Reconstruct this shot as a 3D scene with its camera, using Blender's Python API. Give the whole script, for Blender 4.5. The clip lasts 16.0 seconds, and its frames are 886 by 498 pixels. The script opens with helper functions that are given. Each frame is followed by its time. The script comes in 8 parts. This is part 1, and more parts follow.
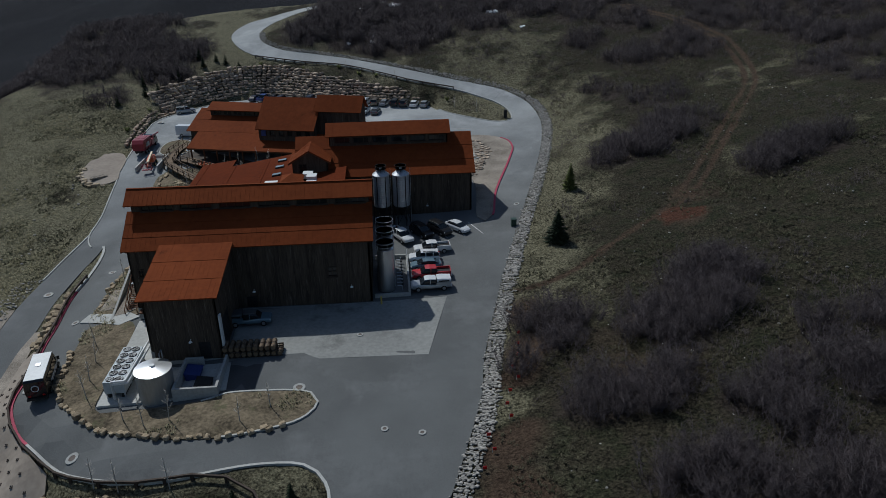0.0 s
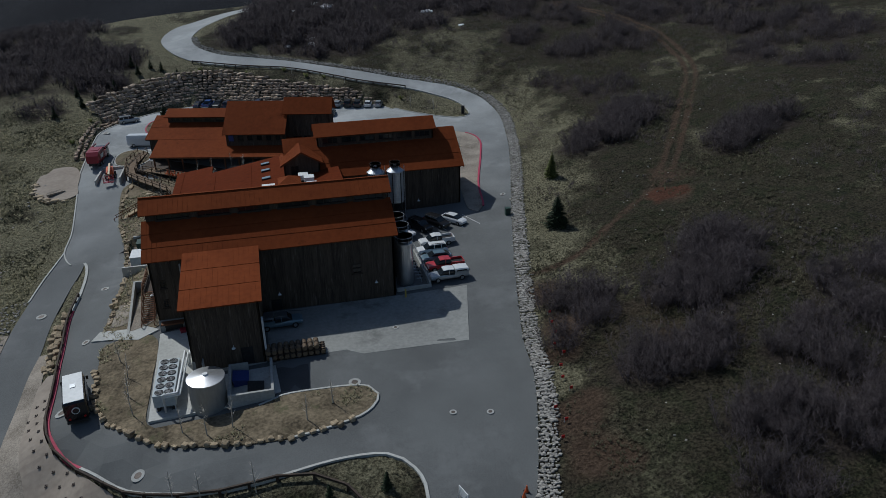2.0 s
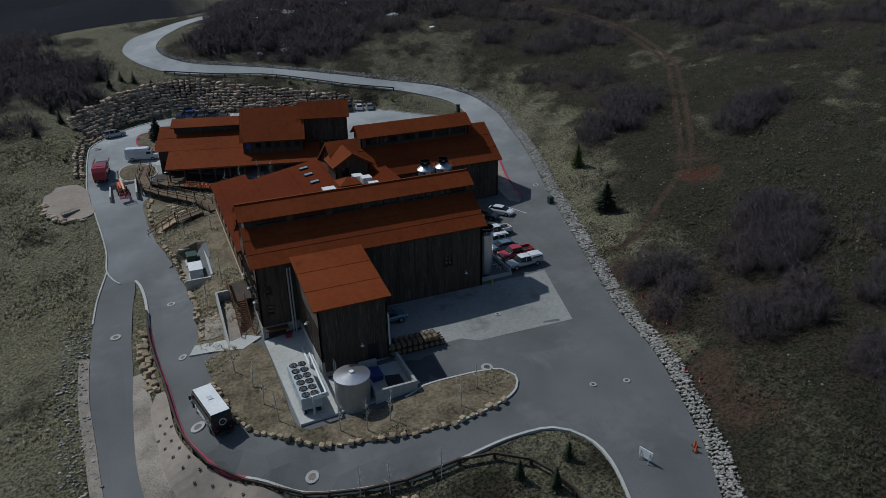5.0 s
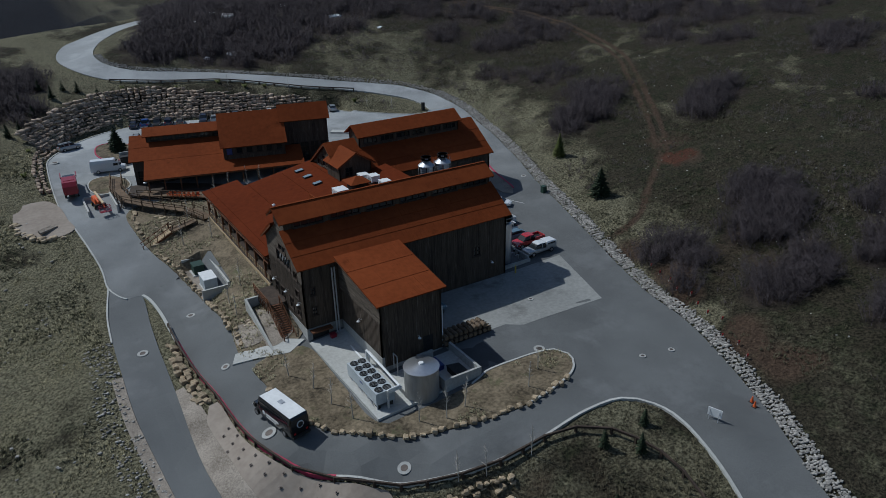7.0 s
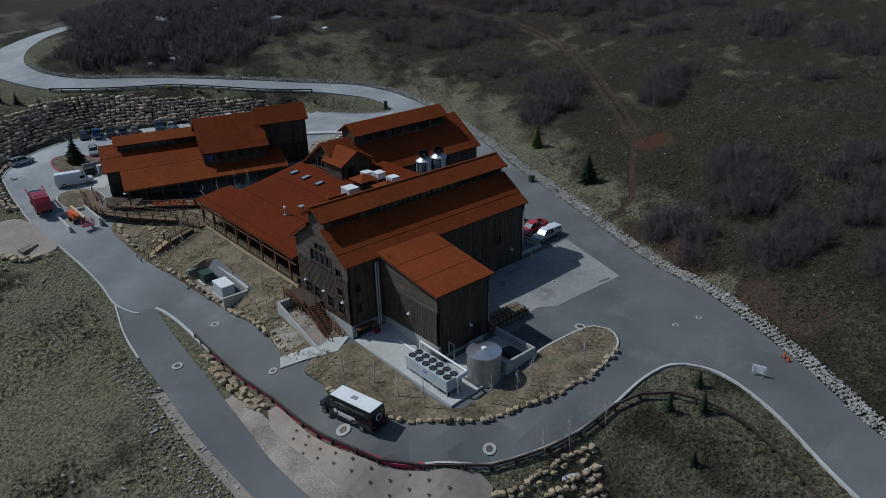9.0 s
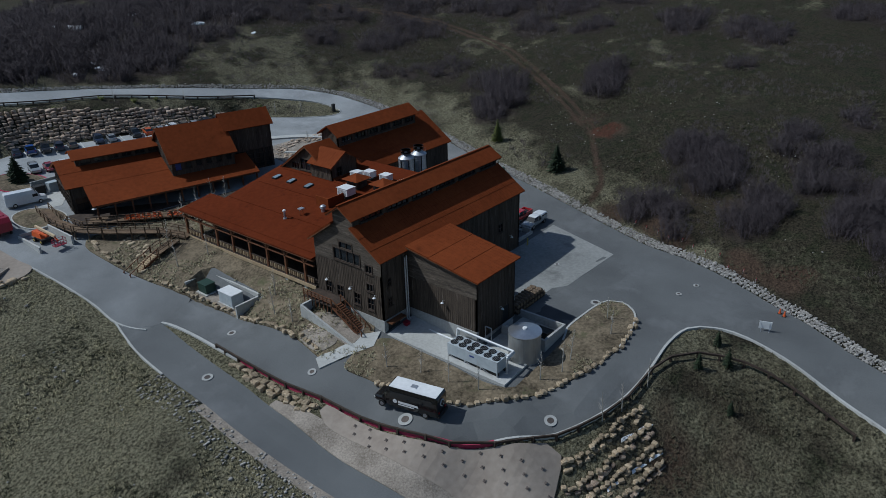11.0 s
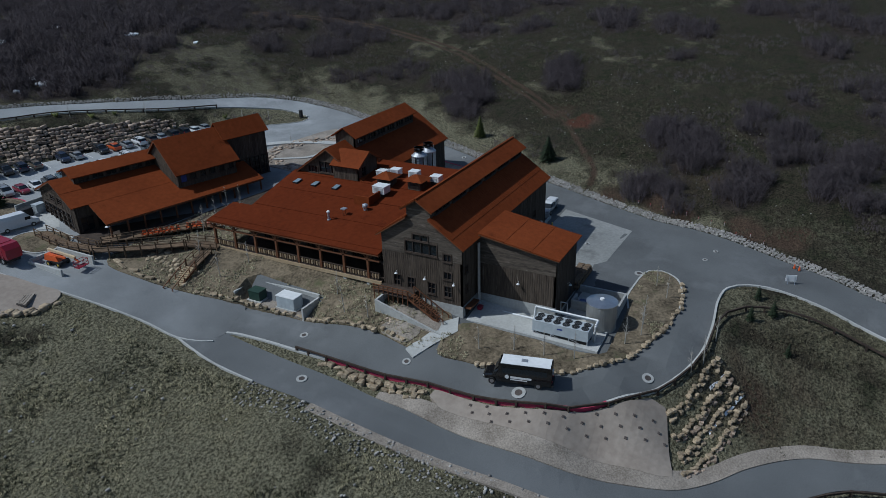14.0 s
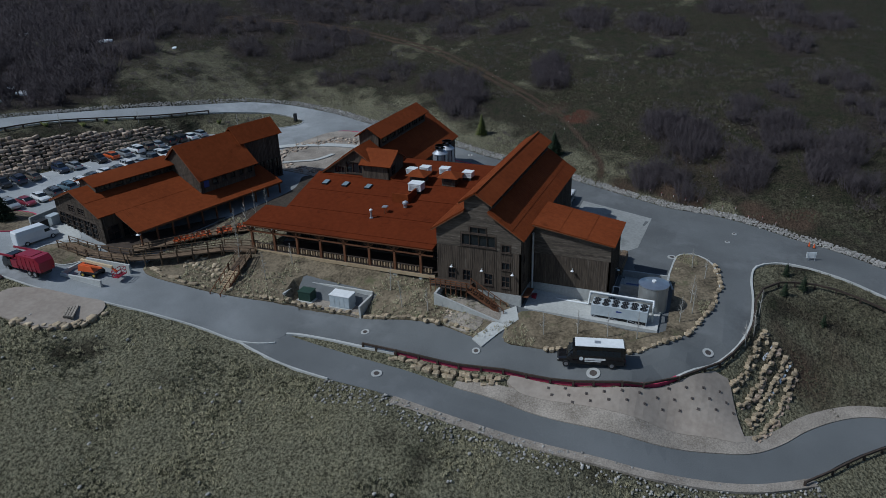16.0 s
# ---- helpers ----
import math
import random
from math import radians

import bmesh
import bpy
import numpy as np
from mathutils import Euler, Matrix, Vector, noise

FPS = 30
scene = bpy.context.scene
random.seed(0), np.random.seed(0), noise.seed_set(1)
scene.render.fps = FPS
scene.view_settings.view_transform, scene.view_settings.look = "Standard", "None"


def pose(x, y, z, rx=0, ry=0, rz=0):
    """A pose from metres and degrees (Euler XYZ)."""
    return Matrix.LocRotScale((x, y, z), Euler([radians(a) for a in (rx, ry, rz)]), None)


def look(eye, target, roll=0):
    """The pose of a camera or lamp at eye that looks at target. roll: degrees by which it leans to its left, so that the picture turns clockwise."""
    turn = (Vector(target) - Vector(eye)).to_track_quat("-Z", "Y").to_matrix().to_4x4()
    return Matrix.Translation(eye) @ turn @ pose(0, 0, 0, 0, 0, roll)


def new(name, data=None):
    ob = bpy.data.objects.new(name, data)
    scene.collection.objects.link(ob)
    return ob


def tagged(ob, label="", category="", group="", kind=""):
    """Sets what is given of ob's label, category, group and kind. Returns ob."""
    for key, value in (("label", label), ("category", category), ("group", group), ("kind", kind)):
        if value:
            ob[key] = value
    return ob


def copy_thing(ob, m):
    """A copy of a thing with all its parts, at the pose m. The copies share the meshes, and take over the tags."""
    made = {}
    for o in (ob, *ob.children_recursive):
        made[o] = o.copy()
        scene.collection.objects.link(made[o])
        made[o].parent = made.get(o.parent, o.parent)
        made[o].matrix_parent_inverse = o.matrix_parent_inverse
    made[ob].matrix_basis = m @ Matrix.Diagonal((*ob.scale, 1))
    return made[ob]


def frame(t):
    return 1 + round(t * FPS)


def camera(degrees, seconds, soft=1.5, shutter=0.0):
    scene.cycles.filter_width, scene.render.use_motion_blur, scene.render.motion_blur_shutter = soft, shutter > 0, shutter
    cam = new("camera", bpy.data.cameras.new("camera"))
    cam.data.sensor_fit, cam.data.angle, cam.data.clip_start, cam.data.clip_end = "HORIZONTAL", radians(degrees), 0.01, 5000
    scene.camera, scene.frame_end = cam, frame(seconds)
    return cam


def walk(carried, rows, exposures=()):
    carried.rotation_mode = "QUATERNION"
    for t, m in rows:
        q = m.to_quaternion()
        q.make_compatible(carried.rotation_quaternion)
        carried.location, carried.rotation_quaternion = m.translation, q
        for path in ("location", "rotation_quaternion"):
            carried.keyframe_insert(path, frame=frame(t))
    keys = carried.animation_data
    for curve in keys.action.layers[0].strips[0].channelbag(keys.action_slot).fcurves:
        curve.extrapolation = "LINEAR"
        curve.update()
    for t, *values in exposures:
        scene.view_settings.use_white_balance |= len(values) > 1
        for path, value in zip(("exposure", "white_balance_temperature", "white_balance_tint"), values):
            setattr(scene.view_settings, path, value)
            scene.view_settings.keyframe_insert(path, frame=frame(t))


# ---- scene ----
SUN, SKY, STOPS, KELVIN, TINT = 3.9, 0.08, -0.55, 5550, 5
cam = camera(64.4, 16.0, soft=0.5)
METRES, EYE, TILT, LEAN, TURN = 140.0, 47.45, 0.0, 0.0, -4.6
ROWS = [
    (0.0, 0.0, 0.0, 0.0, -0.32, -24.75, 0.69),
    (0.5, -0.0299, -0.0052, -0.0003, -3.36, -24.78, 0.74),
    (1.0, -0.0606, -0.0087, -0.0001, -5.96, -24.81, 0.8),
    (1.5, -0.0914, -0.0108, -0.0, -7.94, -24.78, 0.8),
    (2.0, -0.1226, -0.0118, -0.0004, -9.63, -24.72, 0.76),
    (2.5, -0.1541, -0.0112, -0.0002, -11.19, -24.65, 0.8),
    (3.0, -0.1859, -0.0094, -0.0003, -12.46, -24.58, 0.84),
    (3.5, -0.2173, -0.0064, -0.0009, -13.64, -24.51, 0.89),
    (4.0, -0.2481, -0.0023, -0.0013, -15.06, -24.47, 0.96),
    (6.5, -0.4011, 0.0319, -0.0022, -25.46, -24.45, 1.26),
    (7.0, -0.4308, 0.0419, -0.0023, -27.58, -24.47, 1.29),
    (7.5, -0.4603, 0.053, -0.0024, -30.0, -24.5, 1.33),
    (8.0, -0.4893, 0.0654, -0.0025, -32.19, -24.54, 1.36),
    (8.5, -0.5177, 0.0786, -0.0026, -34.28, -24.54, 1.38),
    (9.0, -0.5458, 0.0928, -0.0026, -36.41, -24.58, 1.41),
    (11.5, -0.681, 0.1768, -0.0029, -48.13, -24.42, 1.41),
    (12.0, -0.7058, 0.1965, -0.0028, -49.23, -24.34, 1.41),
    (12.5, -0.7296, 0.2167, -0.0029, -50.61, -24.26, 1.44),
    (13.0, -0.7526, 0.2374, -0.0028, -52.64, -24.25, 1.47),
    (13.5, -0.7747, 0.2587, -0.0027, -54.99, -24.21, 1.51),
    (14.0, -0.7962, 0.2806, -0.0028, -57.56, -24.19, 1.55),
    (14.5, -0.817, 0.3037, -0.003, -59.59, -24.15, 1.56),
    (15.0, -0.8364, 0.3271, -0.0032, -60.92, -24.1, 1.57),
    (15.5, -0.8549, 0.3512, -0.0031, -62.24, -24.05, 1.6),
    (16.0, -0.8725, 0.3759, -0.003, -63.59, -24.01, 1.62),
]
walk(cam, [(t, pose(0, 0, EYE, TILT, LEAN, TURN) @ pose(METRES * x, METRES * y, METRES * z, 90 + pitch, roll, yaw)) for t, x, y, z, yaw, pitch, roll in ROWS], exposures=[(0, STOPS - .02, KELVIN + 300, TINT), (4, STOPS - .08, KELVIN + 260, TINT), (7, STOPS + .08, KELVIN + 150, TINT), (16, STOPS + .1, KELVIN - 80, TINT)])

# ---- daylight ----
SUN_FROM = Vector((-0.49, 0.71, 1.0)).normalized()
world = bpy.data.worlds.new("sky")
scene.world = world
world.use_nodes = True
wn = world.node_tree.nodes
sky = wn.new("ShaderNodeTexSky")
sky.sky_type = "NISHITA"
sky.sun_disc = False
sky.sun_elevation = math.asin(SUN_FROM.z)
sky.sun_rotation = math.atan2(SUN_FROM.x, SUN_FROM.y)
sky.air_density, sky.dust_density, sky.ozone_density = 1.0, 1.2, 1.0
world.node_tree.links.new(sky.outputs["Color"], wn["Background"].inputs["Color"])
wn["Background"].inputs["Strength"].default_value = SKY
sun = new("sun", bpy.data.lights.new("sun", "SUN"))
sun.data.energy, sun.data.angle, sun.data.color = SUN, radians(0.6), (1.0, 0.95, 0.88)
sun.matrix_world = look(SUN_FROM * 300, (0, 0, 0))

# ---- materials ----
def surface(name, low, high, rough=0.8, metal=0.0, grain=4.0, patch=0.3, bump=0.3, depth=0.02, stretch=(1, 1, 1), vary=0.0, coords="Object", spec=0.3, wear=None):
    """A worn surface: two colours mixed by a coarse and a fine noise, with fine relief; grain and patch are in waves per metre."""
    m = bpy.data.materials.new(name)
    m.use_nodes = True
    nt = m.node_tree
    nd, ln = nt.nodes, nt.links
    b = nd["Principled BSDF"]
    tc = nd.new("ShaderNodeTexCoord")
    mp = nd.new("ShaderNodeMapping")
    mp.inputs["Scale"].default_value = stretch
    ln.new(tc.outputs[coords], mp.inputs["Vector"])
    n1, n2 = nd.new("ShaderNodeTexNoise"), nd.new("ShaderNodeTexNoise")
    n1.inputs["Scale"].default_value, n1.inputs["Detail"].default_value = grain, 6
    n2.inputs["Scale"].default_value, n2.inputs["Detail"].default_value = patch, 5
    for n in (n1, n2):
        ln.new(mp.outputs["Vector"], n.inputs["Vector"])
    mix = nd.new("ShaderNodeMath")
    mix.operation = "MULTIPLY_ADD"
    mix.inputs[1].default_value = 0.5
    half = nd.new("ShaderNodeMath")
    half.operation = "MULTIPLY"
    half.inputs[1].default_value = 0.5
    ln.new(n2.outputs["Fac"], half.inputs[0])
    ln.new(n1.outputs["Fac"], mix.inputs[0])
    ln.new(half.outputs[0], mix.inputs[2])
    ramp = nd.new("ShaderNodeValToRGB")
    ramp.color_ramp.elements[0].position, ramp.color_ramp.elements[1].position = 0.36, 0.64
    ramp.color_ramp.elements[0].color, ramp.color_ramp.elements[1].color = (*low, 1), (*high, 1)
    ln.new(mix.outputs[0], ramp.inputs["Fac"])
    last = ramp.outputs["Color"]
    if wear:
        n3 = nd.new("ShaderNodeTexNoise")
        n3.inputs["Scale"].default_value, n3.inputs["Detail"].default_value, n3.inputs["Roughness"].default_value = wear[1], 8, 0.7
        ln.new(mp.outputs["Vector"], n3.inputs["Vector"])
        r3 = nd.new("ShaderNodeValToRGB")
        r3.color_ramp.elements[0].position, r3.color_ramp.elements[1].position = wear[2], wear[2] + 0.12
        ln.new(n3.outputs["Fac"], r3.inputs["Fac"])
        mx = nd.new("ShaderNodeMix")
        mx.data_type = "RGBA"
        ln.new(r3.outputs["Color"], mx.inputs["Factor"])
        ln.new(last, mx.inputs["A"])
        mx.inputs["B"].default_value = (*wear[0], 1)
        last = mx.outputs["Result"]
    if vary:
        info = nd.new("ShaderNodeObjectInfo")
        geo = nd.new("ShaderNodeNewGeometry")
        add = nd.new("ShaderNodeMath")
        add.operation = "ADD"
        ln.new(info.outputs["Random"], add.inputs[0])
        ln.new(geo.outputs["Random Per Island"], add.inputs[1])
        fr = nd.new("ShaderNodeMath")
        fr.operation = "FRACT"
        ln.new(add.outputs[0], fr.inputs[0])
        rng = nd.new("ShaderNodeMapRange")
        rng.inputs["To Min"].default_value, rng.inputs["To Max"].default_value = 1 - vary, 1 + vary
        ln.new(fr.outputs[0], rng.inputs["Value"])
        hsv = nd.new("ShaderNodeHueSaturation")
        ln.new(rng.outputs["Result"], hsv.inputs["Value"])
        ln.new(last, hsv.inputs["Color"])
        last = hsv.outputs["Color"]
    ln.new(last, b.inputs["Base Color"])
    b.inputs["Roughness"].default_value, b.inputs["Metallic"].default_value = rough, metal
    b.inputs["Specular IOR Level"].default_value = spec
    if bump:
        bp = nd.new("ShaderNodeBump")
        bp.inputs["Strength"].default_value, bp.inputs["Distance"].default_value = bump, depth
        ln.new(n1.outputs["Fac"], bp.inputs["Height"])
        ln.new(bp.outputs["Normal"], b.inputs["Normal"])
    return m


def glossy(name, colour, rough=0.2, metal=0.0, coat=0.0):
    m = surface(name, tuple(c * 0.9 for c in colour), colour, rough, metal, 3, 0.5, 0.05, 0.005, spec=0.5)
    m.node_tree.nodes["Principled BSDF"].inputs["Coat Weight"].default_value = coat
    return m


ROOF = surface("rusted_roof_metal", (.134, .0325, .0104), (.186, .047, .0148), 0.8, 0.0, 1.4, 0.12, 0.1, 0.02, (1, 1, 1), spec=0.04, wear=((.106, .0255, .0085), 0.35, 0.58))
ROOF_DEEP = surface("deep_red_roof_metal", (.082, .0175, .0062), (.118, .0255, .0085), 0.85, 0.0, 1.4, 0.1, 0.1, 0.02, spec=0.03, wear=((.062, .0125, .005), 0.3, 0.6))
SIDING = surface("weathered_boards", (.036, .027, .02), (.1, .077, .058), 0.85, 0, 3.0, 0.5, 0.4, 0.02, (3, 3, .25), wear=((.16, .135, .11), 1.2, 0.57))
LAPPED = surface("grey_brown_lapped_boards", (.045, .036, .028), (.115, .094, .074), 0.85, 0, 3.0, 0.5, 0.4, 0.02, (.4, .4, 3), vary=0.22, wear=((.17, .145, .12), 1.2, 0.57))
TIMBER = surface("brown_timber", (.09, .035, .016), (.16, .07, .032), 0.75, 0, 5, 0.8, 0.3, 0.01)
WALKWOOD = surface("sunlit_walkway_timber", (.07, .045, .027), (.17, .115, .07), 0.8, 0, 5, 0.8, 0.3, 0.01, vary=0.2)
RAILWOOD = surface("dark_rail_wood", (.03, .022, .017), (.07, .05, .038), 0.8, 0, 5, 0.8, 0.3, 0.01)
PALEWOOD = surface("pale_timber", (.3, .22, .13), (.42, .32, .2), 0.75, 0, 4, 0.6, 0.2, 0.01)
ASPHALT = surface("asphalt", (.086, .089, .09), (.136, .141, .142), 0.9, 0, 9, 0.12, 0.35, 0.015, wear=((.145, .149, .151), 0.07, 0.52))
MID_ASPHALT = surface("worn_asphalt", (.1, .104, .106), (.145, .15, .152), 0.9, 0, 9, 0.12, 0.35, 0.015, wear=((.165, .169, .171), 0.07, 0.53), spec=.2)


def paler_uphill(m, y0, y1, gain):
    """Paving that turns paler towards the upper end of the drive, with an uneven transition."""
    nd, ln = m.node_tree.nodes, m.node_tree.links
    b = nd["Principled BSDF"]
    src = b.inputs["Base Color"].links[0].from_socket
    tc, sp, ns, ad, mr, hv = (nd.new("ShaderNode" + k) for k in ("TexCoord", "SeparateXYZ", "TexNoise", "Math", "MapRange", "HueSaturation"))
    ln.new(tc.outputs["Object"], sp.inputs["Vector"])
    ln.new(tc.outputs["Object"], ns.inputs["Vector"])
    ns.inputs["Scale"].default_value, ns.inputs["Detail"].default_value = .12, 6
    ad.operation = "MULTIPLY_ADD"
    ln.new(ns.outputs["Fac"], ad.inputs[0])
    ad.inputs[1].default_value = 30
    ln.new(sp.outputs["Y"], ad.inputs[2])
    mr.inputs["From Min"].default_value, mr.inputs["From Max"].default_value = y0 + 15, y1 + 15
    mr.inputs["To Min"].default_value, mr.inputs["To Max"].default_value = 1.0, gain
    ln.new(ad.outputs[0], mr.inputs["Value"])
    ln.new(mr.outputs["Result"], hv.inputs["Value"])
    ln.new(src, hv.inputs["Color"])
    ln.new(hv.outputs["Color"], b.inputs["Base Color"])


paler_uphill(ASPHALT, 105, 172, 2.5)
WING_SHADE = surface("shaded_asphalt", (.045, .047, .05), (.065, .068, .072), 0.8, 0, 6, 0.3, 0.2, 0.01)
CONCRETE = surface("concrete", (.28, .282, .27), (.4, .4, .385), 0.85, 0, 3, 0.15, 0.2, 0.01, wear=((.2, .2, .19), 0.25, 0.57))
APRON_MAT = surface("stained_apron_concrete", (.2, .203, .195), (.285, .288, .275), 0.85, 0, 2.2, 0.11, 0.2, 0.01, wear=((.14, .141, .135), 0.16, 0.55))
PALE_CONCRETE = surface("pale_concrete", (.36, .36, .34), (.47, .47, .45), 0.85, 0, 3, 0.3, 0.2, 0.01, wear=((.28, .28, .26), 0.6, 0.58))
SHOTCRETE = surface("sprayed_concrete", (.24, .2, .165), (.32, .275, .23), 0.9, 0, 1.5, 0.2, 0.4, 0.04)
RED_PAINT = surface("faded_red_kerb_paint", (.32, .03, .07), (.42, .05, .1), 0.7, 0, 4, 0.5, 0.2, 0.01)
ROCK = surface("buff_boulder", (.22, .165, .105), (.44, .36, .25), 0.9, 0, 2.5, 0.6, 0.6, 0.06, vary=0.3)
REDROCK = surface("brown_sandstone", (.17, .12, .085), (.45, .365, .285), 0.9, 0, 2.5, 0.4, 0.6, 0.06, vary=0.45)
COBBLE = surface("pale_cobbles", (.18, .17, .155), (.37, .35, .32), 0.9, 0, 3, 0.6, 0.5, 0.05, vary=0.35)
GRAVEL = surface("brown_gravel", (.15, .127, .103), (.36, .315, .265), 0.95, 0, 5, 0.3, 0.6, 0.04)
BARK = surface("grey_bark", (.034, .028, .031), (.076, .063, .069), 0.9, 0, 4, 0.6, 0.2, 0.02, vary=0.3)
PALE_BARK = surface("pale_aspen_bark", (.3, .28, .25), (.42, .4, .36), 0.8, 0, 4, 0.6, 0.2, 0.02)
NEEDLE = surface("conifer_needles", (.012, .022, .01), (.035, .05, .022), 0.8, 0, 2, 0.5, 0.1, 0.02, vary=0.3)
YOUNG = surface("yellow_green_leaves", (.06, .075, .015), (.12, .13, .035), 0.8, 0, 2, 0.5, 0.1, 0.02, vary=0.3)
STEEL = surface("stainless_steel", (.55, .56, .58), (.68, .69, .7), 0.32, 0.9, 2, 0.4, 0.05, 0.005, (1, 1, .3))
GALV = surface("galvanised_sheet", (.4, .42, .45), (.52, .54, .57), 0.45, 0.7, 3, 0.5, 0.1, 0.01)
DULL_STEEL = surface("dull_tank_steel", (.3, .3, .29), (.42, .42, .41), 0.5, 0.6, 2, 0.3, 0.1, 0.01, (1, 1, .3))
WHITE = surface("white_painted_metal", (.62, .63, .63), (.74, .75, .75), 0.45, 0, 2, 0.4, 0.05, 0.005)
GREYBLUE = surface("pale_grey_blue_metal", (.34, .38, .41), (.44, .48, .5), 0.5, 0, 2, 0.4, 0.05, 0.005)
BLACK = surface("black_plastic", (.012, .012, .013), (.03, .03, .03), 0.6, 0, 4, 0.5, 0.1, 0.01)
GREENBOX = surface("dark_green_paint", (.02, .045, .035), (.035, .065, .05), 0.5, 0, 3, 0.5, 0.05, 0.005)
RUBBER = surface("tyre_rubber", (.012, .012, .012), (.025, .025, .025), 0.85, 0, 5, 0.5, 0.1, 0.01)
RIM = glossy("wheel_alloy", (.45, .46, .47), 0.35, 0.8)
GLASS = glossy("dark_glazing", (.012, .016, .02), 0.08)
SKYGLASS = glossy("skylight_glazing", (.2, .26, .3), 0.1)
LAMPGLASS = glossy("lamp_lens", (.7, .7, .68), 0.2)
TAILRED = glossy("tail_lamp_red", (.4, .01, .01), 0.3)
ORANGE = glossy("orange_machine_paint", (.62, .11, .025), 0.4)
YELLOW = glossy("yellow_machine_paint", (.55, .42, .08), 0.4)
REDPAINT = glossy("red_truck_paint", (.24, .013, .03), 0.35)
BOOMCREAM = glossy("cream_boom_paint", (.62, .48, .3), 0.45)
BLUE = glossy("blue_plastic", (.03, .05, .2), 0.5)
BUSBLACK = glossy("black_coach_paint", (.008, .008, .009), 0.2, 0, 0.3)
LETTER = surface("white_lettering", (.6, .6, .6), (.7, .7, .7), 0.6)
SNOW = surface("old_snow", (.7, .72, .75), (.82, .84, .86), 0.7, 0, 2, 0.5, 0.3, 0.03)
BARREL = surface("oak_barrel_wood", (.11, .075, .045), (.22, .155, .095), 0.75, 0, 5, 0.6, 0.2, 0.01, vary=0.2)
HOOP = surface("rusty_hoop_iron", (.07, .06, .055), (.12, .1, .09), 0.6, 0.5)
BED = surface("dry_grass_bed", (.05, .039, .024), (.215, .172, .115), 0.95, 0, 2.6, 0.4, 0.9, 0.12, wear=((.09, .09, .045), 0.3, 0.56))
MULCH = surface("dark_mulch", (.028, .022, .017), (.07, .055, .04), 0.95, 0, 2.5, 0.3, 0.6, 0.08)
LAVENDER = surface("faded_purple_brown_brush", (.06, .05, .05), (.11, .09, .09), 0.95, 0, 4, 0.3, 0.3, 0.03, vary=0.3)

# ---- modelling helpers ----
def part(name, bm, material, parent=None, label="", smooth=False, kind=""):
    """Links a bmesh as one mesh object under a thing or a part."""
    me = bpy.data.meshes.new(name)
    bm.to_mesh(me)
    bm.free()
    me.materials.append(material)
    if smooth:
        me.shade_smooth()
    ob = new(name, me)
    ob.parent = parent
    return tagged(ob, label, kind=kind)


def share(name, source, parent, m, label=""):
    """Another object on the mesh of source, at the pose m under parent."""
    ob = new(name, source.data)
    ob.parent = parent
    ob.matrix_local = m
    return tagged(ob, label)


def thing(name, m, label, category, group="", kind=""):
    ob = new(name)
    ob.empty_display_size = 0.3
    ob.matrix_world = m
    return tagged(ob, label, category, group, kind)


def hexa(bm, low, high):
    """A solid from four low and four high corners, in the same order round."""
    a = [bm.verts.new(p) for p in low]
    b = [bm.verts.new(p) for p in high]
    bm.faces.new(a[::-1])
    bm.faces.new(b)
    for i in range(len(a)):
        j = (i + 1) % len(a)
        bm.faces.new((a[i], a[j], b[j], b[i]))


def box(bm, x0, x1, y0, y1, z0, z1):
    hexa(bm, [(x0, y0, z0), (x1, y0, z0), (x1, y1, z0), (x0, y1, z0)], [(x0, y0, z1), (x1, y0, z1), (x1, y1, z1), (x0, y1, z1)])
    return bm


def boxes(*rows):
    bm = bmesh.new()
    for r in rows:
        box(bm, *r)
    return bm


def beam(bm, p, q, w, h, up=(0, 0, 1)):
    """A square bar from p to q."""
    p, q = Vector(p), Vector(q)
    d = (q - p).normalized()
    side = d.cross(Vector(up))
    if side.length < 1e-3:
        side = d.cross(Vector((1, 0, 0)))
    side = side.normalized() * w / 2
    top = side.cross(d).normalized() * h / 2
    hexa(bm, [p - side - top, p + side - top, p + side + top, p - side + top], [q - side - top, q + side - top, q + side + top, q - side + top])
    return bm


def tube(bm, p, q, r0, r1=None, n=10, cap=True):
    """A round bar or cone from p to q."""
    p, q = Vector(p), Vector(q)
    r1 = r0 if r1 is None else r1
    d = (q - p).normalized()
    s = d.orthogonal().normalized()
    t = d.cross(s)
    a, b = [], []
    for i in range(n):
        w = 2 * math.pi * i / n
        e = s * math.cos(w) + t * math.sin(w)
        a.append(bm.verts.new(p + e * r0))
        b.append(bm.verts.new(q + e * max(r1, 1e-3)))
    for i in range(n):
        j = (i + 1) % n
        bm.faces.new((a[i], a[j], b[j], b[i]))
    if cap:
        bm.faces.new(a[::-1])
        bm.faces.new(b)
    return bm


def lathe(bm, profile, n=20, centre=(0, 0, 0)):
    """A turned solid round the z axis from rows of radius, height."""
    c = Vector(centre)
    rings = []
    for r, z in profile:
        rings.append([bm.verts.new(c + Vector((max(r, 1e-3) * math.cos(2 * math.pi * i / n), max(r, 1e-3) * math.sin(2 * math.pi * i / n), z))) for i in range(n)])
    for a, b in zip(rings, rings[1:]):
        for i in range(n):
            j = (i + 1) % n
            bm.faces.new((a[i], a[j], b[j], b[i]))
    bm.faces.new(rings[0][::-1])
    bm.faces.new(rings[-1])
    return bm


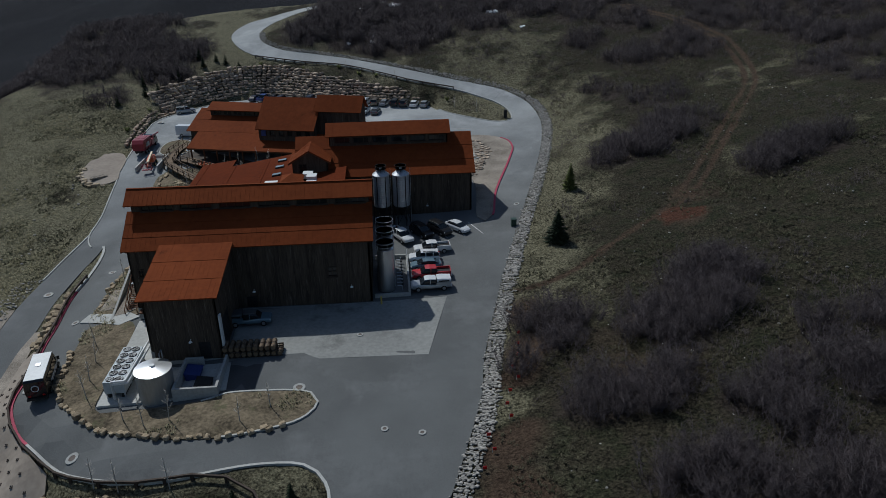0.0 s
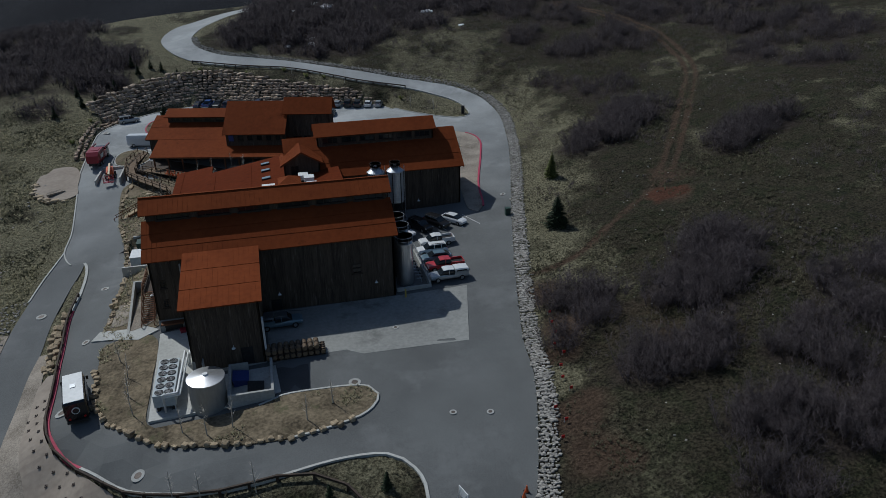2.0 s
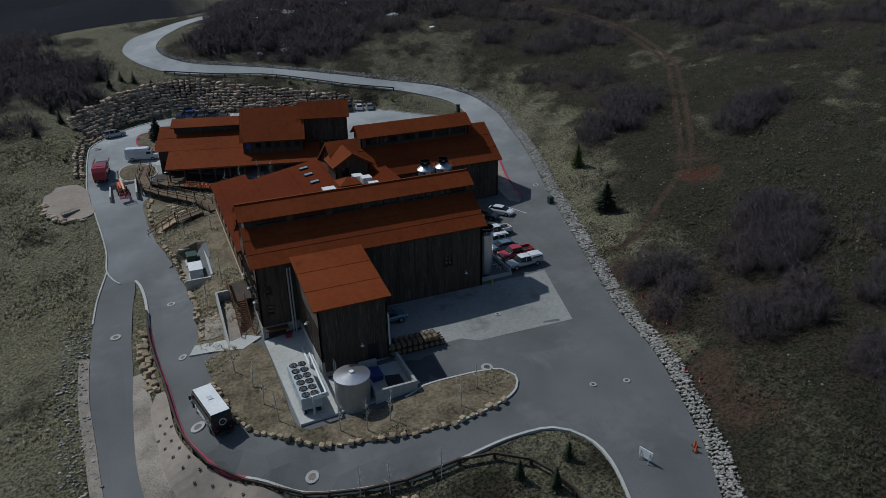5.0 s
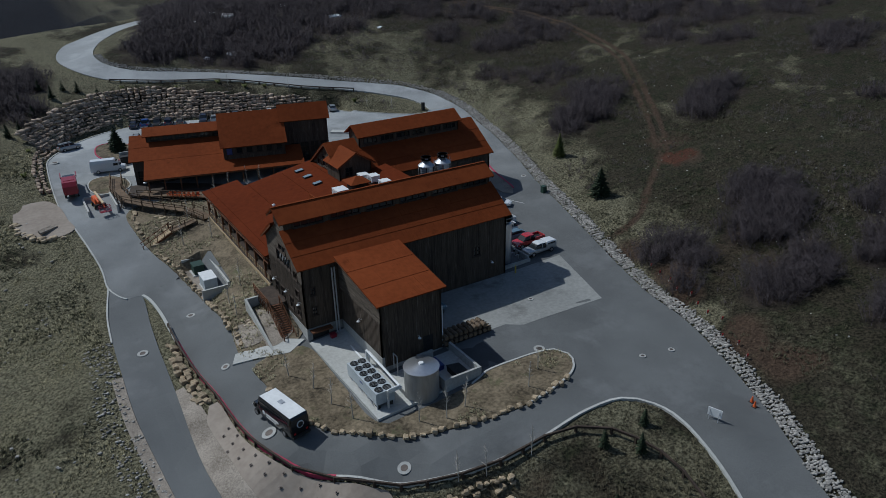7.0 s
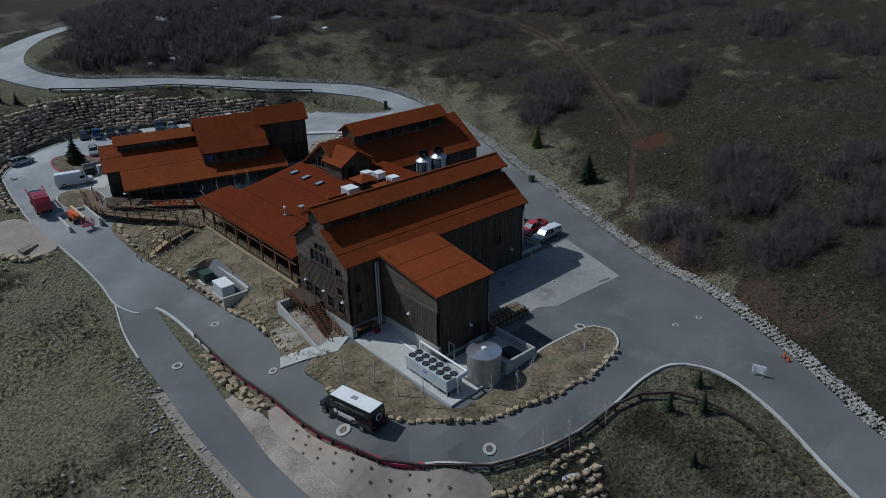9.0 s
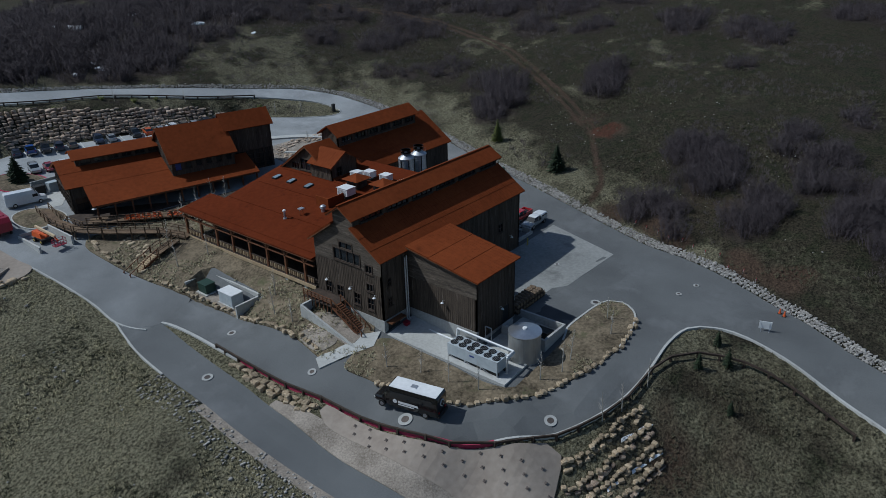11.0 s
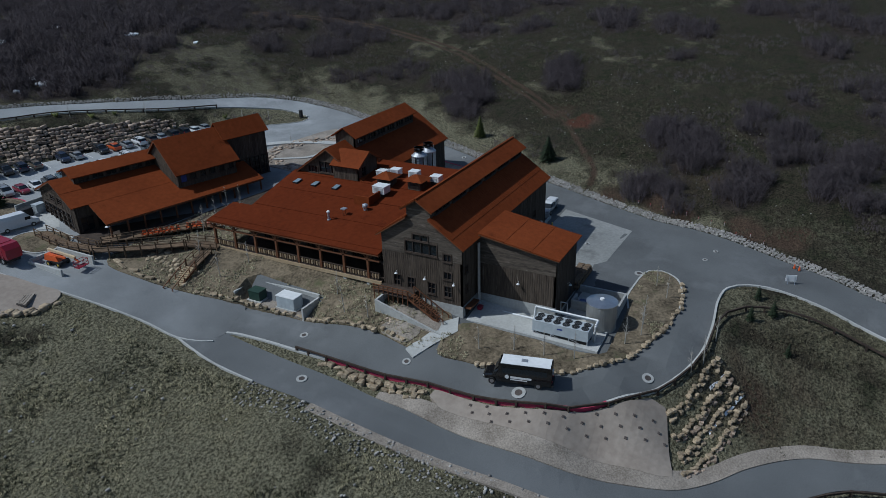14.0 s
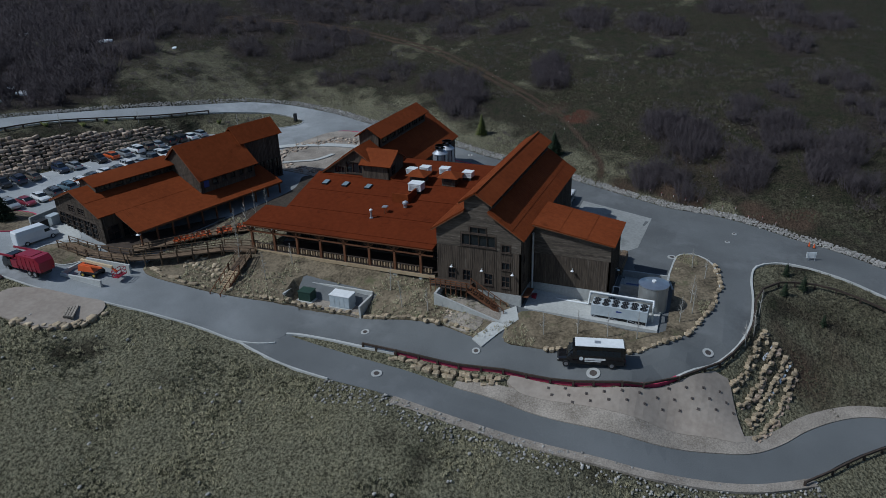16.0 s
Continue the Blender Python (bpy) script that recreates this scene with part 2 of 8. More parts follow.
def slab(bm, corners, thick):
    """A sloping roof sheet: its top corners, and a thickness down."""
    c = [Vector(p) for p in corners]
    n = (c[1] - c[0]).cross(c[2] - c[0]).normalized()
    if n.z < 0:
        n = -n
        c = c[::-1]
    hexa(bm, [p - n * thick for p in c], c)
    return bm


def wall(bm, p, q, base, profile, openings, thick):
    """A wall on the line p to q, outer face to the right of that way, its top along profile (u, z); openings (u0, u1, z0, z1) go through."""
    p, q = Vector((*p, 0)), Vector((*q, 0))
    d = (q - p).normalized()
    inner = Vector((-d.y, d.x, 0)) * thick
    us = sorted({round(u, 3) for u, _ in profile} | {round(u, 3) for o in openings for u in o[:2]})

    def top(u, side):
        for (a, za), (b, zb) in zip(profile, profile[1:]):
            if b - a > 1e-4 and a - 1e-6 <= u <= b + 1e-6 and (side > 0 and u < b - 1e-4 or side < 0 and u > a + 1e-4):
                return za + (zb - za) * (u - a) / (b - a)
        return profile[-1][1] if u >= profile[-1][0] - 1e-4 else profile[0][1]

    for a, b in zip(us, us[1:]):
        if b - a < 1e-3:
            continue
        mid = (a + b) / 2
        cuts = sorted((o[2], o[3]) for o in openings if o[0] - 1e-4 <= mid <= o[1] + 1e-4)
        low = base
        spans = []
        for z0, z1 in cuts:
            spans.append((low, low, z0, z0))
            low = z1
        spans.append((low, low, top(a, 1), top(b, -1)))
        for la, lb, ha, hb in spans:
            if max(ha - la, hb - lb) < 1e-3:
                continue
            A, B = p + d * a, p + d * b
            hexa(bm, [A + Vector((0, 0, la)), B + Vector((0, 0, lb)), B + inner + Vector((0, 0, lb)), A + inner + Vector((0, 0, la))],
                 [A + Vector((0, 0, ha)), B + Vector((0, 0, hb)), B + inner + Vector((0, 0, hb)), A + inner + Vector((0, 0, ha))])
    bmesh.ops.remove_doubles(bm, verts=bm.verts, dist=1e-4)
    return bm


def battens(bm, p, q, base, profile, openings, gap=0.32, out=0.03):
    """Upright cover strips on a boarded wall."""
    p, q = Vector((*p, 0)), Vector((*q, 0))
    L = (q - p).length
    d = (q - p).normalized()
    n = Vector((d.y, -d.x, 0))
    us, zs = [u for u, _ in profile], [z for _, z in profile]
    u = gap / 2
    while u < L - 0.1:
        top = float(np.interp(u, us, zs)) - 0.05
        low = base
        spans = []
        for z0, z1 in sorted((o[2] - 0.15, o[3] + 0.15) for o in openings if o[0] - 0.2 < u < o[1] + 0.2):
            spans.append((low, z0))
            low = z1
        spans.append((low, top))
        for a, b in spans:
            if b - a > 0.2:
                c = p + d * u + n * (out / 2 - 0.005)
                beam(bm, c + Vector((0, 0, a)), c + Vector((0, 0, b)), 0.05, out + 0.01, n)
        u += gap
    return bm


def laps(bm, p, q, low, profile, openings, deep=0.24, out=0.035):
    """Level lapped boards on the upper part of a wall, stopped at its openings and under its sloping top."""
    p, q = Vector((*p, 0)), Vector((*q, 0))
    d = (q - p).normalized()
    n = Vector((d.y, -d.x, 0))
    us, zs = [u for u, _ in profile], [z for _, z in profile]
    grid = np.arange(0.03, us[-1] - 0.02, 0.05)
    tops = np.interp(grid, us, zs)
    z = low
    while z < max(zs) - deep:
        free = tops > z + deep
        for a, b, c, e in openings:
            if c - 0.1 < z + deep and e + 0.1 > z:
                free &= (grid < a - 0.1) | (grid > b + 0.1)
        edges = np.flatnonzero(np.diff(np.r_[0, free.astype(int), 0]))
        for i, j in zip(edges[::2], edges[1::2]):
            if j - i > 4:
                a, b = p + d * grid[i], p + d * grid[j - 1]
                lo = [a + Vector((0, 0, z)), b + Vector((0, 0, z)), b + n * out + Vector((0, 0, z)), a + n * out + Vector((0, 0, z))]
                hi = [a + Vector((0, 0, z + deep)), b + Vector((0, 0, z + deep)), b + n * 0.008 + Vector((0, 0, z + deep)), a + n * 0.008 + Vector((0, 0, z + deep))]
                hexa(bm, lo, hi)
        z += deep
    bmesh.ops.recalc_face_normals(bm, faces=bm.faces)
    return bm


def window(parent, p, q, o, cols=2, rows=2, name="window", frame_mat=None, deep=0.12):
    """A glazed opening o = (u0, u1, z0, z1) of the wall p to q: frame with glazing bars, pane set back."""
    p, q = Vector((*p, 0)), Vector((*q, 0))
    d = (q - p).normalized()
    n = Vector((d.y, -d.x, 0))
    u0, u1, z0, z1 = o

    def at(u, z, out=0.0):
        return p + d * u + n * out + Vector((0, 0, z))

    bm = bmesh.new()
    w = 0.12
    rings = []
    for out, m in ((.08, 0.0), (.08, w), (-.1, w), (-.1, 0.0)):
        rings.append([bm.verts.new(at(u, z, out)) for u, z in ((u0 + m, z0 + m), (u1 - m, z0 + m), (u1 - m, z1 - m), (u0 + m, z1 - m))])
    for a, b in zip(rings, rings[1:] + rings[:1]):
        for i in range(4):
            j = (i + 1) % 4
            bm.faces.new((a[i], a[j], b[j], b[i]))
    bmesh.ops.recalc_face_normals(bm, faces=bm.faces)
    ob = part(name, bm, frame_mat or RAILWOOD, parent)
    for i in range(1, cols):
        u = u0 + (u1 - u0) * i / cols
        part("glazing_bar", beam(bmesh.new(), at(u, z0 + w, -.01), at(u, z1 - w, -.01), 0.07, 0.1, n), frame_mat or RAILWOOD, ob)
    for i in range(1, rows):
        z = z0 + (z1 - z0) * i / rows
        part("glazing_bar", beam(bmesh.new(), at(u0 + w, z, -.016), at(u1 - w, z, -.016), 0.1, 0.06), frame_mat or RAILWOOD, ob)
    part("sill", beam(bmesh.new(), at(u0 - 0.08, z0 - 0.05, 0.06), at(u1 + 0.08, z0 - 0.05, 0.06), 0.2, 0.09), frame_mat or RAILWOOD, ob)
    bm = bmesh.new()
    beam(bm, at((u0 + u1) / 2, z0 + 0.02, -deep), at((u0 + u1) / 2, z1 - 0.02, -deep), u1 - u0 - 0.02, 0.03, n)
    part("pane", bm, GLASS, ob)
    return ob


def sample(points, step=1.0, closed=False):
    """A smooth line through plan points (any number of coordinates), cut into even steps."""
    P = np.array(points, float)
    n = len(P)
    out = []
    for i in range(n if closed else n - 1):
        if closed:
            a, b, c, d = P[i - 1], P[i], P[(i + 1) % n], P[(i + 2) % n]
        else:
            a, b, c, d = P[max(i - 1, 0)], P[i], P[i + 1], P[min(i + 2, n - 1)]
        k = max(1, int(np.linalg.norm(c[:2] - b[:2]) / step))
        for j in range(k):
            t = j / k
            out.append(0.5 * (2 * b + (c - a) * t + (2 * a - 5 * b + 4 * c - d) * t * t + (3 * b - a - 3 * c + d) * t ** 3))
    if not closed:
        out.append(P[-1])
    return np.array(out)


def inside(poly, x, y):
    """Which of the points x, y lie in the plan polygon."""
    x, y = np.asarray(x, float), np.asarray(y, float)
    res = np.zeros(x.shape, bool)
    px, py = poly[:, 0], poly[:, 1]
    for i in range(len(poly)):
        x0, y0, x1, y1 = px[i - 1], py[i - 1], px[i], py[i]
        if y0 == y1:
            continue
        cross = (y0 > y) != (y1 > y)
        res ^= cross & (x < (x1 - x0) * (y - y0) / (y1 - y0) + x0)
    return res


def away(line, x, y, closed=False):
    """Distance of the points x, y from a plan line."""
    x, y = np.asarray(x, float), np.asarray(y, float)
    best = np.full(x.shape, 1e9)
    pts = np.vstack([line, line[:1]]) if closed else line
    for (ax, ay), (bx, by) in zip(pts[:-1, :2], pts[1:, :2]):
        dx, dy = bx - ax, by - ay
        t = np.clip(((x - ax) * dx + (y - ay) * dy) / max(dx * dx + dy * dy, 1e-9), 0, 1)
        best = np.minimum(best, np.hypot(x - ax - t * dx, y - ay - t * dy))
    return best


def sheet(name, poly, material, lift, height, label, category, grid=2.0, skirt=0.4, kind="structure", parent=None):
    """A paved or planted area: the plan polygon draped at height(x, y) + lift, with a skirt down its edge."""
    from mathutils.geometry import delaunay_2d_cdt
    pts = [Vector(p[:2]) for p in poly]
    n = len(pts)
    lo, hi = poly[:, :2].min(0), poly[:, :2].max(0)
    gx, gy = np.meshgrid(np.arange(lo[0], hi[0], grid), np.arange(lo[1], hi[1], grid))
    gx, gy = gx.ravel(), gy.ravel()
    ok = inside(poly, gx, gy)
    gx, gy = gx[ok], gy[ok]
    ok = away(poly[:, :2], gx, gy, True) > grid * 0.35
    pts += [Vector((a, b)) for a, b in zip(gx[ok], gy[ok])]
    vs, _, fs, *_ = delaunay_2d_cdt(pts, [(i, (i + 1) % n) for i in range(n)], [], 1, 1e-4)
    xs, ys = np.array([v.x for v in vs]), np.array([v.y for v in vs])
    zs = height(xs, ys) + lift
    bm = bmesh.new()
    vv = [bm.verts.new((x, y, z)) for x, y, z in zip(xs, ys, zs)]
    for f in fs:
        try:
            face = bm.faces.new([vv[i] for i in f])
            if face.normal.z < 0:
                face.normal_flip()
        except ValueError:
            pass
    bm.normal_update()
    for f in bm.faces:
        if f.normal.z < 0:
            f.normal_flip()
    edges = [e for e in bm.edges if len(e.link_faces) == 1]
    r = bmesh.ops.extrude_edge_only(bm, edges=edges)
    for v in r["geom"]:
        if isinstance(v, bmesh.types.BMVert):
            v.co.z -= skirt
    ob = part(name, bm, material, parent)
    return tagged(ob, label, category, kind=kind)


def strip(name, line, height, left, right, low, high, material, parent=None, label="", category="", kind="structure"):
    """A kerb or band along a plan line, from left to right of it, as a solid that follows the ground."""
    L = np.asarray(line)[:, :2]
    d = np.gradient(L, axis=0)
    d /= np.linalg.norm(d, axis=1)[:, None] + 1e-9
    nrm = np.c_[-d[:, 1], d[:, 0]]
    a, b = L + nrm * left, L + nrm * right
    za = height(L[:, 0], L[:, 1])
    bm = bmesh.new()
    rows = []
    for i in range(len(L)):
        rows.append([bm.verts.new((a[i, 0], a[i, 1], za[i] + low)), bm.verts.new((a[i, 0], a[i, 1], za[i] + high)),
                     bm.verts.new((b[i, 0], b[i, 1], za[i] + high)), bm.verts.new((b[i, 0], b[i, 1], za[i] + low))])
    for r, s in zip(rows, rows[1:]):
        for i in range(3):
            bm.faces.new((r[i], s[i], s[i + 1], r[i + 1]))
    bm.faces.new(rows[0])
    bm.faces.new(rows[-1][::-1])
    bmesh.ops.recalc_face_normals(bm, faces=bm.faces)
    ob = part(name, bm, material, parent)
    return tagged(ob, label, category, kind=kind) if parent is None else ob


def ground(x, y):
    return float(GROUND(np.array([x]), np.array([y]))[0])


def rough_rock(seed, n=1):
    """A boulder of about one metre: a cut and dented lump."""
    rnd = random.Random(seed)
    bm = bmesh.new()
    bmesh.ops.create_cube(bm, size=0.94)
    for v in bm.verts:
        v.co += Vector((rnd.uniform(-.13, .13), rnd.uniform(-.13, .13), rnd.uniform(-.11, .11)))
    bmesh.ops.bevel(bm, geom=bm.edges[:] + bm.verts[:], offset=rnd.uniform(.1, .17), segments=1, affect="EDGES")
    for v in bm.verts:
        v.co += Vector((rnd.gauss(0, .025), rnd.gauss(0, .025), rnd.gauss(0, .025)))
    bmesh.ops.triangulate(bm, faces=bm.faces)
    return bm
# ---- lie of the land: heights of the ground, in metres over the service yard ----
YARD = [(4, 72, 0), (9.6, 68.8, -.2), (-11, 63, -.5), (-3, 49, -.9), (4, 48, -1.2), (-10, 78, 0), (5, 88, .8), (12, 97, 1.4),
        (20, 112, 2.7), (26, 128, 4.2), (0, 105, 1.2), (-6, 38, -2), (-9, 33, -2.4), (-12, 28, -3), (-8, 42, -1.6), (-2, 35, -1.8), (6, 30, -1.5), (16, 10, -4), (12, 42, .6), (-18, 70, -.2)]
DRIVE = [(-22, 56.5, -1.6), (-34, 61, -2.8), (-46, 84, -2.7), (-47, 95, -2.5), (-43.6, 68.4, -2.7), (-38.6, 62.2, -2.7), (-33.2, 58, -2.6), (-26, 55.9, -2), (-19.5, 55.4, -1.4), (-48.4, 106, -2.4), (-44, 73, -2.5), (-44.5, 84, -2.6), (-44.3, 104.3, -2.4), (-51, 118, -1.7), (-54, 132, .2),
         (-54, 150, 2.2), (-50, 168, 3.8), (-40, 180, 4.6), (-20, 172, 5), (0, 165, 5.5), (22, 150, 5.6), (29, 161, 6.2), (32, 145, 5.4)]
HIGHROAD = [(25, 172, 8.2), (10, 184, 10.6), (-8, 199, 12.8), (-25, 209, 14.8), (-40, 219, 16.8), (-43, 232, 18.5), (-36, 244, 20)]
EAST = [(25, 95, 3.8), (16.5, 78, 1.2), (15.5, 59, 1.2), (22, 59, 3), (22.5, 41, 3.6), (41, 60, 8.4), (38, 74, 7.6), (50.5, 83, 10.3), (55, 101, 10),
        (40.5, 92.5, 7.2), (57, 130, 12), (80, 148, 17), (88, 124, 19), (80, 108, 16.5), (110, 70, 21), (70, 30, 13), (120, 140, 25), (160, 60, 30), (40, 120, 7.6), (45, 20, 6)]
NORTH = [(26, 199, 18.2), (35, 226, 23.3), (68, 210, 25), (-2, 214, 16.3), (-20, 230, 21.8), (-8, 240, 24), (10, 240, 24.5), (-2, 262, 25), (40, 260, 29),
         (120, 220, 33), (100, 300, 40), (45, 160, 10.5), (60, 175, 16), (30, 310, 31), (200, 260, 52)]
WEST = [(-72, 198, 11.5), (-60, 170, 5.5), (-62, 145, 1.6), (-69, 128, -2.6), (-59, 121, -2.3), (-65, 106, -4.6), (-58, 90, -3.8), (-58, 96, -3.2), (-62, 75, -6.4),
        (-95, 100, -12), (-100, 150, -6), (-130, 60, -26), (-100, 190, 7), (-60, 225, 16), (-93, 225, 13.5), (-80, 252, 16.5), (-150, 240, -30), (-60, 262, 20), (-46, 258, 22), (-38, 288, 15), (-95, 238, 17.5), (-78, 242, 19.8), (-85, 340, -45), (-30, 370, -35), (-130, 160, -22), (-70, 45, -14), (-90, 5, -30)]
LOWER = [(-50.5, 89, -4.1), (-50.7, 80, -5), (-48.5, 63, -7.3), (-44.5, 56, -8.3), (-38.5, 50, -8.9), (-30, 41, -9.2), (-52.5, 98.7, -3), (-54, 87, -4.2), (-51, 75, -5.4), (-45, 64, -6.9), (-37, 55, -7.6), (-29, 48, -7.6), (-27, 40, -9), (-28, 30, -10),
         (-42, 34, -12.5), (-50, 40, -12), (-24, 10, -14), (-20, 0, -18), (-18, 40, -5.5), (-20, 48, -4)]
LOT = [(-27, 188, 5.1), (-10, 180, 5.8), (4, 176, 5.8), (-37, 188, 5.1), (-31, 201.5, 11.5), (-14, 193, 11), (2, 185.5, 9.8), (-46, 194, 8)]
BLOCK = [(-35.5, 86, -.6), (-35.5, 97, 1.2), (-36, 108, 1.3), (-36, 118, 1.6), (-36, 128, 2), (-20, 110, 1.5), (-40, 107, -1.4), (-41.5, 116, -.8),
         (-42, 130, .8), (-30, 136, 2.6), (-40, 152, 3.2), (-25, 160, 4.6), (0, 130, 3.4), (-8, 150, 4.8), (-27, 70, -1), (-34.3, 67.3, -1.25), (-34.6, 74, -1.15), (-34.8, 80, -1.1), (-28, 66.6, -1.15), (-36.6, 70, -2), (10, 112, 1.9)]
FAR = [(-300, 300, -60), (-400, 100, -70), (0, 600, -20), (-200, 700, -60), (-600, 900, -90), (400, 500, 110), (500, 0, 60), (200, -300, 0), (-300, -300, -60), (900, 900, 150), (0, 1400, 60)]
CONTROL = np.array(YARD + DRIVE + HIGHROAD + EAST + NORTH + WEST + LOWER + LOT + BLOCK + FAR, float)


def ripple(d):
    """A smooth kernel that grows with distance, so heights run evenly between the known places."""
    return np.sqrt(d * d + 9.0)


SOFT = 0.3
gaps = np.linalg.norm(CONTROL[:, None, :2] - CONTROL[None, :, :2], axis=2)
count = len(CONTROL)
system = np.zeros((count + 3, count + 3))
system[:count, :count] = -ripple(gaps) - SOFT * np.eye(count) * -1
system[:count, count] = system[count, :count] = 1
system[:count, count + 1:count + 3] = CONTROL[:, :2] / 100
system[count + 1:count + 3, :count] = CONTROL[:, :2].T / 100
WEIGHTS = np.linalg.solve(system, np.r_[CONTROL[:, 2], 0, 0, 0])


def land(x, y):
    """Height of the smooth land at arrays x, y."""
    x, y = np.asarray(x, float), np.asarray(y, float)
    out = WEIGHTS[count] + WEIGHTS[count + 1] * x / 100 + WEIGHTS[count + 2] * y / 100
    for (cx, cy, _), w in zip(CONTROL, WEIGHTS):
        out = out - w * ripple(np.hypot(x - cx, y - cy))
    return out


# ---- ground, roads and beds ----
MAIN = sample([(-6, 26), (-3.6, 34), (-.6, 40), (3.2, 46.8), (6.6, 55.5), (9.2, 63.6), (10.4, 70.2), (12.5, 78), (16.1, 90), (22, 108.4), (27.4, 124.3), (32.3, 141), (34.9, 154),
               (34.3, 165.5), (29.6, 174.3), (23.1, 179.4), (12, 186.6), (-5.8, 200.7), (-18.7, 207), (-28.5, 211), (-34.9, 217.3), (-36.6, 224.6),
               (-35, 231.8), (-31.5, 239), (-26, 244.5), (-18, 248), (-18, 253), (-29, 250.5), (-38, 245), (-43.5, 236.5), (-45.4, 226), (-41.5, 215), (-33.2, 207.5), (-18.4, 201.8),
               (-5.8, 195.3), (6, 186), (14, 181), (20.5, 176.3), (26.5, 170.5), (29.4, 164.7), (29.2, 159.6), (25.8, 158.9), (19.7, 163.1), (14, 168.5), (11.5, 173.5), (9, 178), (0, 181.3), (-11, 185), (-20, 188.6), (-31, 193.6), (-40, 192),
               (-48, 186), (-54, 176.7), (-55.6, 168.6), (-55.8, 150), (-54.4, 139), (-53, 126), (-53, 119), (-51.2, 114.5), (-48.9, 114.2), (-47.8, 108.4),
               (-47.5, 94.7), (-46.4, 83.8), (-45.2, 72.9), (-43.2, 67.7), (-40.2, 64), (-37.2, 61.1), (-33, 58), (-29.8, 56.7), (-25.8, 55.8), (-20.1, 55.6),
               (-13.9, 55.9), (-9.5, 55.2), (-7.2, 52.5), (-6.8, 48.5), (-9, 41), (-12.5, 33), (-15, 26)], 1.2, True)
LOW_W = [(-53, 119.2), (-54.5, 111.4), (-55.1, 104.2), (-55.4, 95), (-55.5, 87), (-54.9, 79), (-54.3, 71.7), (-53.5, 65.6), (-51.7, 59.8), (-49.2, 54.1), (-45.3, 48.3), (-41, 44.6), (-37.5, 41.4), (-34.3, 37.5), (-31.8, 31), (-30.3, 24)]
LOW_E = [(-25.5, 25), (-27.5, 31), (-30.4, 37.5), (-32.2, 41.9), (-34.5, 45.1), (-37.9, 48.4), (-41.7, 51.4), (-45.2, 55), (-47.6, 60.3), (-49.8, 66.3), (-50.7, 72.6), (-50.8, 80), (-50.4, 89.3), (-50.2, 98), (-49.8, 105.6), (-49.2, 114.2), (-51, 117)]
LOWROAD = sample(LOW_W + LOW_E, 1.2, True)
GARDEN = sample([(-40.5, 144.8), (-36, 143.2), (-13, 137), (-4, 138.5), (-2.2, 131), (-8, 128.6), (-15, 128.8), (-22, 128), (-27, 128.5), (-31, 134), (-36, 139.5)], 1.0, True)
S_BED = sample([(-41.5, 85.5), (-41.4, 82), (-41.1, 78.4), (-39.7, 71.5), (-36.7, 67.2), (-32.5, 63.7), (-26.4, 61.1), (-18.9, 60), (-12.6, 61), (-9.9, 62.5), (-8.9, 64.6), (-9.8, 66.3), (-12, 66.9),
                (-15, 67.1), (-19.4, 67.2), (-22, 66.3), (-30, 66.2), (-33.8, 66.9), (-34.2, 75), (-34.5, 84), (-38, 86)], 1.0, True)
W_BED = sample([(-41.6, 87.3), (-41.5, 95), (-41.7, 103), (-42.3, 110), (-43.3, 117), (-45, 124), (-46, 132), (-46.1, 140.5), (-42, 142.5), (-34, 141), (-26, 140), (-26, 128), (-32, 125), (-33.6, 112), (-34, 98.5), (-34.1, 87.4)], 1.0, True)
NW_BED = sample([(-46.8, 151.5), (-49.3, 153), (-50, 157), (-48.8, 160.4), (-45.8, 161), (-43.2, 157.8), (-42.8, 153.5), (-44.2, 151.5)], 0.8, True)
ROUND_BED = sample([(-43.5, 170), (-45.8, 174), (-44.8, 179.5), (-41, 181), (-37.5, 178), (-37, 173.5), (-39.5, 170)], 0.8, True)
E_BED = sample([(14.8, 110), (17.4, 110.2), (19.5, 120), (24.2, 134), (26.3, 142), (24.6, 147), (17, 150), (5, 152), (-2, 150), (-3, 140), (-2, 130), (15, 128.5)], 1.0, True)


SHOT = sample([(-46.9, 83), (-46.2, 74.5), (-44.6, 69), (-41.4, 64.5), (-38.2, 61), (-36.6, 59.6), (-36.3, 57.9), (-38.2, 57.1), (-41, 56.2), (-43.6, 55.3), (-44.4, 56.8), (-45.2, 60), (-46.6, 65), (-47.9, 69.5), (-48.4, 75), (-48.7, 81.5)], .9, True)
LOT_EDGE = np.array([(-56, 180), (-50, 187.5), (-41, 193.4), (-31, 194.4), (-20, 189.4), (-11, 185.8), (0, 182.1), (9, 178.8), (13, 177)], float)


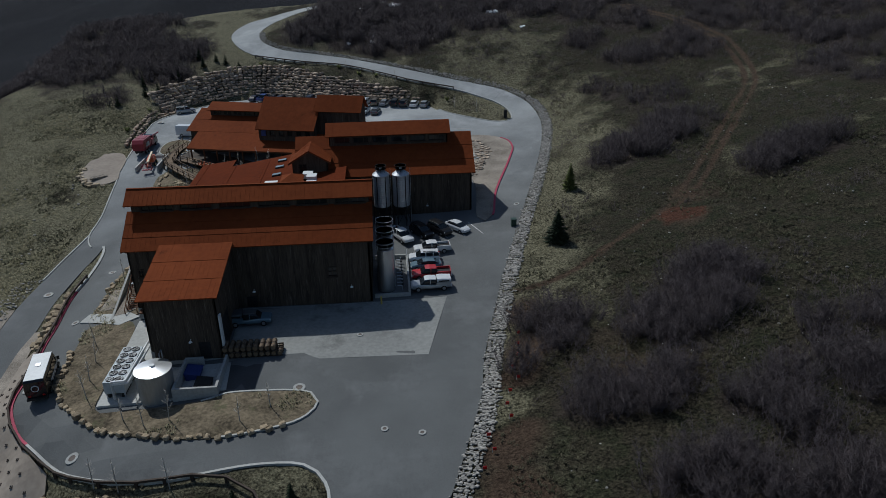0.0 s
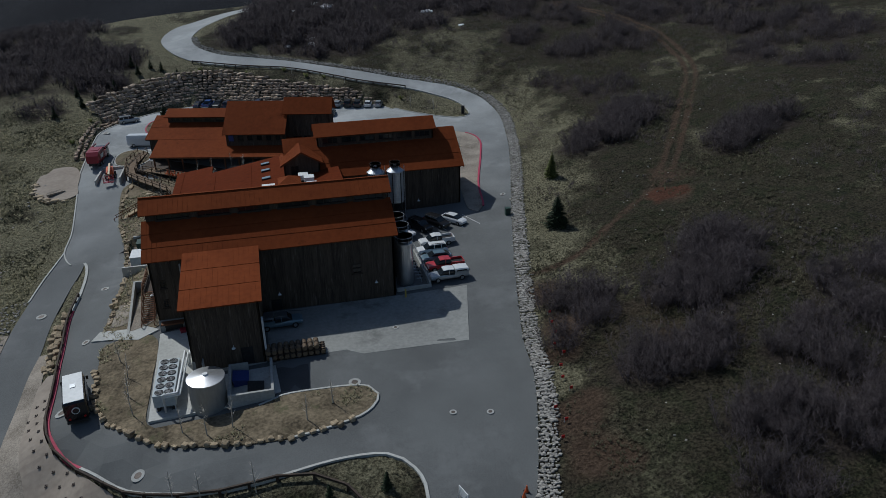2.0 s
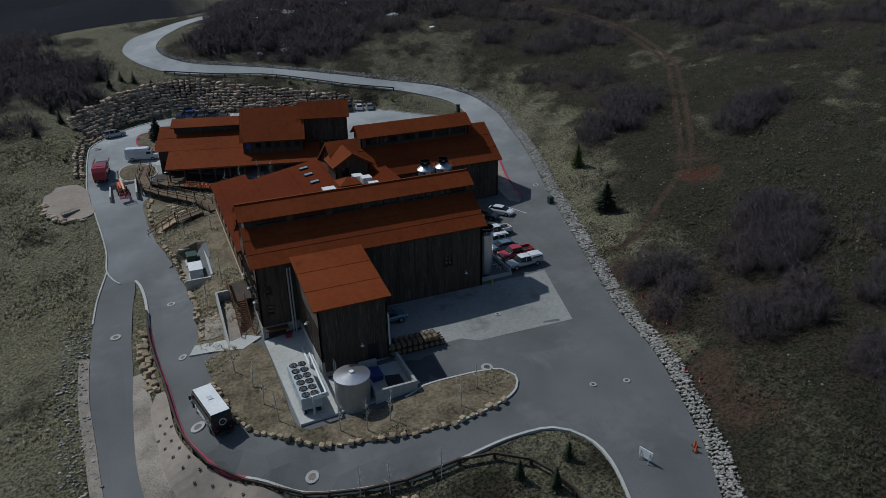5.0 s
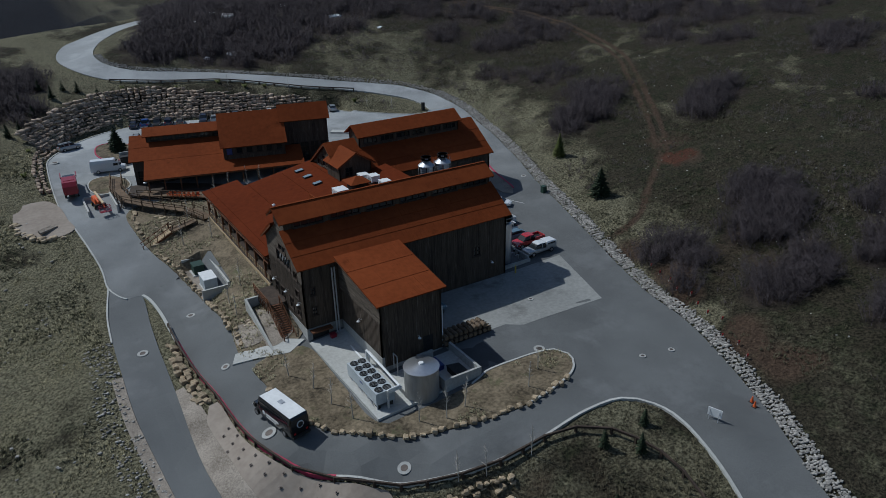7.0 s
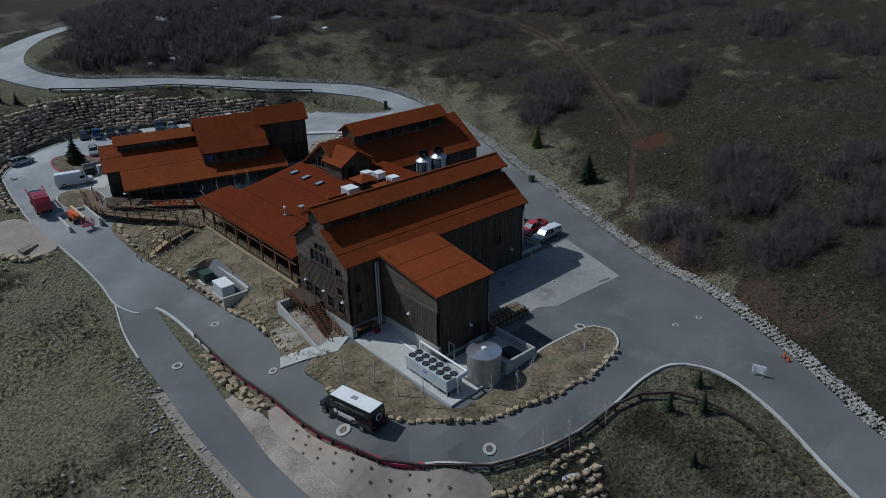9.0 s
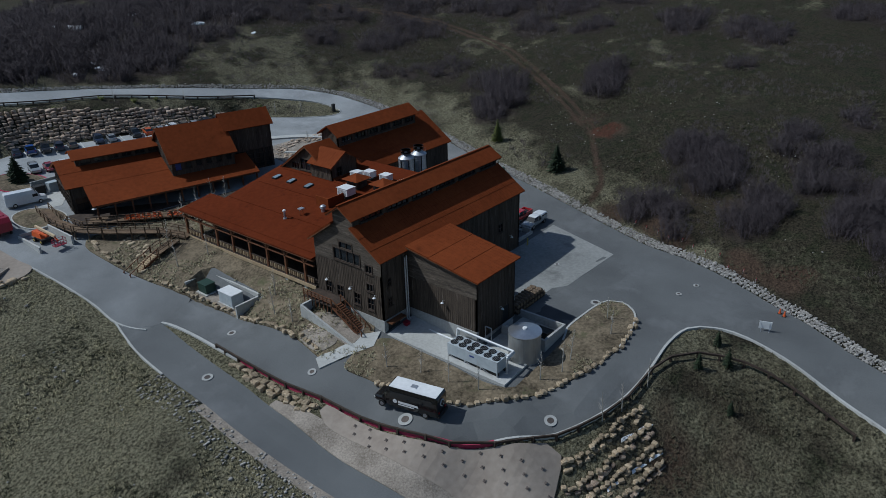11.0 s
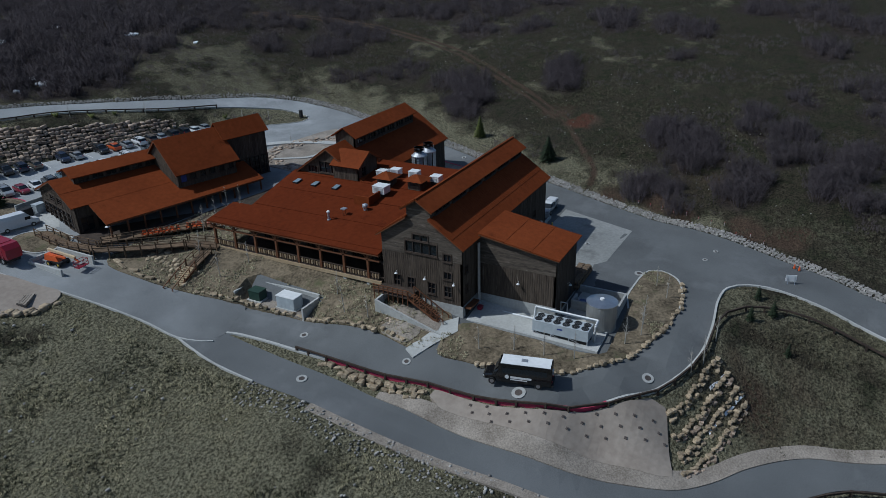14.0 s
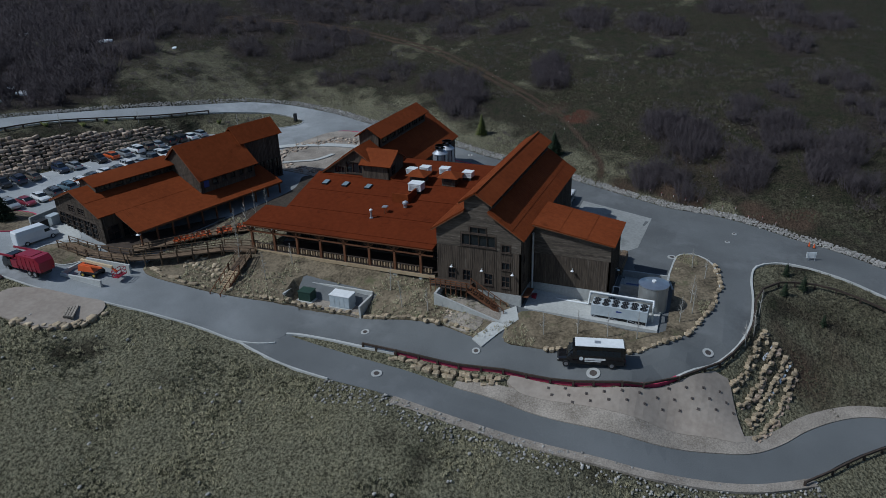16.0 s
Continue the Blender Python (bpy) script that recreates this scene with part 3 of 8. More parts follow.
def GROUND(x, y):
    """The finished ground: the smooth land, cut level for the car park below its boulder wall and for the utility enclosure."""
    x, y = np.asarray(x, float), np.asarray(y, float)
    z = land(x, y)
    near = (x > -56) & (x < 13) & (y > 166) & (y < 212)
    if near.any():
        u, v = x[near], y[near]
        edge = np.interp(u, LOT_EDGE[:, 0], LOT_EDGE[:, 1])
        level = np.interp(u, [-50, -32, -10, 10], [4.9, 5.1, 5.7, 5.9])
        cap = level + np.clip((v - edge) * 0.93, 0, 40) * 0.95 + np.clip(v - edge - 9, 0, 40) * 3 + np.clip(u - 4, 0, 9) * np.clip(v - edge, 0, 4) * .12
        z[near] = np.minimum(z[near], cap)
    cut = (x > -42.3) & (x < -38) & (y > 106.5) & (y < 119.1)
    z[cut] = np.minimum(z[cut], -1.75)
    return z


def piece_of(line, a, b):
    """The stretch of a plan line between the points nearest to a and b."""
    i = int(np.argmin(np.hypot(*(line - np.array(a)).T)))
    j = int(np.argmin(np.hypot(*(line - np.array(b)).T)))
    return line[i:j + 1] if i < j else line[j:i + 1][::-1]


def grown(lo, hi, step, reach, rate):
    """Even steps from lo to hi, then ever longer ones out to reach on both sides."""
    mid = list(np.arange(lo, hi + 1e-6, step))
    up, down, s = [], [], step
    while (up[-1] if up else hi) < reach:
        s *= rate
        up.append((up[-1] if up else hi) + s)
    s = step
    while (down[-1] if down else lo) > -reach:
        s *= rate
        down.append((down[-1] if down else lo) - s)
    return np.array(down[::-1] + mid + up)


gx = grown(-95, 105, 0.65, 4200, 1.12)
gy = grown(22, 262, 0.65, 4200, 1.12)
GX, GY = np.meshgrid(gx, gy)
GZ = GROUND(GX.ravel(), GY.ravel()).reshape(GX.shape)
rnd = np.random.RandomState(4)
NEAR = (GX > -120) & (GX < 130) & (GY > 0) & (GY < 300)


def lumps(x, y, size, seed):
    """Value noise in the plan, about -1 to 1."""
    r = np.random.RandomState(seed).uniform(-1, 1, (64, 64))
    u, v = x / size, y / size
    i, j = np.floor(u).astype(int), np.floor(v).astype(int)
    f, g = u - i, v - j
    f, g = f * f * (3 - 2 * f), g * g * (3 - 2 * g)
    a, b, c, d = r[i % 64, j % 64], r[(i + 1) % 64, j % 64], r[i % 64, (j + 1) % 64], r[(i + 1) % 64, (j + 1) % 64]
    return (a * (1 - f) + b * f) * (1 - g) + (c * (1 - f) + d * f) * g


PAVED = inside(MAIN, GX, GY) | inside(LOWROAD, GX, GY)
EDGE = np.minimum(away(MAIN, GX[NEAR], GY[NEAR], True), away(LOWROAD, GX[NEAR], GY[NEAR], True))
off = np.full(GX.shape, 30.0)
off[NEAR] = EDGE
off[PAVED] = 0
wild = np.clip((off - 1.5) / 5, 0, 1)
GZ = GZ + wild * (0.35 * lumps(GX, GY, 7, 1) + 0.12 * lumps(GX, GY, 2.2, 2)) + np.clip((np.hypot(GX, GY - 120) - 250) / 300, 0, 1) * 14 * lumps(GX, GY, 120, 3)
GZ[PAVED] -= 0.25
GZ[inside(SHOT, GX, GY)] -= 0.5

TRACK = sample([(16.6, 84.3), (21, 84.5), (25, 85.6), (29.5, 88.8), (36.6, 93.6), (42, 97.3), (49.3, 104.5), (57.5, 115.5), (66.8, 128.5), (77, 143.5), (82, 157.5), (84.2, 175), (80.3, 193), (71, 210)], 2.0)
THICKETS = [(19.8, 73.2, 4.3), (30.3, 69, 4.2), (34.6, 68.6, 4.2), (32.4, 65.5, 3.6), (21, 57.8, 3.8), (25, 57.2, 4.2), (37.8, 74.2, 4.2), (41.2, 74, 3.2), (32.6, 52.1, 2.2), (38.4, 54.9, 2.6), (43.7, 59.1, 2.2),
            (44.1, 54, 3), (50, 58.8, 2.8), (35.7, 49.7, 2.6), (35.8, 45.5, 3), (43.8, 50.3, 3), (25.6, 43.8, 3.8), (31, 41.8, 4), (36.4, 41.7, 3.8), (13.6, 67.6, 1.7), (22.3, 38, 3.4), (39, 38.7, 3.4),
            (42, 122.4, 4.6), (46.8, 123.4, 5), (52, 124.6, 4.6), (62, 105.3, 4.2), (66.4, 106, 4.6), (71.4, 106.6, 4.2)]
HEATH = [(58.4, 130, 5), (55, 135, 4.5), (58.6, 148.8, 6), (63, 177, 6.5), (69, 176, 6), (77, 172, 6), (76, 183, 6), (49.8, 163.4, 3.8), (52, 157, 3.2), (94.8, 127.6, 4.6), (99.5, 126, 4.4), (108.8, 160.5, 7), (101, 163, 6), (116, 157, 7),
         (99, 173.5, 6), (100, 187.3, 7), (54.5, 192, 6), (82.8, 81.2, 3.4), (101.7, 81, 5), (107, 80, 4.4), (104, 103, 6), (112, 106, 7), (107, 88, 6), (93, 48, 5.4), (99, 51, 5), (128, 52, 9), (118, 41, 8), (127, 66, 8),
         (62.5, 51, 3.6), (58.6, 50.7, 3), (92, 142.6, 6), (99, 146, 5), (114, 143, 8), (106, 158, 7), (88, 188, 9), (70, 201, 9), (58, 212, 8), (68, 222, 10), (92, 205, 11), (112, 200, 12), (120, 180, 12), (125, 130, 9), (46, 30, 6), (56, 34, 5), (70, 38, 6)]
OAKWOOD = [(-22, 218, 6), (-12, 213.5, 6), (-2, 209.5, 7), (8, 205, 6), (6, 215, 8), (-20, 222, 9), (-12, 230, 12), (2, 222, 10), (8, 236, 13), (20, 222, 11), (18, 248, 14), (34, 240, 13), (30, 214, 8), (46, 228, 12), (-6, 250, 12), (40, 262, 16), (62, 245, 14), (14, 210, 6), (-14, 238, 9), (0, 272, 14), (80, 262, 18), (30, 285, 16)]
WESTWOOD = [(-66, 215, 14), (-82, 205, 14), (-78, 226, 14), (-95, 216, 14), (-60, 200, 8), (-98, 238, 14), (-110, 205, 15), (-70, 184, 5), (-75, 240, 12), (-120, 225, 16), (-55, 214, 7)]
scrub = np.zeros(GX.shape)
for cx, cy, r in THICKETS + HEATH + OAKWOOD + WESTWOOD:
    scrub = np.maximum(scrub, np.clip(1.5 - np.hypot(GX - cx, GY - cy) / r + 0.35 * lumps(GX, GY, 3, 5), 0, 1))
soil = np.zeros(GX.shape)
path = away(TRACK, GX[NEAR], GY[NEAR])
worn = lumps(GX[NEAR], GY[NEAR], 2.5, 7)
wheel_ruts = np.clip(1.25 - np.abs(path - 1.0) / .75 + .25 * worn, 0, 1) * (.85 + .3 * lumps(GX[NEAR], GY[NEAR], 9, 9))
single = np.clip(1.1 - path / .9 + .3 * worn, 0, 1) * .8
soil[NEAR] = np.where(GX[NEAR] > 44, wheel_ruts, single)
for cx, cy, r, k in ((43, 93.6, 2.9, 1.1), (47.5, 101, 4, .7), (13.6, 66, 2.6, .95), (11.4, 55, 2.6, 1), (16, 70, 3, .8), (10.6, 48.5, 3, .9), (16, 80, 3.4, .75), (24, 64, 7, .5), (30, 60, 4, .5), (-28, 48, 7, .6), (-20, 44, 6, .4)):
    soil = np.maximum(soil, np.clip(k * (1.6 - np.hypot(GX - cx, GY - cy) / r + 0.5 * lumps(GX, GY, 2.6, 8)), 0, 1) * min(k, 1))
hill = np.clip((GY - 85) / 40, 0, 1)
tan = np.clip(.5 + .55 * lumps(GX, GY, 14, 11) + .5 * lumps(GX, GY, 6.5, 13) + .4 * lumps(GX, GY, 2.6, 12) + .45 * np.clip((20 + 20 * hill - GX) / 14, -1, 1), 0, 1)
# last term darkens the east slope's colour, partly to stand in for lens falloff
tan += .4 * np.clip((-48 - GX) / 12, 0, 1) - .45 * np.clip(1.6 - np.hypot((GX + 19) / 15, (GY - 44) / 15), 0, 1) - .3 * np.clip((GX - 12 - 26 * hill) / 20, 0, 1)
tan += .42 * np.clip(1.2 - off / 9, 0, 1) * ((GX > 8) & (GY > 72) & (GY < 166)) - .35 * np.clip((GY - 172) / 12, 0, 1) * (GX > -34) - .75 * np.clip((74 - GY) / 8, 0, 1) * np.clip((GX + 8 + 4 * lumps(GX, GY, 7, 27)) / 10, 0, 1) * np.clip((GY - 4) / 22, 0, 1) + .6 * lumps(GX, GY, 8, 14) * (GX < -50)
bare = np.clip(1.5 - np.hypot(GX - 11.9, GY - 61) / 2.2 + .4 * lumps(GX, GY, 2, 18), 0, 1)
footways = [sample([(-75, 132), (-77.2, 123.7), (-77.8, 119.4), (-78.1, 115.2), (-76, 104)], 2.0), sample([(-84, 148), (-76, 147), (-70, 144.5), (-62.5, 144.3)], 2.0)]
tracks = np.minimum(*(away(f, GX[NEAR], GY[NEAR]) for f in footways))
tan[NEAR] += 1.2 * np.clip(1.3 - tracks / .55, 0, 1)
soil, tan = np.clip(soil - bare, 0, 1), np.clip(tan + 1.6 * bare, 0, 1.3)
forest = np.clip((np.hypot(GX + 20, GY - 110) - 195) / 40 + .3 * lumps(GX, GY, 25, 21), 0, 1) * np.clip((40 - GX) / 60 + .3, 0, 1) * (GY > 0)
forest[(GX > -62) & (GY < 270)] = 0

ny, nx = GX.shape
ids = np.arange(nx * ny).reshape(ny, nx)
quads = np.stack([ids[:-1, :-1], ids[:-1, 1:], ids[1:, 1:], ids[1:, :-1]], -1).reshape(-1, 4)
me = bpy.data.meshes.new("ground")
me.from_pydata(np.c_[GX.ravel(), GY.ravel(), GZ.ravel()].tolist(), [], quads.tolist())
cover = me.attributes.new("cover", "FLOAT_COLOR", "POINT")
dug = np.clip(1.7 - np.hypot(GX - 43.2, (GY - 93.8) * 1.1) / 2.3 + .7 * lumps(GX, GY, 1.9, 23), 0, 1)
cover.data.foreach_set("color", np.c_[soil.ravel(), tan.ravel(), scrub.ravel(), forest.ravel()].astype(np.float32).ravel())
me.attributes.new("dug", "FLOAT", "POINT").data.foreach_set("value", dug.astype(np.float32).ravel())
me.shade_smooth()


def meadow():
    """Hill grass: olive and straw, red soil where it is bare, leaf litter under the scrub."""
    m = bpy.data.materials.new("hill_grass")
    m.use_nodes = True
    nt = m.node_tree
    nd, ln = nt.nodes, nt.links
    b = nd["Principled BSDF"]
    at = nd.new("ShaderNodeAttribute")
    at.attribute_name = "cover"
    sep = nd.new("ShaderNodeSeparateColor")
    ln.new(at.outputs["Color"], sep.inputs["Color"])
    tc = nd.new("ShaderNodeTexCoord")
    noises = []
    for s, det in ((0.9, 9), (3.2, 7), (0.12, 5), (0.33, 8)):
        n = nd.new("ShaderNodeTexNoise")
        n.inputs["Scale"].default_value, n.inputs["Detail"].default_value, n.inputs["Roughness"].default_value = s, det, 0.65
        ln.new(tc.outputs["Object"], n.inputs["Vector"])
        noises.append(n)

    def blend(fac, a, b):
        x = nd.new("ShaderNodeMix")
        x.data_type = "RGBA"
        ln.new(fac, x.inputs["Factor"]) if hasattr(fac, "links") else None
        for slot, v in (("A", a), ("B", b)):
            if isinstance(v, tuple):
                x.inputs[slot].default_value = (*v, 1)
            else:
                ln.new(v, x.inputs[slot])
        return x.outputs["Result"]

    def steep(sock, lo, hi):
        r = nd.new("ShaderNodeMapRange")
        r.inputs["From Min"].default_value, r.inputs["From Max"].default_value = lo, hi
        ln.new(sock, r.inputs["Value"])
        return r.outputs["Result"]

    def sums(a, b, k):
        x = nd.new("ShaderNodeMath")
        x.operation = "MULTIPLY_ADD"
        ln.new(b, x.inputs[0])
        x.inputs[1].default_value = k
        ln.new(a, x.inputs[2])
        return x.outputs[0]

    green = blend(steep(noises[1].outputs["Fac"], 0.38, 0.62), (.0155, .0135, .0095), (.072, .063, .042))
    straw = blend(steep(noises[1].outputs["Fac"], 0.38, 0.62), (.055, .05, .031), (.27, .25, .165))
    moss = blend(steep(noises[1].outputs["Fac"], 0.38, 0.62), (.0125, .0135, .0085), (.052, .054, .03))
    green = blend(steep(noises[3].outputs["Fac"], 0.48, 0.6), green, moss)
    grass = blend(steep(sums(sums(sep.outputs["Green"], noises[0].outputs["Fac"], 1.1), noises[3].outputs["Fac"], 0.7), 1.05, 1.75), green, straw)
    litter = blend(steep(noises[0].outputs["Fac"], 0.35, 0.65), (.024, .019, .018), (.06, .048, .041))
    red = blend(steep(noises[1].outputs["Fac"], 0.35, 0.65), (.045, .03, .021), (.115, .08, .056))
    c = blend(steep(sums(sep.outputs["Blue"], noises[0].outputs["Fac"], 0.5), 0.4, 1.0), grass, litter)
    c = blend(steep(sums(sep.outputs["Red"], noises[0].outputs["Fac"], 0.4), 0.35, 0.85), c, red)
    turned = nd.new("ShaderNodeAttribute")
    turned.attribute_name = "dug"
    fresh = blend(steep(noises[1].outputs["Fac"], 0.35, 0.65), (.055, .027, .018), (.12, .054, .035))
    c = blend(steep(sums(turned.outputs["Fac"], noises[0].outputs["Fac"], 0.5), 0.5, 1.0), c, fresh)
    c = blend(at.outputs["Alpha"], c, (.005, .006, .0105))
    ln.new(c, b.inputs["Base Color"])
    b.inputs["Roughness"].default_value, b.inputs["Specular IOR Level"].default_value = 0.95, 0.1
    bp = nd.new("ShaderNodeBump")
    bp.inputs["Strength"].default_value, bp.inputs["Distance"].default_value = 1.0, 0.5
    ln.new(sums(noises[1].outputs["Fac"], noises[0].outputs["Fac"], 1.6), bp.inputs["Height"])
    ln.new(bp.outputs["Normal"], b.inputs["Normal"])
    return m


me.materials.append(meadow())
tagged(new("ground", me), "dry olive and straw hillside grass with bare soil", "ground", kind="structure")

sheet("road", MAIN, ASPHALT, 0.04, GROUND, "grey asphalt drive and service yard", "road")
PARK_W = sample([(-53, 119), (-51.3, 115.6), (-49.3, 114.2), (-46.4, 115.0), (-43.3, 115.8), (-44.2, 119.5), (-45.1, 124), (-46.1, 133), (-46.3, 141), (-46.9, 151)], 1.0)
west = piece_of(MAIN, (-31, 193.6), (-53, 119))
sheet("car_park", np.vstack([west, PARK_W, sample([(-46.9, 151), (-46, 163), (-41, 168), (-33, 166), (-20, 163), (-4, 157), (6, 153), (16.5, 150.5), (24.6, 147.3), (26.6, 142)], 1.0)[1:], sample([(26.6, 142), (30, 140), (32.1, 141)], 1.0)[1:],
      piece_of(MAIN, (32.3, 141.4), (29.6, 174.3)), sample([(29.6, 174.3), (26.6, 170.6)], 1.0)[1:], piece_of(MAIN, (26.5, 170.2), (-30.6, 193.4))]), ASPHALT, 0.05, GROUND, "pale asphalt of the upper drive and car park", "road")
sheet("road_upper", np.vstack([piece_of(MAIN, (29.2, 174.6), (-18, 248)), piece_of(MAIN, (-18, 253), (26.3, 170.9))]), ASPHALT, 0.05, GROUND, "pale asphalt of the upper road", "road")
sheet("road_lower", LOWROAD, MID_ASPHALT, 0.03, GROUND, "grey asphalt lower road on the hillside", "road")


def bed(name, poly, label, material=BED, lift=0.17):
    ob = sheet(name, poly, material, lift, GROUND, label, "planting bed", 1.5, 0.5)
    return ob


bed("planting_bed_south", S_BED, "dry grass planting bed with a boulder edge")
bed("planting_bed_west", W_BED, "dry grass bank below the timber porch")
bed("planting_bed_garden", GARDEN, "dark mulched garden between lodge and hall", MULCH)
bed("planting_bed_corner", NW_BED, "grassy corner bed beside the ramp")
bed("planting_bed_round", ROUND_BED, "small round bed with a conifer")
bed("planting_bed_east", E_BED, "brown gravel and rock bed beside the barn", GRAVEL)
APRON = np.array([(-20.6, 73.4), (3.9, 72.3), (7.3, 85.2), (-2, 85.3), (-20.6, 85.3)], float)
sheet("concrete_apron", APRON, APRON_MAT, 0.055, GROUND, "pale concrete loading apron", "concrete pad", 2.0, 0.2)
PLINTH_PAD = np.array([(-33.7, 67.1), (-24, 67.3), (-19.5, 67.9), (-19.9, 73.2), (-28.8, 73.6), (-28.8, 85), (-34.2, 85)], float)


def PADZ(x, y):
    return np.maximum(-0.95, GROUND(x, y) + .12)


sheet("equipment_pad", PLINTH_PAD, PALE_CONCRETE, 0.0, PADZ, "pale concrete equipment pad", "concrete pad", 2.0, 0.9)
# dark quad colours in the corner of the wing's cast shadow on the asphalt
sheet("asphalt_patch", np.array([(-19.7, 68), (-16.3, 67.6), (-16.1, 72.4), (-19.9, 72.7)]), WING_SHADE, 0.052, GROUND, "dark square of asphalt painted as the wing's shadow", "asphalt patch", 2.0, 0.1)


# ---- barns ----
def roof(parent, name, corners, thick=0.16, courses=2, label=""):
    """One roof slope from eave start, eave end, ridge end, ridge start: sheet courses that lap, a folded eave edge."""
    a, b, c, d = (Vector(p) for p in corners)
    ob = None
    for i in range(courses):
        bm = bmesh.new()
        s, t = i / courses, (i + 1) / courses + (0.012 if i < courses - 1 else 0)
        up = Vector((0, 0, 0.045 * (courses - 1 - i)))
        slab(bm, [a.lerp(d, s) - up, b.lerp(c, s) - up, b.lerp(c, t) - up, a.lerp(d, t) - up], thick)
        sheet_ = part(name, bm, ROOF, parent, label)
        ob = ob or sheet_
    # standing ribs
    bm = bmesh.new()
    L = (b - a).length
    n = max(2, int(L / 0.6))
    lift = (b - a).cross(d - a).normalized()
    lift = lift if lift.z > 0 else -lift
    drop = Vector((0, 0, 0.045 * (courses - 1)))
    for i in range(n + 1):
        f = i / n
        p, q = a.lerp(b, f), d.lerp(c, f)
        for k in range(courses):
            dz = Vector((0, 0, 0.045 * (courses - 1 - k)))
            beam(bm, p.lerp(q, k / courses) - dz + lift * 0.012, p.lerp(q, (k + 1) / courses) - dz + lift * 0.012, 0.03, 0.012, lift)
    part("seams", bm, ROOF, ob, kind="stuff")
    return ob


def rafter_ends(parent, p, q, inward, gap=0.6, size=0.12, length=0.5):
    """Timber rafter ends under an eave from p to q."""
    bm = bmesh.new()
    p, q = Vector(p), Vector(q)
    n = int((q - p).length / gap)
    for i in range(n + 1):
        c = p.lerp(q, i / n)
        beam(bm, c, c + Vector(inward) * length, size, size * 1.3)
    return part("rafter_end", bm, TIMBER, parent, kind="stuff")


def fascia(parent, points, w=0.05, h=0.24, material=None):
    bm = bmesh.new()
    for p, q in zip(points, points[1:]):
        beam(bm, p, q, w, h)
    return part("fascia", bm, material or TIMBER, parent)


def wall_lamp(parent, x, y, z, nx, ny):
    """A goose-neck lamp with a white shade on a wall."""
    bm = bmesh.new()
    tube(bm, (x, y, z), (x + nx * 0.35, y + ny * 0.35, z + 0.25), 0.025, n=6)
    tube(bm, (x + nx * 0.35, y + ny * 0.35, z + 0.25), (x + nx * 0.45, y + ny * 0.45, z), 0.025, n=6)
    ob = part("wall_lamp", bm, WHITE, parent)
    part("shade", lathe(bmesh.new(), [(0.24, -0.12), (0.22, -0.08), (0.07, 0.06), (0.04, 0.08)], 12, (x + nx * 0.45, y + ny * 0.45, z)), WHITE, ob)


def boarded(parent, name, p, q, base, profile, openings, thick=0.25, strips=True, material=None, lap=None):
    ob = part(name, wall(bmesh.new(), p, q, base, profile, openings, thick), material or SIDING, parent)
    if strips:
        under = profile if lap is None else [(u, min(z, lap)) for u, z in profile]
        part("cover_strip", battens(bmesh.new(), p, q, base, under, [o for o in openings if lap is None or o[2] < lap]), material or SIDING, ob, kind="stuff")
    if lap is not None:
        part("lapped_boarding", laps(bmesh.new(), p, q, lap, profile, openings), LAPPED, ob, kind="stuff")
    return ob


# the large barn
barn = thing("barn", pose(0, 0, 0), "large dark weathered-board barn with rusted metal roof", "barn")
X0, X1, Y0, Y1 = -34.1, -2.9, 85.5, 97.8
west_openings = [(1.5, 2.8, 2.2, 4.0), (4.0, 5.3, 2.25, 4.05), (7.2, 8.5, 2.4, 4.2), (9.5, 10.7, 2.4, 4.2), (1.5, 2.8, 4.9, 6.1), (1.5, 2.8, 7.5, 8.7), (3.6, 8.6, 7.9, 9.7), (4.9, 7.4, 9.75, 10.8)]
GABLE = [(0, 10.1), (4.5, 13.15), (4.501, 14.5), (6.3, 15.7), (8.1, 14.5), (8.101, 13.15), (12.3, 10.2)]
W_P, W_Q = (X0, Y1), (X0, Y0)
flip = lambda rows, L: [(L - b, L - a, c, d) for a, b, c, d in rows]
wo = flip(west_openings, 12.3)
gw = [(12.3 - u, z) for u, z in reversed(GABLE)]
boarded(barn, "wall_west", W_P, W_Q, 1.25, gw, wo, lap=7.6)
for i, o in enumerate(wo):
    wide = o[1] - o[0]
    window(barn, W_P, W_Q, o, 4 if wide > 4 else 2, 2 if wide < 2 and o[3] - o[2] > 1.4 else 1)
boarded(barn, "wall_east", (X1, Y0), (X1, Y1), -0.5, GABLE, [])
SO = [(25.4, 26.7, 4.6, 6.1), (14.3, 15.7, 0.05, 2.2), (0.9, 1.7, 3.0, 4.2), (0.9, 1.7, 5.8, 7.0)]
boarded(barn, "wall_south", (X0, Y0), (X1, Y0), 0.3, [(0, 10.1), (X1 - X0, 10.1)], SO)
for o in (SO[0], SO[2], SO[3]):
    window(barn, (X0, Y0), (X1, Y0), o)
part("door", boxes((X0 + 14.32, X0 + 15.68, Y0 + 0.05, Y0 + 0.13, 0.06, 2.18)), BLACK, barn, "dark steel door")
boarded(barn, "wall_north", (X1, Y1), (X0, Y1), 0, [(0, 10.2), (X1 - X0, 10.2)], [], strips=False)
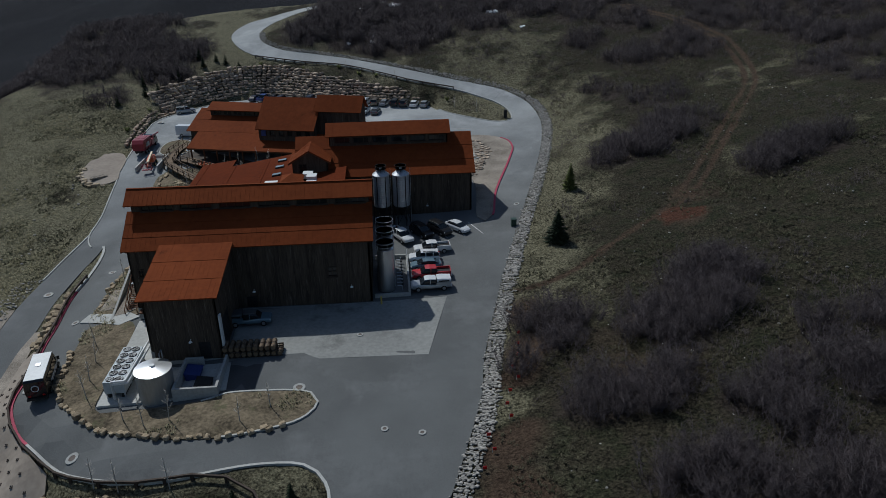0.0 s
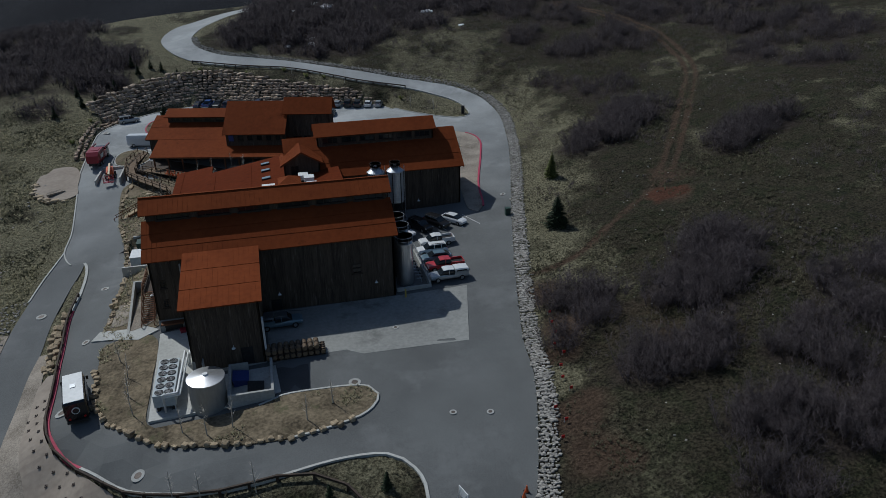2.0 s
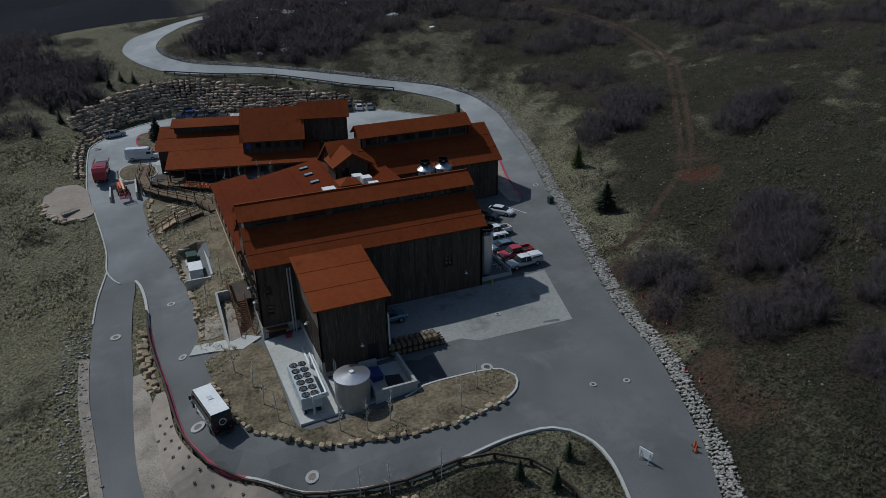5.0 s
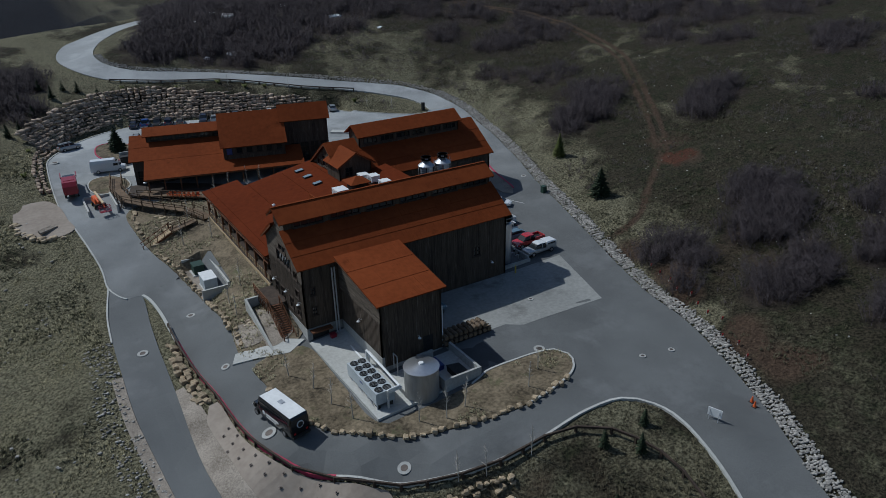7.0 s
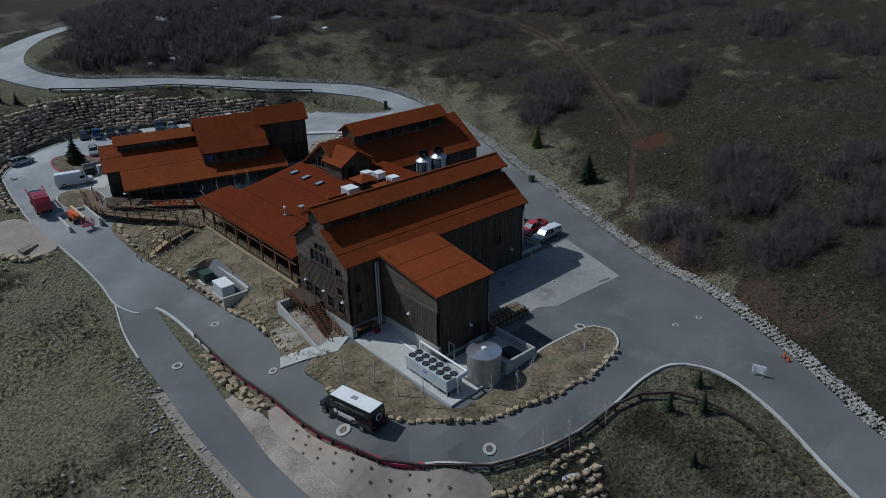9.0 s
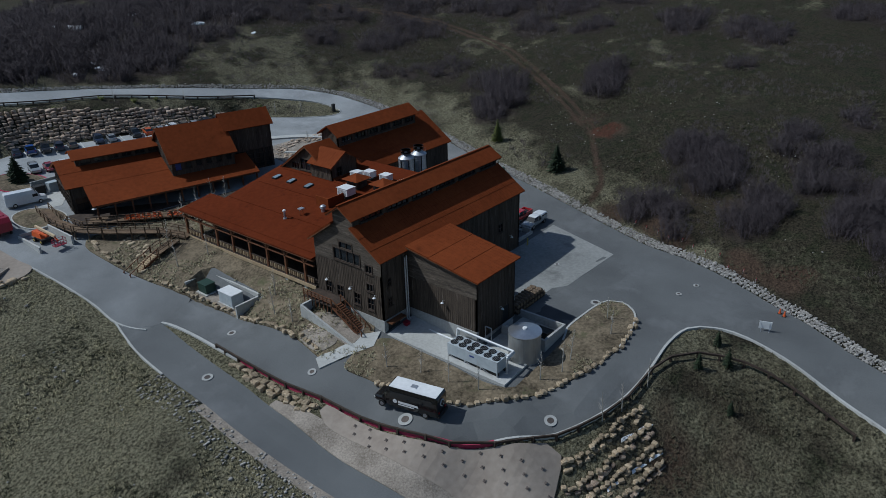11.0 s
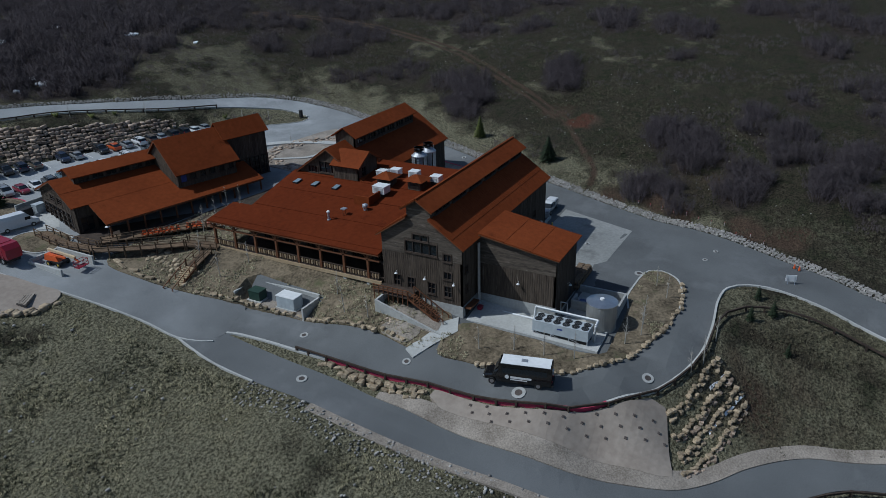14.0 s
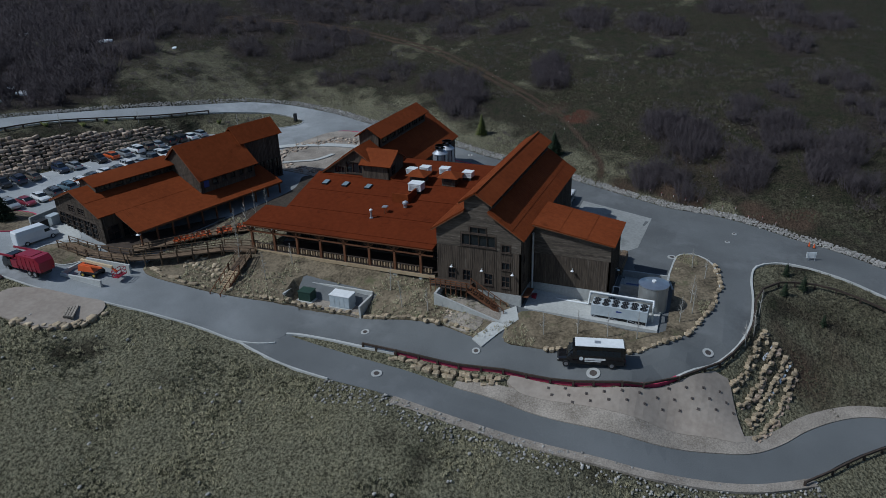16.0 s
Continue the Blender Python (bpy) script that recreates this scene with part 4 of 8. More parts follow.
# clerestory
CO = [(1.2 + i * 5.1, 5.4 + i * 5.1, 13.35, 14.2) for i in range(6)]
boarded(barn, "clerestory_wall", (X0, 90.0), (X1, 90.0), 12.9, [(0, 14.55), (X1 - X0, 14.55)], CO, 0.2, False)
for o in CO:
    window(barn, (X0, 90.0), (X1, 90.0), o, 4, 1)
boarded(barn, "clerestory_wall", (X1, 93.6), (X0, 93.6), 12.9, [(0, 14.55), (X1 - X0, 14.55)], [], 0.2, False)
part("plinth", boxes((X0 - 0.06, X0 + 0.3, Y0 - 0.06, Y1 + 0.05, -2.2, 1.3), (X0 + 0.3, X0 + 5.0, Y0 - 0.06, Y0 + 0.25, -2.2, 1.3), (X0 + 13, X1 + 0.06, Y0 - 0.06, Y0 + 0.2, -1, 0.35)), CONCRETE, barn, "grey concrete base")
part("floor_slab", boxes((X0 + 0.3, X1 - 0.3, Y0 + 0.3, Y1 - 0.3, -0.6, 0.2)), CONCRETE, barn)
E0, E1 = -34.7, -2.35
roof(barn, "roof_south", [(E0, 84.9, 9.95), (E1, 84.9, 9.95), (E1, 90.1, 13.4), (E0, 90.1, 13.4)], courses=3)
roof(barn, "roof_north", [(E1, 98.45, 10.05), (E0, 98.45, 10.05), (E0, 93.5, 13.35), (E1, 93.5, 13.35)], courses=2)
roof(barn, "clerestory_roof_south", [(E0 - .15, 89.35, 14.42), (E1 + .1, 89.35, 14.42), (E1 + .1, 91.8, 15.98), (E0 - .15, 91.8, 15.98)], courses=1)
roof(barn, "clerestory_roof_north", [(E1 + .1, 94.25, 14.42), (E0 - .15, 94.25, 14.42), (E0 - .15, 91.8, 15.98), (E1 + .1, 91.8, 15.98)], courses=1)
part("ridge_cap", beam(bmesh.new(), (E0 - .15, 91.8, 16.0), (E1 + .1, 91.8, 16.0), 0.3, 0.06), ROOF, barn)
rafter_ends(barn, (E0 + .1, 84.95, 9.68), (E1 - .1, 84.95, 9.68), (0, 1, 0.6))
rafter_ends(barn, (E0 + .1, 98.4, 9.78), (E1 - .1, 98.4, 9.78), (0, -1, 0.6))
for x in (E0 + .04, E1 - .04):
    fascia(barn, [(x, 84.95, 9.72), (x, 90.1, 13.12)])
    fascia(barn, [(x, 98.4, 9.82), (x, 93.5, 13.1)])
    fascia(barn, [(x - .1, 89.4, 14.2), (x - .1, 91.8, 15.74), (x - .1, 94.2, 14.2)])
for y in (86.6, 91.0, 95.5):
    wall_lamp(barn, X0, y, 4.6, -1, 0)
wall_lamp(barn, -5.6, Y0, 3.2, 0, -1)
wall_lamp(barn, -18.6, Y0, 3.2, 0, -1)
# downpipes at the corner with the wing
for x in (-30.3, -29.95):
    bm = bmesh.new()
    tube(bm, (x, 84.95, 9.2), (x, 84.95, 0.2), 0.11, n=10)
    tube(bm, (x, 84.95, 0.2), (x, 84.4, -0.3), 0.11, n=10)
    part("downpipe", bm, GALV, barn, "pale metal pipe")

# the lower wing in front
wing = thing("barn_wing", pose(0, 0, 0), "low dark-boarded wing with a lean-to rusted roof", "barn wing")
AX0, AX1, AY0 = -29.25, -20.95, 74.3
top_w = [(0, 10.15), (85.4 - AY0, 8.42)]
ww = boarded(wing, "wall_west", (AX0, 85.4), (AX0, AY0), 1.25, top_w, [], lap=5.9)
so = [(5.6, 7.0, -0.05, 2.3)]
boarded(wing, "wall_south", (AX0, AY0), (AX1, AY0), -0.3, [(0, 8.42), (AX1 - AX0, 8.42)], so)
part("door", boxes((AX0 + 5.62, AX0 + 6.98, AY0 + 0.05, AY0 + 0.13, -0.1, 2.28)), BLACK, wing, "dark steel door")
eo = [(1.2, 5.6, 0.1, 4.2)]
boarded(wing, "wall_east", (AX1, AY0), (AX1, 85.4), -0.2, [(0, 8.42), (85.4 - AY0, 10.15)], eo)
part("roller_door", boxes(*[(AX1 - 0.16 + 0.03 * (i % 2), AX1 - 0.1 + 0.03 * (i % 2), AY0 + 1.2, AY0 + 5.6, 0.12 + i * 0.2, 0.31 + i * 0.2) for i in range(20)]), BLACK, wing, "dark roller door")
part("door_jamb", boxes((AX1 - 0.05, AX1 + 0.25, AY0 + 0.15, AY0 + 0.9, 0, 5.6)), WHITE, wing, "white sheet-metal jamb")
part("plinth", boxes((AX0 - 0.06, AX0 + 0.3, AY0 - 0.06, 85.3, -1.6, 1.3), (AX0 + .3, AX1 + .04, AY0 - 0.06, AY0 + 0.2, -1.6, -0.1)), CONCRETE, wing)
roof(wing, "roof", [(-29.78, 73.75, 8.58), (-20.5, 73.75, 8.58), (-20.5, 85.3, 10.42), (-29.78, 85.3, 10.42)], courses=3)
rafter_ends(wing, (-29.6, 73.8, 8.34), (-20.7, 73.8, 8.34), (0, 1, 0.16))
for x in (-29.74, -20.54):
    fascia(wing, [(x, 73.8, 8.36), (x, 85.2, 10.18)])
wall_lamp(wing, AX0, 79.4, 4.1, -1, 0)
wall_lamp(wing, -24.4, AY0, 2.7, 0, -1)

# the long low hall with its porch
hall = thing("hall", pose(0, 0, 0), "long low hall with a wide rusted metal roof and timber porch", "hall")


def hall_z(x):
    return 6.75 + (x + 34.6) * 0.142


HXE = -7.0
for a, b, y1, y1b in ((-34.6, -28.4, 130.4, 130.4), (-28.4, -22, 126.5, 127.3), (-22, -15, 127.3, 128.1), (-15, HXE, 121, 121)):
    za, zb = hall_z(a), hall_z(b) + 0.03
    hr = part("roof_sheet", slab(bmesh.new(), [(a, 98.3 if a < -16 else 98.0, za), (b + .1, 98.3 if a < -16 else 98.0, zb), (b + .1, y1b, zb), (a, y1, za)], 0.2), ROOF_DEEP, hall)
for x in (-33.3, -27.6, -21.4, -15.9):
    part("roof_seam", beam(bmesh.new(), (x, 98.4, hall_z(x) + .045), (x, 126.2 if x > -30 else 130.2, hall_z(x) + .045), .12, .05), ROOF_DEEP, hall)
rafter_ends(hall, (-34.5, 98.8, 6.5), (-34.5, 130.2, 6.5), (1, 0, 0.142), 0.9, 0.14, 0.9)
fascia(hall, [(-34.55, 98.3, 6.55), (-34.55, 130.4, 6.55), (-28.5, 130.38, 7.4)])
FLOOR = 2.55
boarded(hall, "wall_west", (-29.4, 126.2), (-29.4, 98), FLOOR - 2, [(0, 7.25), (28.2, 7.25)], [(2.5 + i * 4.3, 5.2 + i * 4.3, FLOOR + 0.3, FLOOR + 2.6) for i in range(6)])
for i in range(6):
    window(hall, (-29.4, 126.2), (-29.4, 98), (2.5 + i * 4.3, 5.2 + i * 4.3, FLOOR + 0.3, FLOOR + 2.6), 3, 2)
boarded(hall, "wall_north", (-15.2, 125.6), (-29.4, 125.6), 1, [(0, 9.2), (14.2, 7.2)], [])
for i in range(107):
    part("deck_board", boxes((-34.3, -29.45, 98.2 + i * 0.3, 98.2 + i * 0.3 + 0.285, FLOOR - 0.08, FLOOR)), RAILWOOD, hall)
part("porch_edge", boxes((-34.42, -34.3, 98.1, 130.3, FLOOR - 0.55, FLOOR - 0.02)), PALEWOOD, hall)
POSTY = [100.4 + i * 4.15 for i in range(8)]
for i, y in enumerate(POSTY):
    part("post", boxes((-34.2, -33.86, y - .17, y + .17, FLOOR, 6.55)), TIMBER, hall)
    part("pier", boxes((-34.3, -33.7, y - .3, y + .3, ground(-34, y) - .4, FLOOR - .1)), PALE_CONCRETE, hall, "pale concrete pier")
    for s in (-1, 1):
        bm = bmesh.new()
        beam(bm, (-34.03, y + s * 0.15, 5.5), (-34.03, y + s * 0.95, 6.3), 0.14, 0.16)
        part("brace", bm, TIMBER, hall)
part("header_beam", boxes((-34.22, -33.84, 98.4, 130.2, 6.15, 6.5)), TIMBER, hall)
part("ledge_beam", boxes((-34.2, -33.9, 98.4, 130.2, 5.35, 5.55)), TIMBER, hall)
for y0, y1 in zip([98.4] + POSTY, POSTY + [130.2]):
    bm = boxes((-34.12, -33.98, y0 + .17, y1 - .17, FLOOR + .95, FLOOR + 1.07), (-34.1, -34.0, y0 + .17, y1 - .17, FLOOR + .12, FLOOR + .2))
    rl = part("railing", bm, RAILWOOD, hall)
    n = max(1, int((y1 - y0 - .4) / 0.45))
    for j in range(n):
        y = y0 + .35 + j * 0.45
        part("baluster", boxes((-34.16, -33.94, y - .09, y + .12, FLOOR + .22, FLOOR + .86)), PALEWOOD if j % 2 else BARREL, rl)
# string of bulbs under the eave corner
bm = bmesh.new()
for i in range(16):
    bmesh.ops.create_icosphere(bm, subdivisions=1, radius=0.07, matrix=Matrix.Translation((-34.5 + (0.4 * i if i < 8 else 0), 130.3 if i < 8 else 130 - (i - 8) * 0.8, 6.3)))
part("bulb_string", bm, LAMPGLASS, hall, "string of small clear bulbs")

# the second barn behind
rear = thing("rear_barn", pose(0, 0, 0), "rear dark barn with raised clerestory and rusted roof", "barn")
BX0, BX1, BY0, BY1, RID = -15.1, 14.2, 113.5, 127.3, 120.4
GB = [(0, 9.55), (6.9, 14.1), (13.8, 9.55)]
rw = [(2.4, 4.6, 9.6, 10.9), (4.8, 8.6, 9.8, 11.9), (8.8, 10.6, 9.6, 10.9)]
boarded(rear, "wall_west", (BX0, BY1), (BX0, BY0), 2.5, GB, rw)
for o in rw:
    window(rear, (BX0, BY1), (BX0, BY0), o, 3, 1)
boarded(rear, "wall_east", (BX1, BY0), (BX1, BY1), 1.6, GB, [(3, 5, 2.3, 4.6)])
window(rear, (BX1, BY0), (BX1, BY1), (3, 5, 2.3, 4.6))
ro = [(16.6, 17.8, 6.0, 7.2), (10.5, 12, 2.05, 4.2)]
boarded(rear, "wall_south", (BX0, BY0), (BX1, BY0), 1.4, [(0, 9.55), (BX1 - BX0, 9.55)], ro)
window(rear, (BX0, BY0), (BX1, BY0), ro[0])
part("door", boxes((BX0 + 10.52, BX0 + 11.98, BY0 + .05, BY0 + .13, 2.05, 4.18)), BLACK, rear, "dark steel door")
boarded(rear, "wall_north", (BX1, BY1), (BX0, BY1), 2.5, [(0, 9.55), (BX1 - BX0, 9.55)], [])
RE0, RE1 = -15.65, 14.8
roof(rear, "roof_south", [(RE0, 112.95, 9.35), (RE1, 112.95, 9.35), (RE1, RID, 14.45), (RE0, RID, 14.45)], courses=3)
roof(rear, "roof_north", [(RE1, 127.85, 9.35), (RE0, 127.85, 9.35), (RE0, RID, 14.45), (RE1, RID, 14.45)], courses=3)
rafter_ends(rear, (RE0 + .1, 113, 9.08), (RE1 - .1, 113, 9.08), (0, 1, 0.6))
for x in (RE0 + .04, RE1 - .04):
    fascia(rear, [(x, 113, 9.12), (x, RID, 14.18), (x, 127.8, 9.12)])
CX0, CX1 = -9.8, 10.5
co = [(0.8 + i * 3.25, 3.5 + i * 3.25, 13.5, 14.6) for i in range(6)]
boarded(rear, "clerestory_wall", (CX0, 118.4), (CX1, 118.4), 12.5, [(0, 15.2), (CX1 - CX0, 15.2)], co, 0.2, False)
for o in co:
    window(rear, (CX0, 118.4), (CX1, 118.4), o, 3, 1)
GC = [(0, 15.1), (2.0, 16.35), (4.0, 15.1)]
boarded(rear, "clerestory_gable", (CX0, 122.4), (CX0, 118.4), 12.5, GC, [], 0.2)
boarded(rear, "clerestory_gable", (CX1, 118.4), (CX1, 122.4), 12.5, GC, [], 0.2)
boarded(rear, "clerestory_wall", (CX1, 122.4), (CX0, 122.4), 12.5, [(0, 15.2), (CX1 - CX0, 15.2)], [], 0.2, False)
roof(rear, "clerestory_roof_south", [(-10.35, 117.7, 14.98), (11.0, 117.7, 14.98), (11.0, RID, 16.68), (-10.35, RID, 16.68)], courses=1)
roof(rear, "clerestory_roof_north", [(11.0, 123.1, 14.98), (-10.35, 123.1, 14.98), (-10.35, RID, 16.68), (11.0, RID, 16.68)], courses=1)
# cross gable over the low roof
gab = [(0, 12.0), (2.9, 13.75), (5.8, 12.0)]
boarded(rear, "dormer_wall", (-15.8, 113.9), (-10.0, 113.9), 8.5, gab, [(1.0, 2.4, 9.8, 11.6)])
window(rear, (-15.8, 113.9), (-10.0, 113.9), (1.0, 2.4, 9.8, 11.6))
boarded(rear, "dormer_wall", (-15.8, 119), (-15.8, 113.9), 8.5, [(0, 12.0), (5.1, 12.0)], [])
boarded(rear, "dormer_wall", (-10.0, 113.9), (-10.0, 119), 8.5, [(0, 12.0), (5.1, 12.0)], [])
roof(rear, "dormer_roof", [(-16.4, 119.3, 11.85), (-16.4, 113.3, 11.85), (-12.9, 113.3, 13.95), (-12.9, 119.3, 13.95)], courses=1)
roof(rear, "dormer_roof", [(-9.4, 113.3, 11.85), (-9.4, 119.3, 11.85), (-12.9, 119.3, 13.95), (-12.9, 113.3, 13.95)], courses=1)
fascia(rear, [(-16.4, 113.35, 11.65), (-12.9, 113.35, 13.75), (-9.4, 113.35, 11.65)])
wall_lamp(rear, 6.5, BY0, 3.6, 0, -1)

# the lodge, turned a little from the others
lodge = thing("lodge", pose(-42, 150, 0, 0, 0, -15), "dark timber lodge with stepped rusted roofs, glazed end and long porch", "lodge")
LF = 3.3
MAINZ = lambda v: 8.1 + (v - 1.5) * 0.38
gl = [(0, MAINZ(2.1) - .15), (7.4, MAINZ(9.5) - .15), (14.8, MAINZ(2.1) - .15)]
wo = [(1.0 + i * 2.0, 2.8 + i * 2.0, LF + .1, LF + 3.0) for i in range(6)] + [(4.5, 6.6, LF + 3.5, LF + 4.9), (7.6, 9.7, LF + 3.5, LF + 4.9)]
boarded(lodge, "wall_west", (-0.4, 16.9), (-0.4, 2.1), LF - 1.5, gl, wo)
for o in wo:
    window(lodge, (-0.4, 16.9), (-0.4, 2.1), o, 2, 3)
fo = [(0.5 + i * 2.6, 2.7 + i * 2.6, LF + .1, LF + 2.7) for i in range(12)]
boarded(lodge, "wall_south", (-0.4, 2.1), (31.2, 2.1), LF - 1.5, [(0, 7.9), (31.6, 7.9)], fo, strips=False)
for o in fo:
    window(lodge, (-0.4, 2.1), (31.2, 2.1), o, 2, 2)
boarded(lodge, "wall_north", (28, 16.9), (-0.4, 16.9), LF - 1, [(0, 7.9), (28.4, 7.9)], [])
boarded(lodge, "wall_east", (31.2, 2.1), (31.2, 10), LF - 1.5, [(0, 7.9), (7.9, 7.9)], [])
roof(lodge, "roof_south", [(-1.05, 1.5, 8.1), (17, 1.5, 8.1), (17, 9.5, 11.14), (-1.05, 9.5, 11.14)], courses=2)
roof(lodge, "roof_north", [(28.5, 17.5, 8.1), (-1.05, 17.5, 8.1), (-1.05, 9.5, 11.14), (28.5, 9.5, 11.14)], courses=2)
roof(lodge, "porch_roof", [(1.75, -4.3, 5.98), (31.4, -4.3, 5.98), (31.4, 2.0, 8.2), (1.75, 2.0, 8.2)], courses=1)
fascia(lodge, [(-1.0, 1.55, 7.86), (-1.0, 9.5, 10.9), (-1.0, 17.4, 7.86)])
fascia(lodge, [(1.8, -4.25, 5.78), (31.3, -4.25, 5.78)])
fascia(lodge, [(1.8, -4.25, 5.78), (1.8, 1.5, 7.85)])
# clerestory
co = [(0.7 + i * 2.35, 2.6 + i * 2.35, 10.35, 11.25) for i in range(6)]
boarded(lodge, "clerestory_wall", (2.2, 7.0), (16.4, 7.0), 9.6, [(0, 11.5), (14.2, 11.5)], co, 0.2, False)
for o in co:
    window(lodge, (2.2, 7.0), (16.4, 7.0), o, 2, 1)
boarded(lodge, "clerestory_gable", (2.2, 12), (2.2, 7.0), 9.6, [(0, 11.4), (2.5, 12.3), (5, 11.4)], [], 0.2, False)
roof(lodge, "clerestory_roof", [(1.6, 6.4, 11.45), (16.8, 6.4, 11.45), (16.8, 9.5, 12.6), (1.6, 9.5, 12.6)], courses=1)
roof(lodge, "clerestory_roof", [(16.8, 12.6, 11.45), (1.6, 12.6, 11.45), (1.6, 9.5, 12.6), (16.8, 9.5, 12.6)], courses=1)
# tower with steep roof
tg = [(0, 9.75), (5.8, 14.75), (11.6, 9.75)]
boarded(lodge, "tower_wall_west", (16.5, 10.9), (16.5, -0.7), 6.4, tg, [])
boarded(lodge, "tower_wall_east", (28.2, -0.7), (28.2, 10.9), 6.4, tg, [])
to = [(0.5 + i * 1.9, 1.7 + i * 1.9, 8.25, 9.45) for i in range(6)]
boarded(lodge, "tower_wall_south", (16.5, -0.7), (28.2, -0.7), 6.4, [(0, 9.75), (11.7, 9.75)], to, strips=False)
for i, o in enumerate(to):
    window(lodge, (16.5, -0.7), (28.2, -0.7), o, 1, 1)
part("blue_sign", boxes((17.1, 18.1, -0.86, -0.8, 8.2, 9.4)), BLUE, lodge, "blue banner")
boarded(lodge, "tower_wall_north", (28.2, 10.9), (16.5, 10.9), 6.4, [(0, 9.75), (11.7, 9.75)], [], strips=False)
roof(lodge, "tower_roof_south", [(16.0, -1.35, 9.72), (28.7, -1.35, 9.72), (28.7, 5.1, 15.05), (16.0, 5.1, 15.05)], courses=1)
roof(lodge, "tower_roof_north", [(28.7, 11.55, 9.72), (16.0, 11.55, 9.72), (16.0, 5.1, 15.05), (28.7, 5.1, 15.05)], courses=1)
fascia(lodge, [(16.03, -1.3, 9.5), (16.03, 5.1, 14.8), (16.03, 11.5, 9.5)])
# high end block
hg = [(0, 13.1), (2.3, 15.4), (4.6, 13.1)]
boarded(lodge, "high_wall_east", (37.2, 2.6), (37.2, 7.2), LF - 1, hg, [(0.5, 2.1, 4.5, 8.4), (2.5, 4.1, 4.5, 8.4)])
for o in ((0.5, 2.1, 4.5, 8.4), (2.5, 4.1, 4.5, 8.4)):
    window(lodge, (37.2, 2.6), (37.2, 7.2), o, 2, 4)
ho = [(1.2 + i * 2.0, 3.0 + i * 2.0, 4.5, 8.4) for i in range(4)]
boarded(lodge, "high_wall_south", (28.3, 2.6), (37.2, 2.6), LF - 1, [(0, 13.2), (8.9, 13.2)], ho)
for o in ho:
    window(lodge, (28.3, 2.6), (37.2, 2.6), o, 2, 4)
boarded(lodge, "high_wall_north", (37.2, 7.2), (28.3, 7.2), LF - 1, [(0, 13.2), (8.9, 13.2)], [])
roof(lodge, "high_roof_south", [(27.8, 2.0, 12.95), (37.8, 2.0, 12.95), (37.8, 4.9, 15.8), (27.8, 4.9, 15.8)], courses=1)
roof(lodge, "high_roof_north", [(37.8, 7.8, 12.95), (27.8, 7.8, 12.95), (27.8, 4.9, 15.8), (37.8, 4.9, 15.8)], courses=1)
for i in range(11):
    part("post", boxes((2.3 + i * 2.85, 2.55 + i * 2.85, -3.9, -3.65, LF - .6, 5.95)), TIMBER, lodge)
part("porch_deck", boxes((-1.5, 31.5, -4.6, 2.0, LF - .5, LF - .02)), RAILWOOD, lodge, "dark deck")
part("floor_slab", boxes((-0.1, 30.9, 2.4, 16.6, LF - 1, LF)), CONCRETE, lodge)


# ---- kerbs, rails and yard fittings ----
def kerb(line, material=PALE_CONCRETE, label="pale concrete kerb", left=0.0, right=-0.22, high=0.17):
    return strip("kerb", line, GROUND, left, right, -0.3, high, material, None, label, "kerb")


kerb(piece_of(MAIN, (-40, 192.5), (-53, 119)))
kerb(piece_of(MAIN, (-53, 119), (-51.2, 114.5)))
kerb(sample(LOW_W[:3], 1.0))
kerb(piece_of(MAIN, (-48.9, 114.2), (-47.6, 99)), high=0.2, right=-0.4)
kerb(piece_of(MAIN, (-47.6, 99), (-40.2, 64)), RED_PAINT, "kerb with faded red fire-lane paint", high=0.22, right=-0.3)
kerb(piece_of(MAIN, (-40.2, 64), (-15, 26)), right=-0.3, high=0.2)
kerb(piece_of(MAIN, (-33.2, 207.5), (9, 178)))
for poly in (NW_BED,):
    kerb(np.vstack([poly, poly[:1]]), left=0.1, right=-0.12, high=0.2)
kerb(np.vstack([ROUND_BED, ROUND_BED[:1]]), RED_PAINT, "red-painted kerb round the bed", left=0.1, right=-0.15, high=0.2)
kerb(piece_of(S_BED, (-18.9, 60), (-22, 66.3)), left=-0.1, right=0.15, high=0.22)
kerb(piece_of(E_BED, (17.4, 110.2), (24.6, 147)), RED_PAINT, "kerb with faded red fire-lane paint", left=0.15, right=-0.2, high=0.22)


def timber_rail(line, label, every=2.6, high=0.75, wood=RAILWOOD, lift=0.0):
    """A low road guard rail: square posts and one long timber between each two."""
    L = sample(line, every)
    rail = thing("guard_rail", pose(float(L[0][0]), float(L[0][1]), ground(*L[0][:2]) + lift), label, "guard rail", kind="")
    inv = rail.matrix_world.inverted()
    z = GROUND(L[:, 0], L[:, 1]) + lift
    pts = [inv @ Vector((x, y, h)) for (x, y), h in zip(L[:, :2], z)]
    post = None
    for p in pts:
        if post is None:
            post = part("post", boxes((-.13, .13, -.13, .13, -.5, high + .05)), wood, rail)
            post.location = p
        else:
            share("post", post, rail, Matrix.Translation(p))
    for p, q in zip(pts, pts[1:]):
        bm = bmesh.new()
        d = (q - p).normalized() * 0.1
        beam(bm, p + d + Vector((0, 0, high - .08)), q - d + Vector((0, 0, high - .08)), 0.2, 0.26)
        part("rail_timber", bm, wood, rail)
    return rail


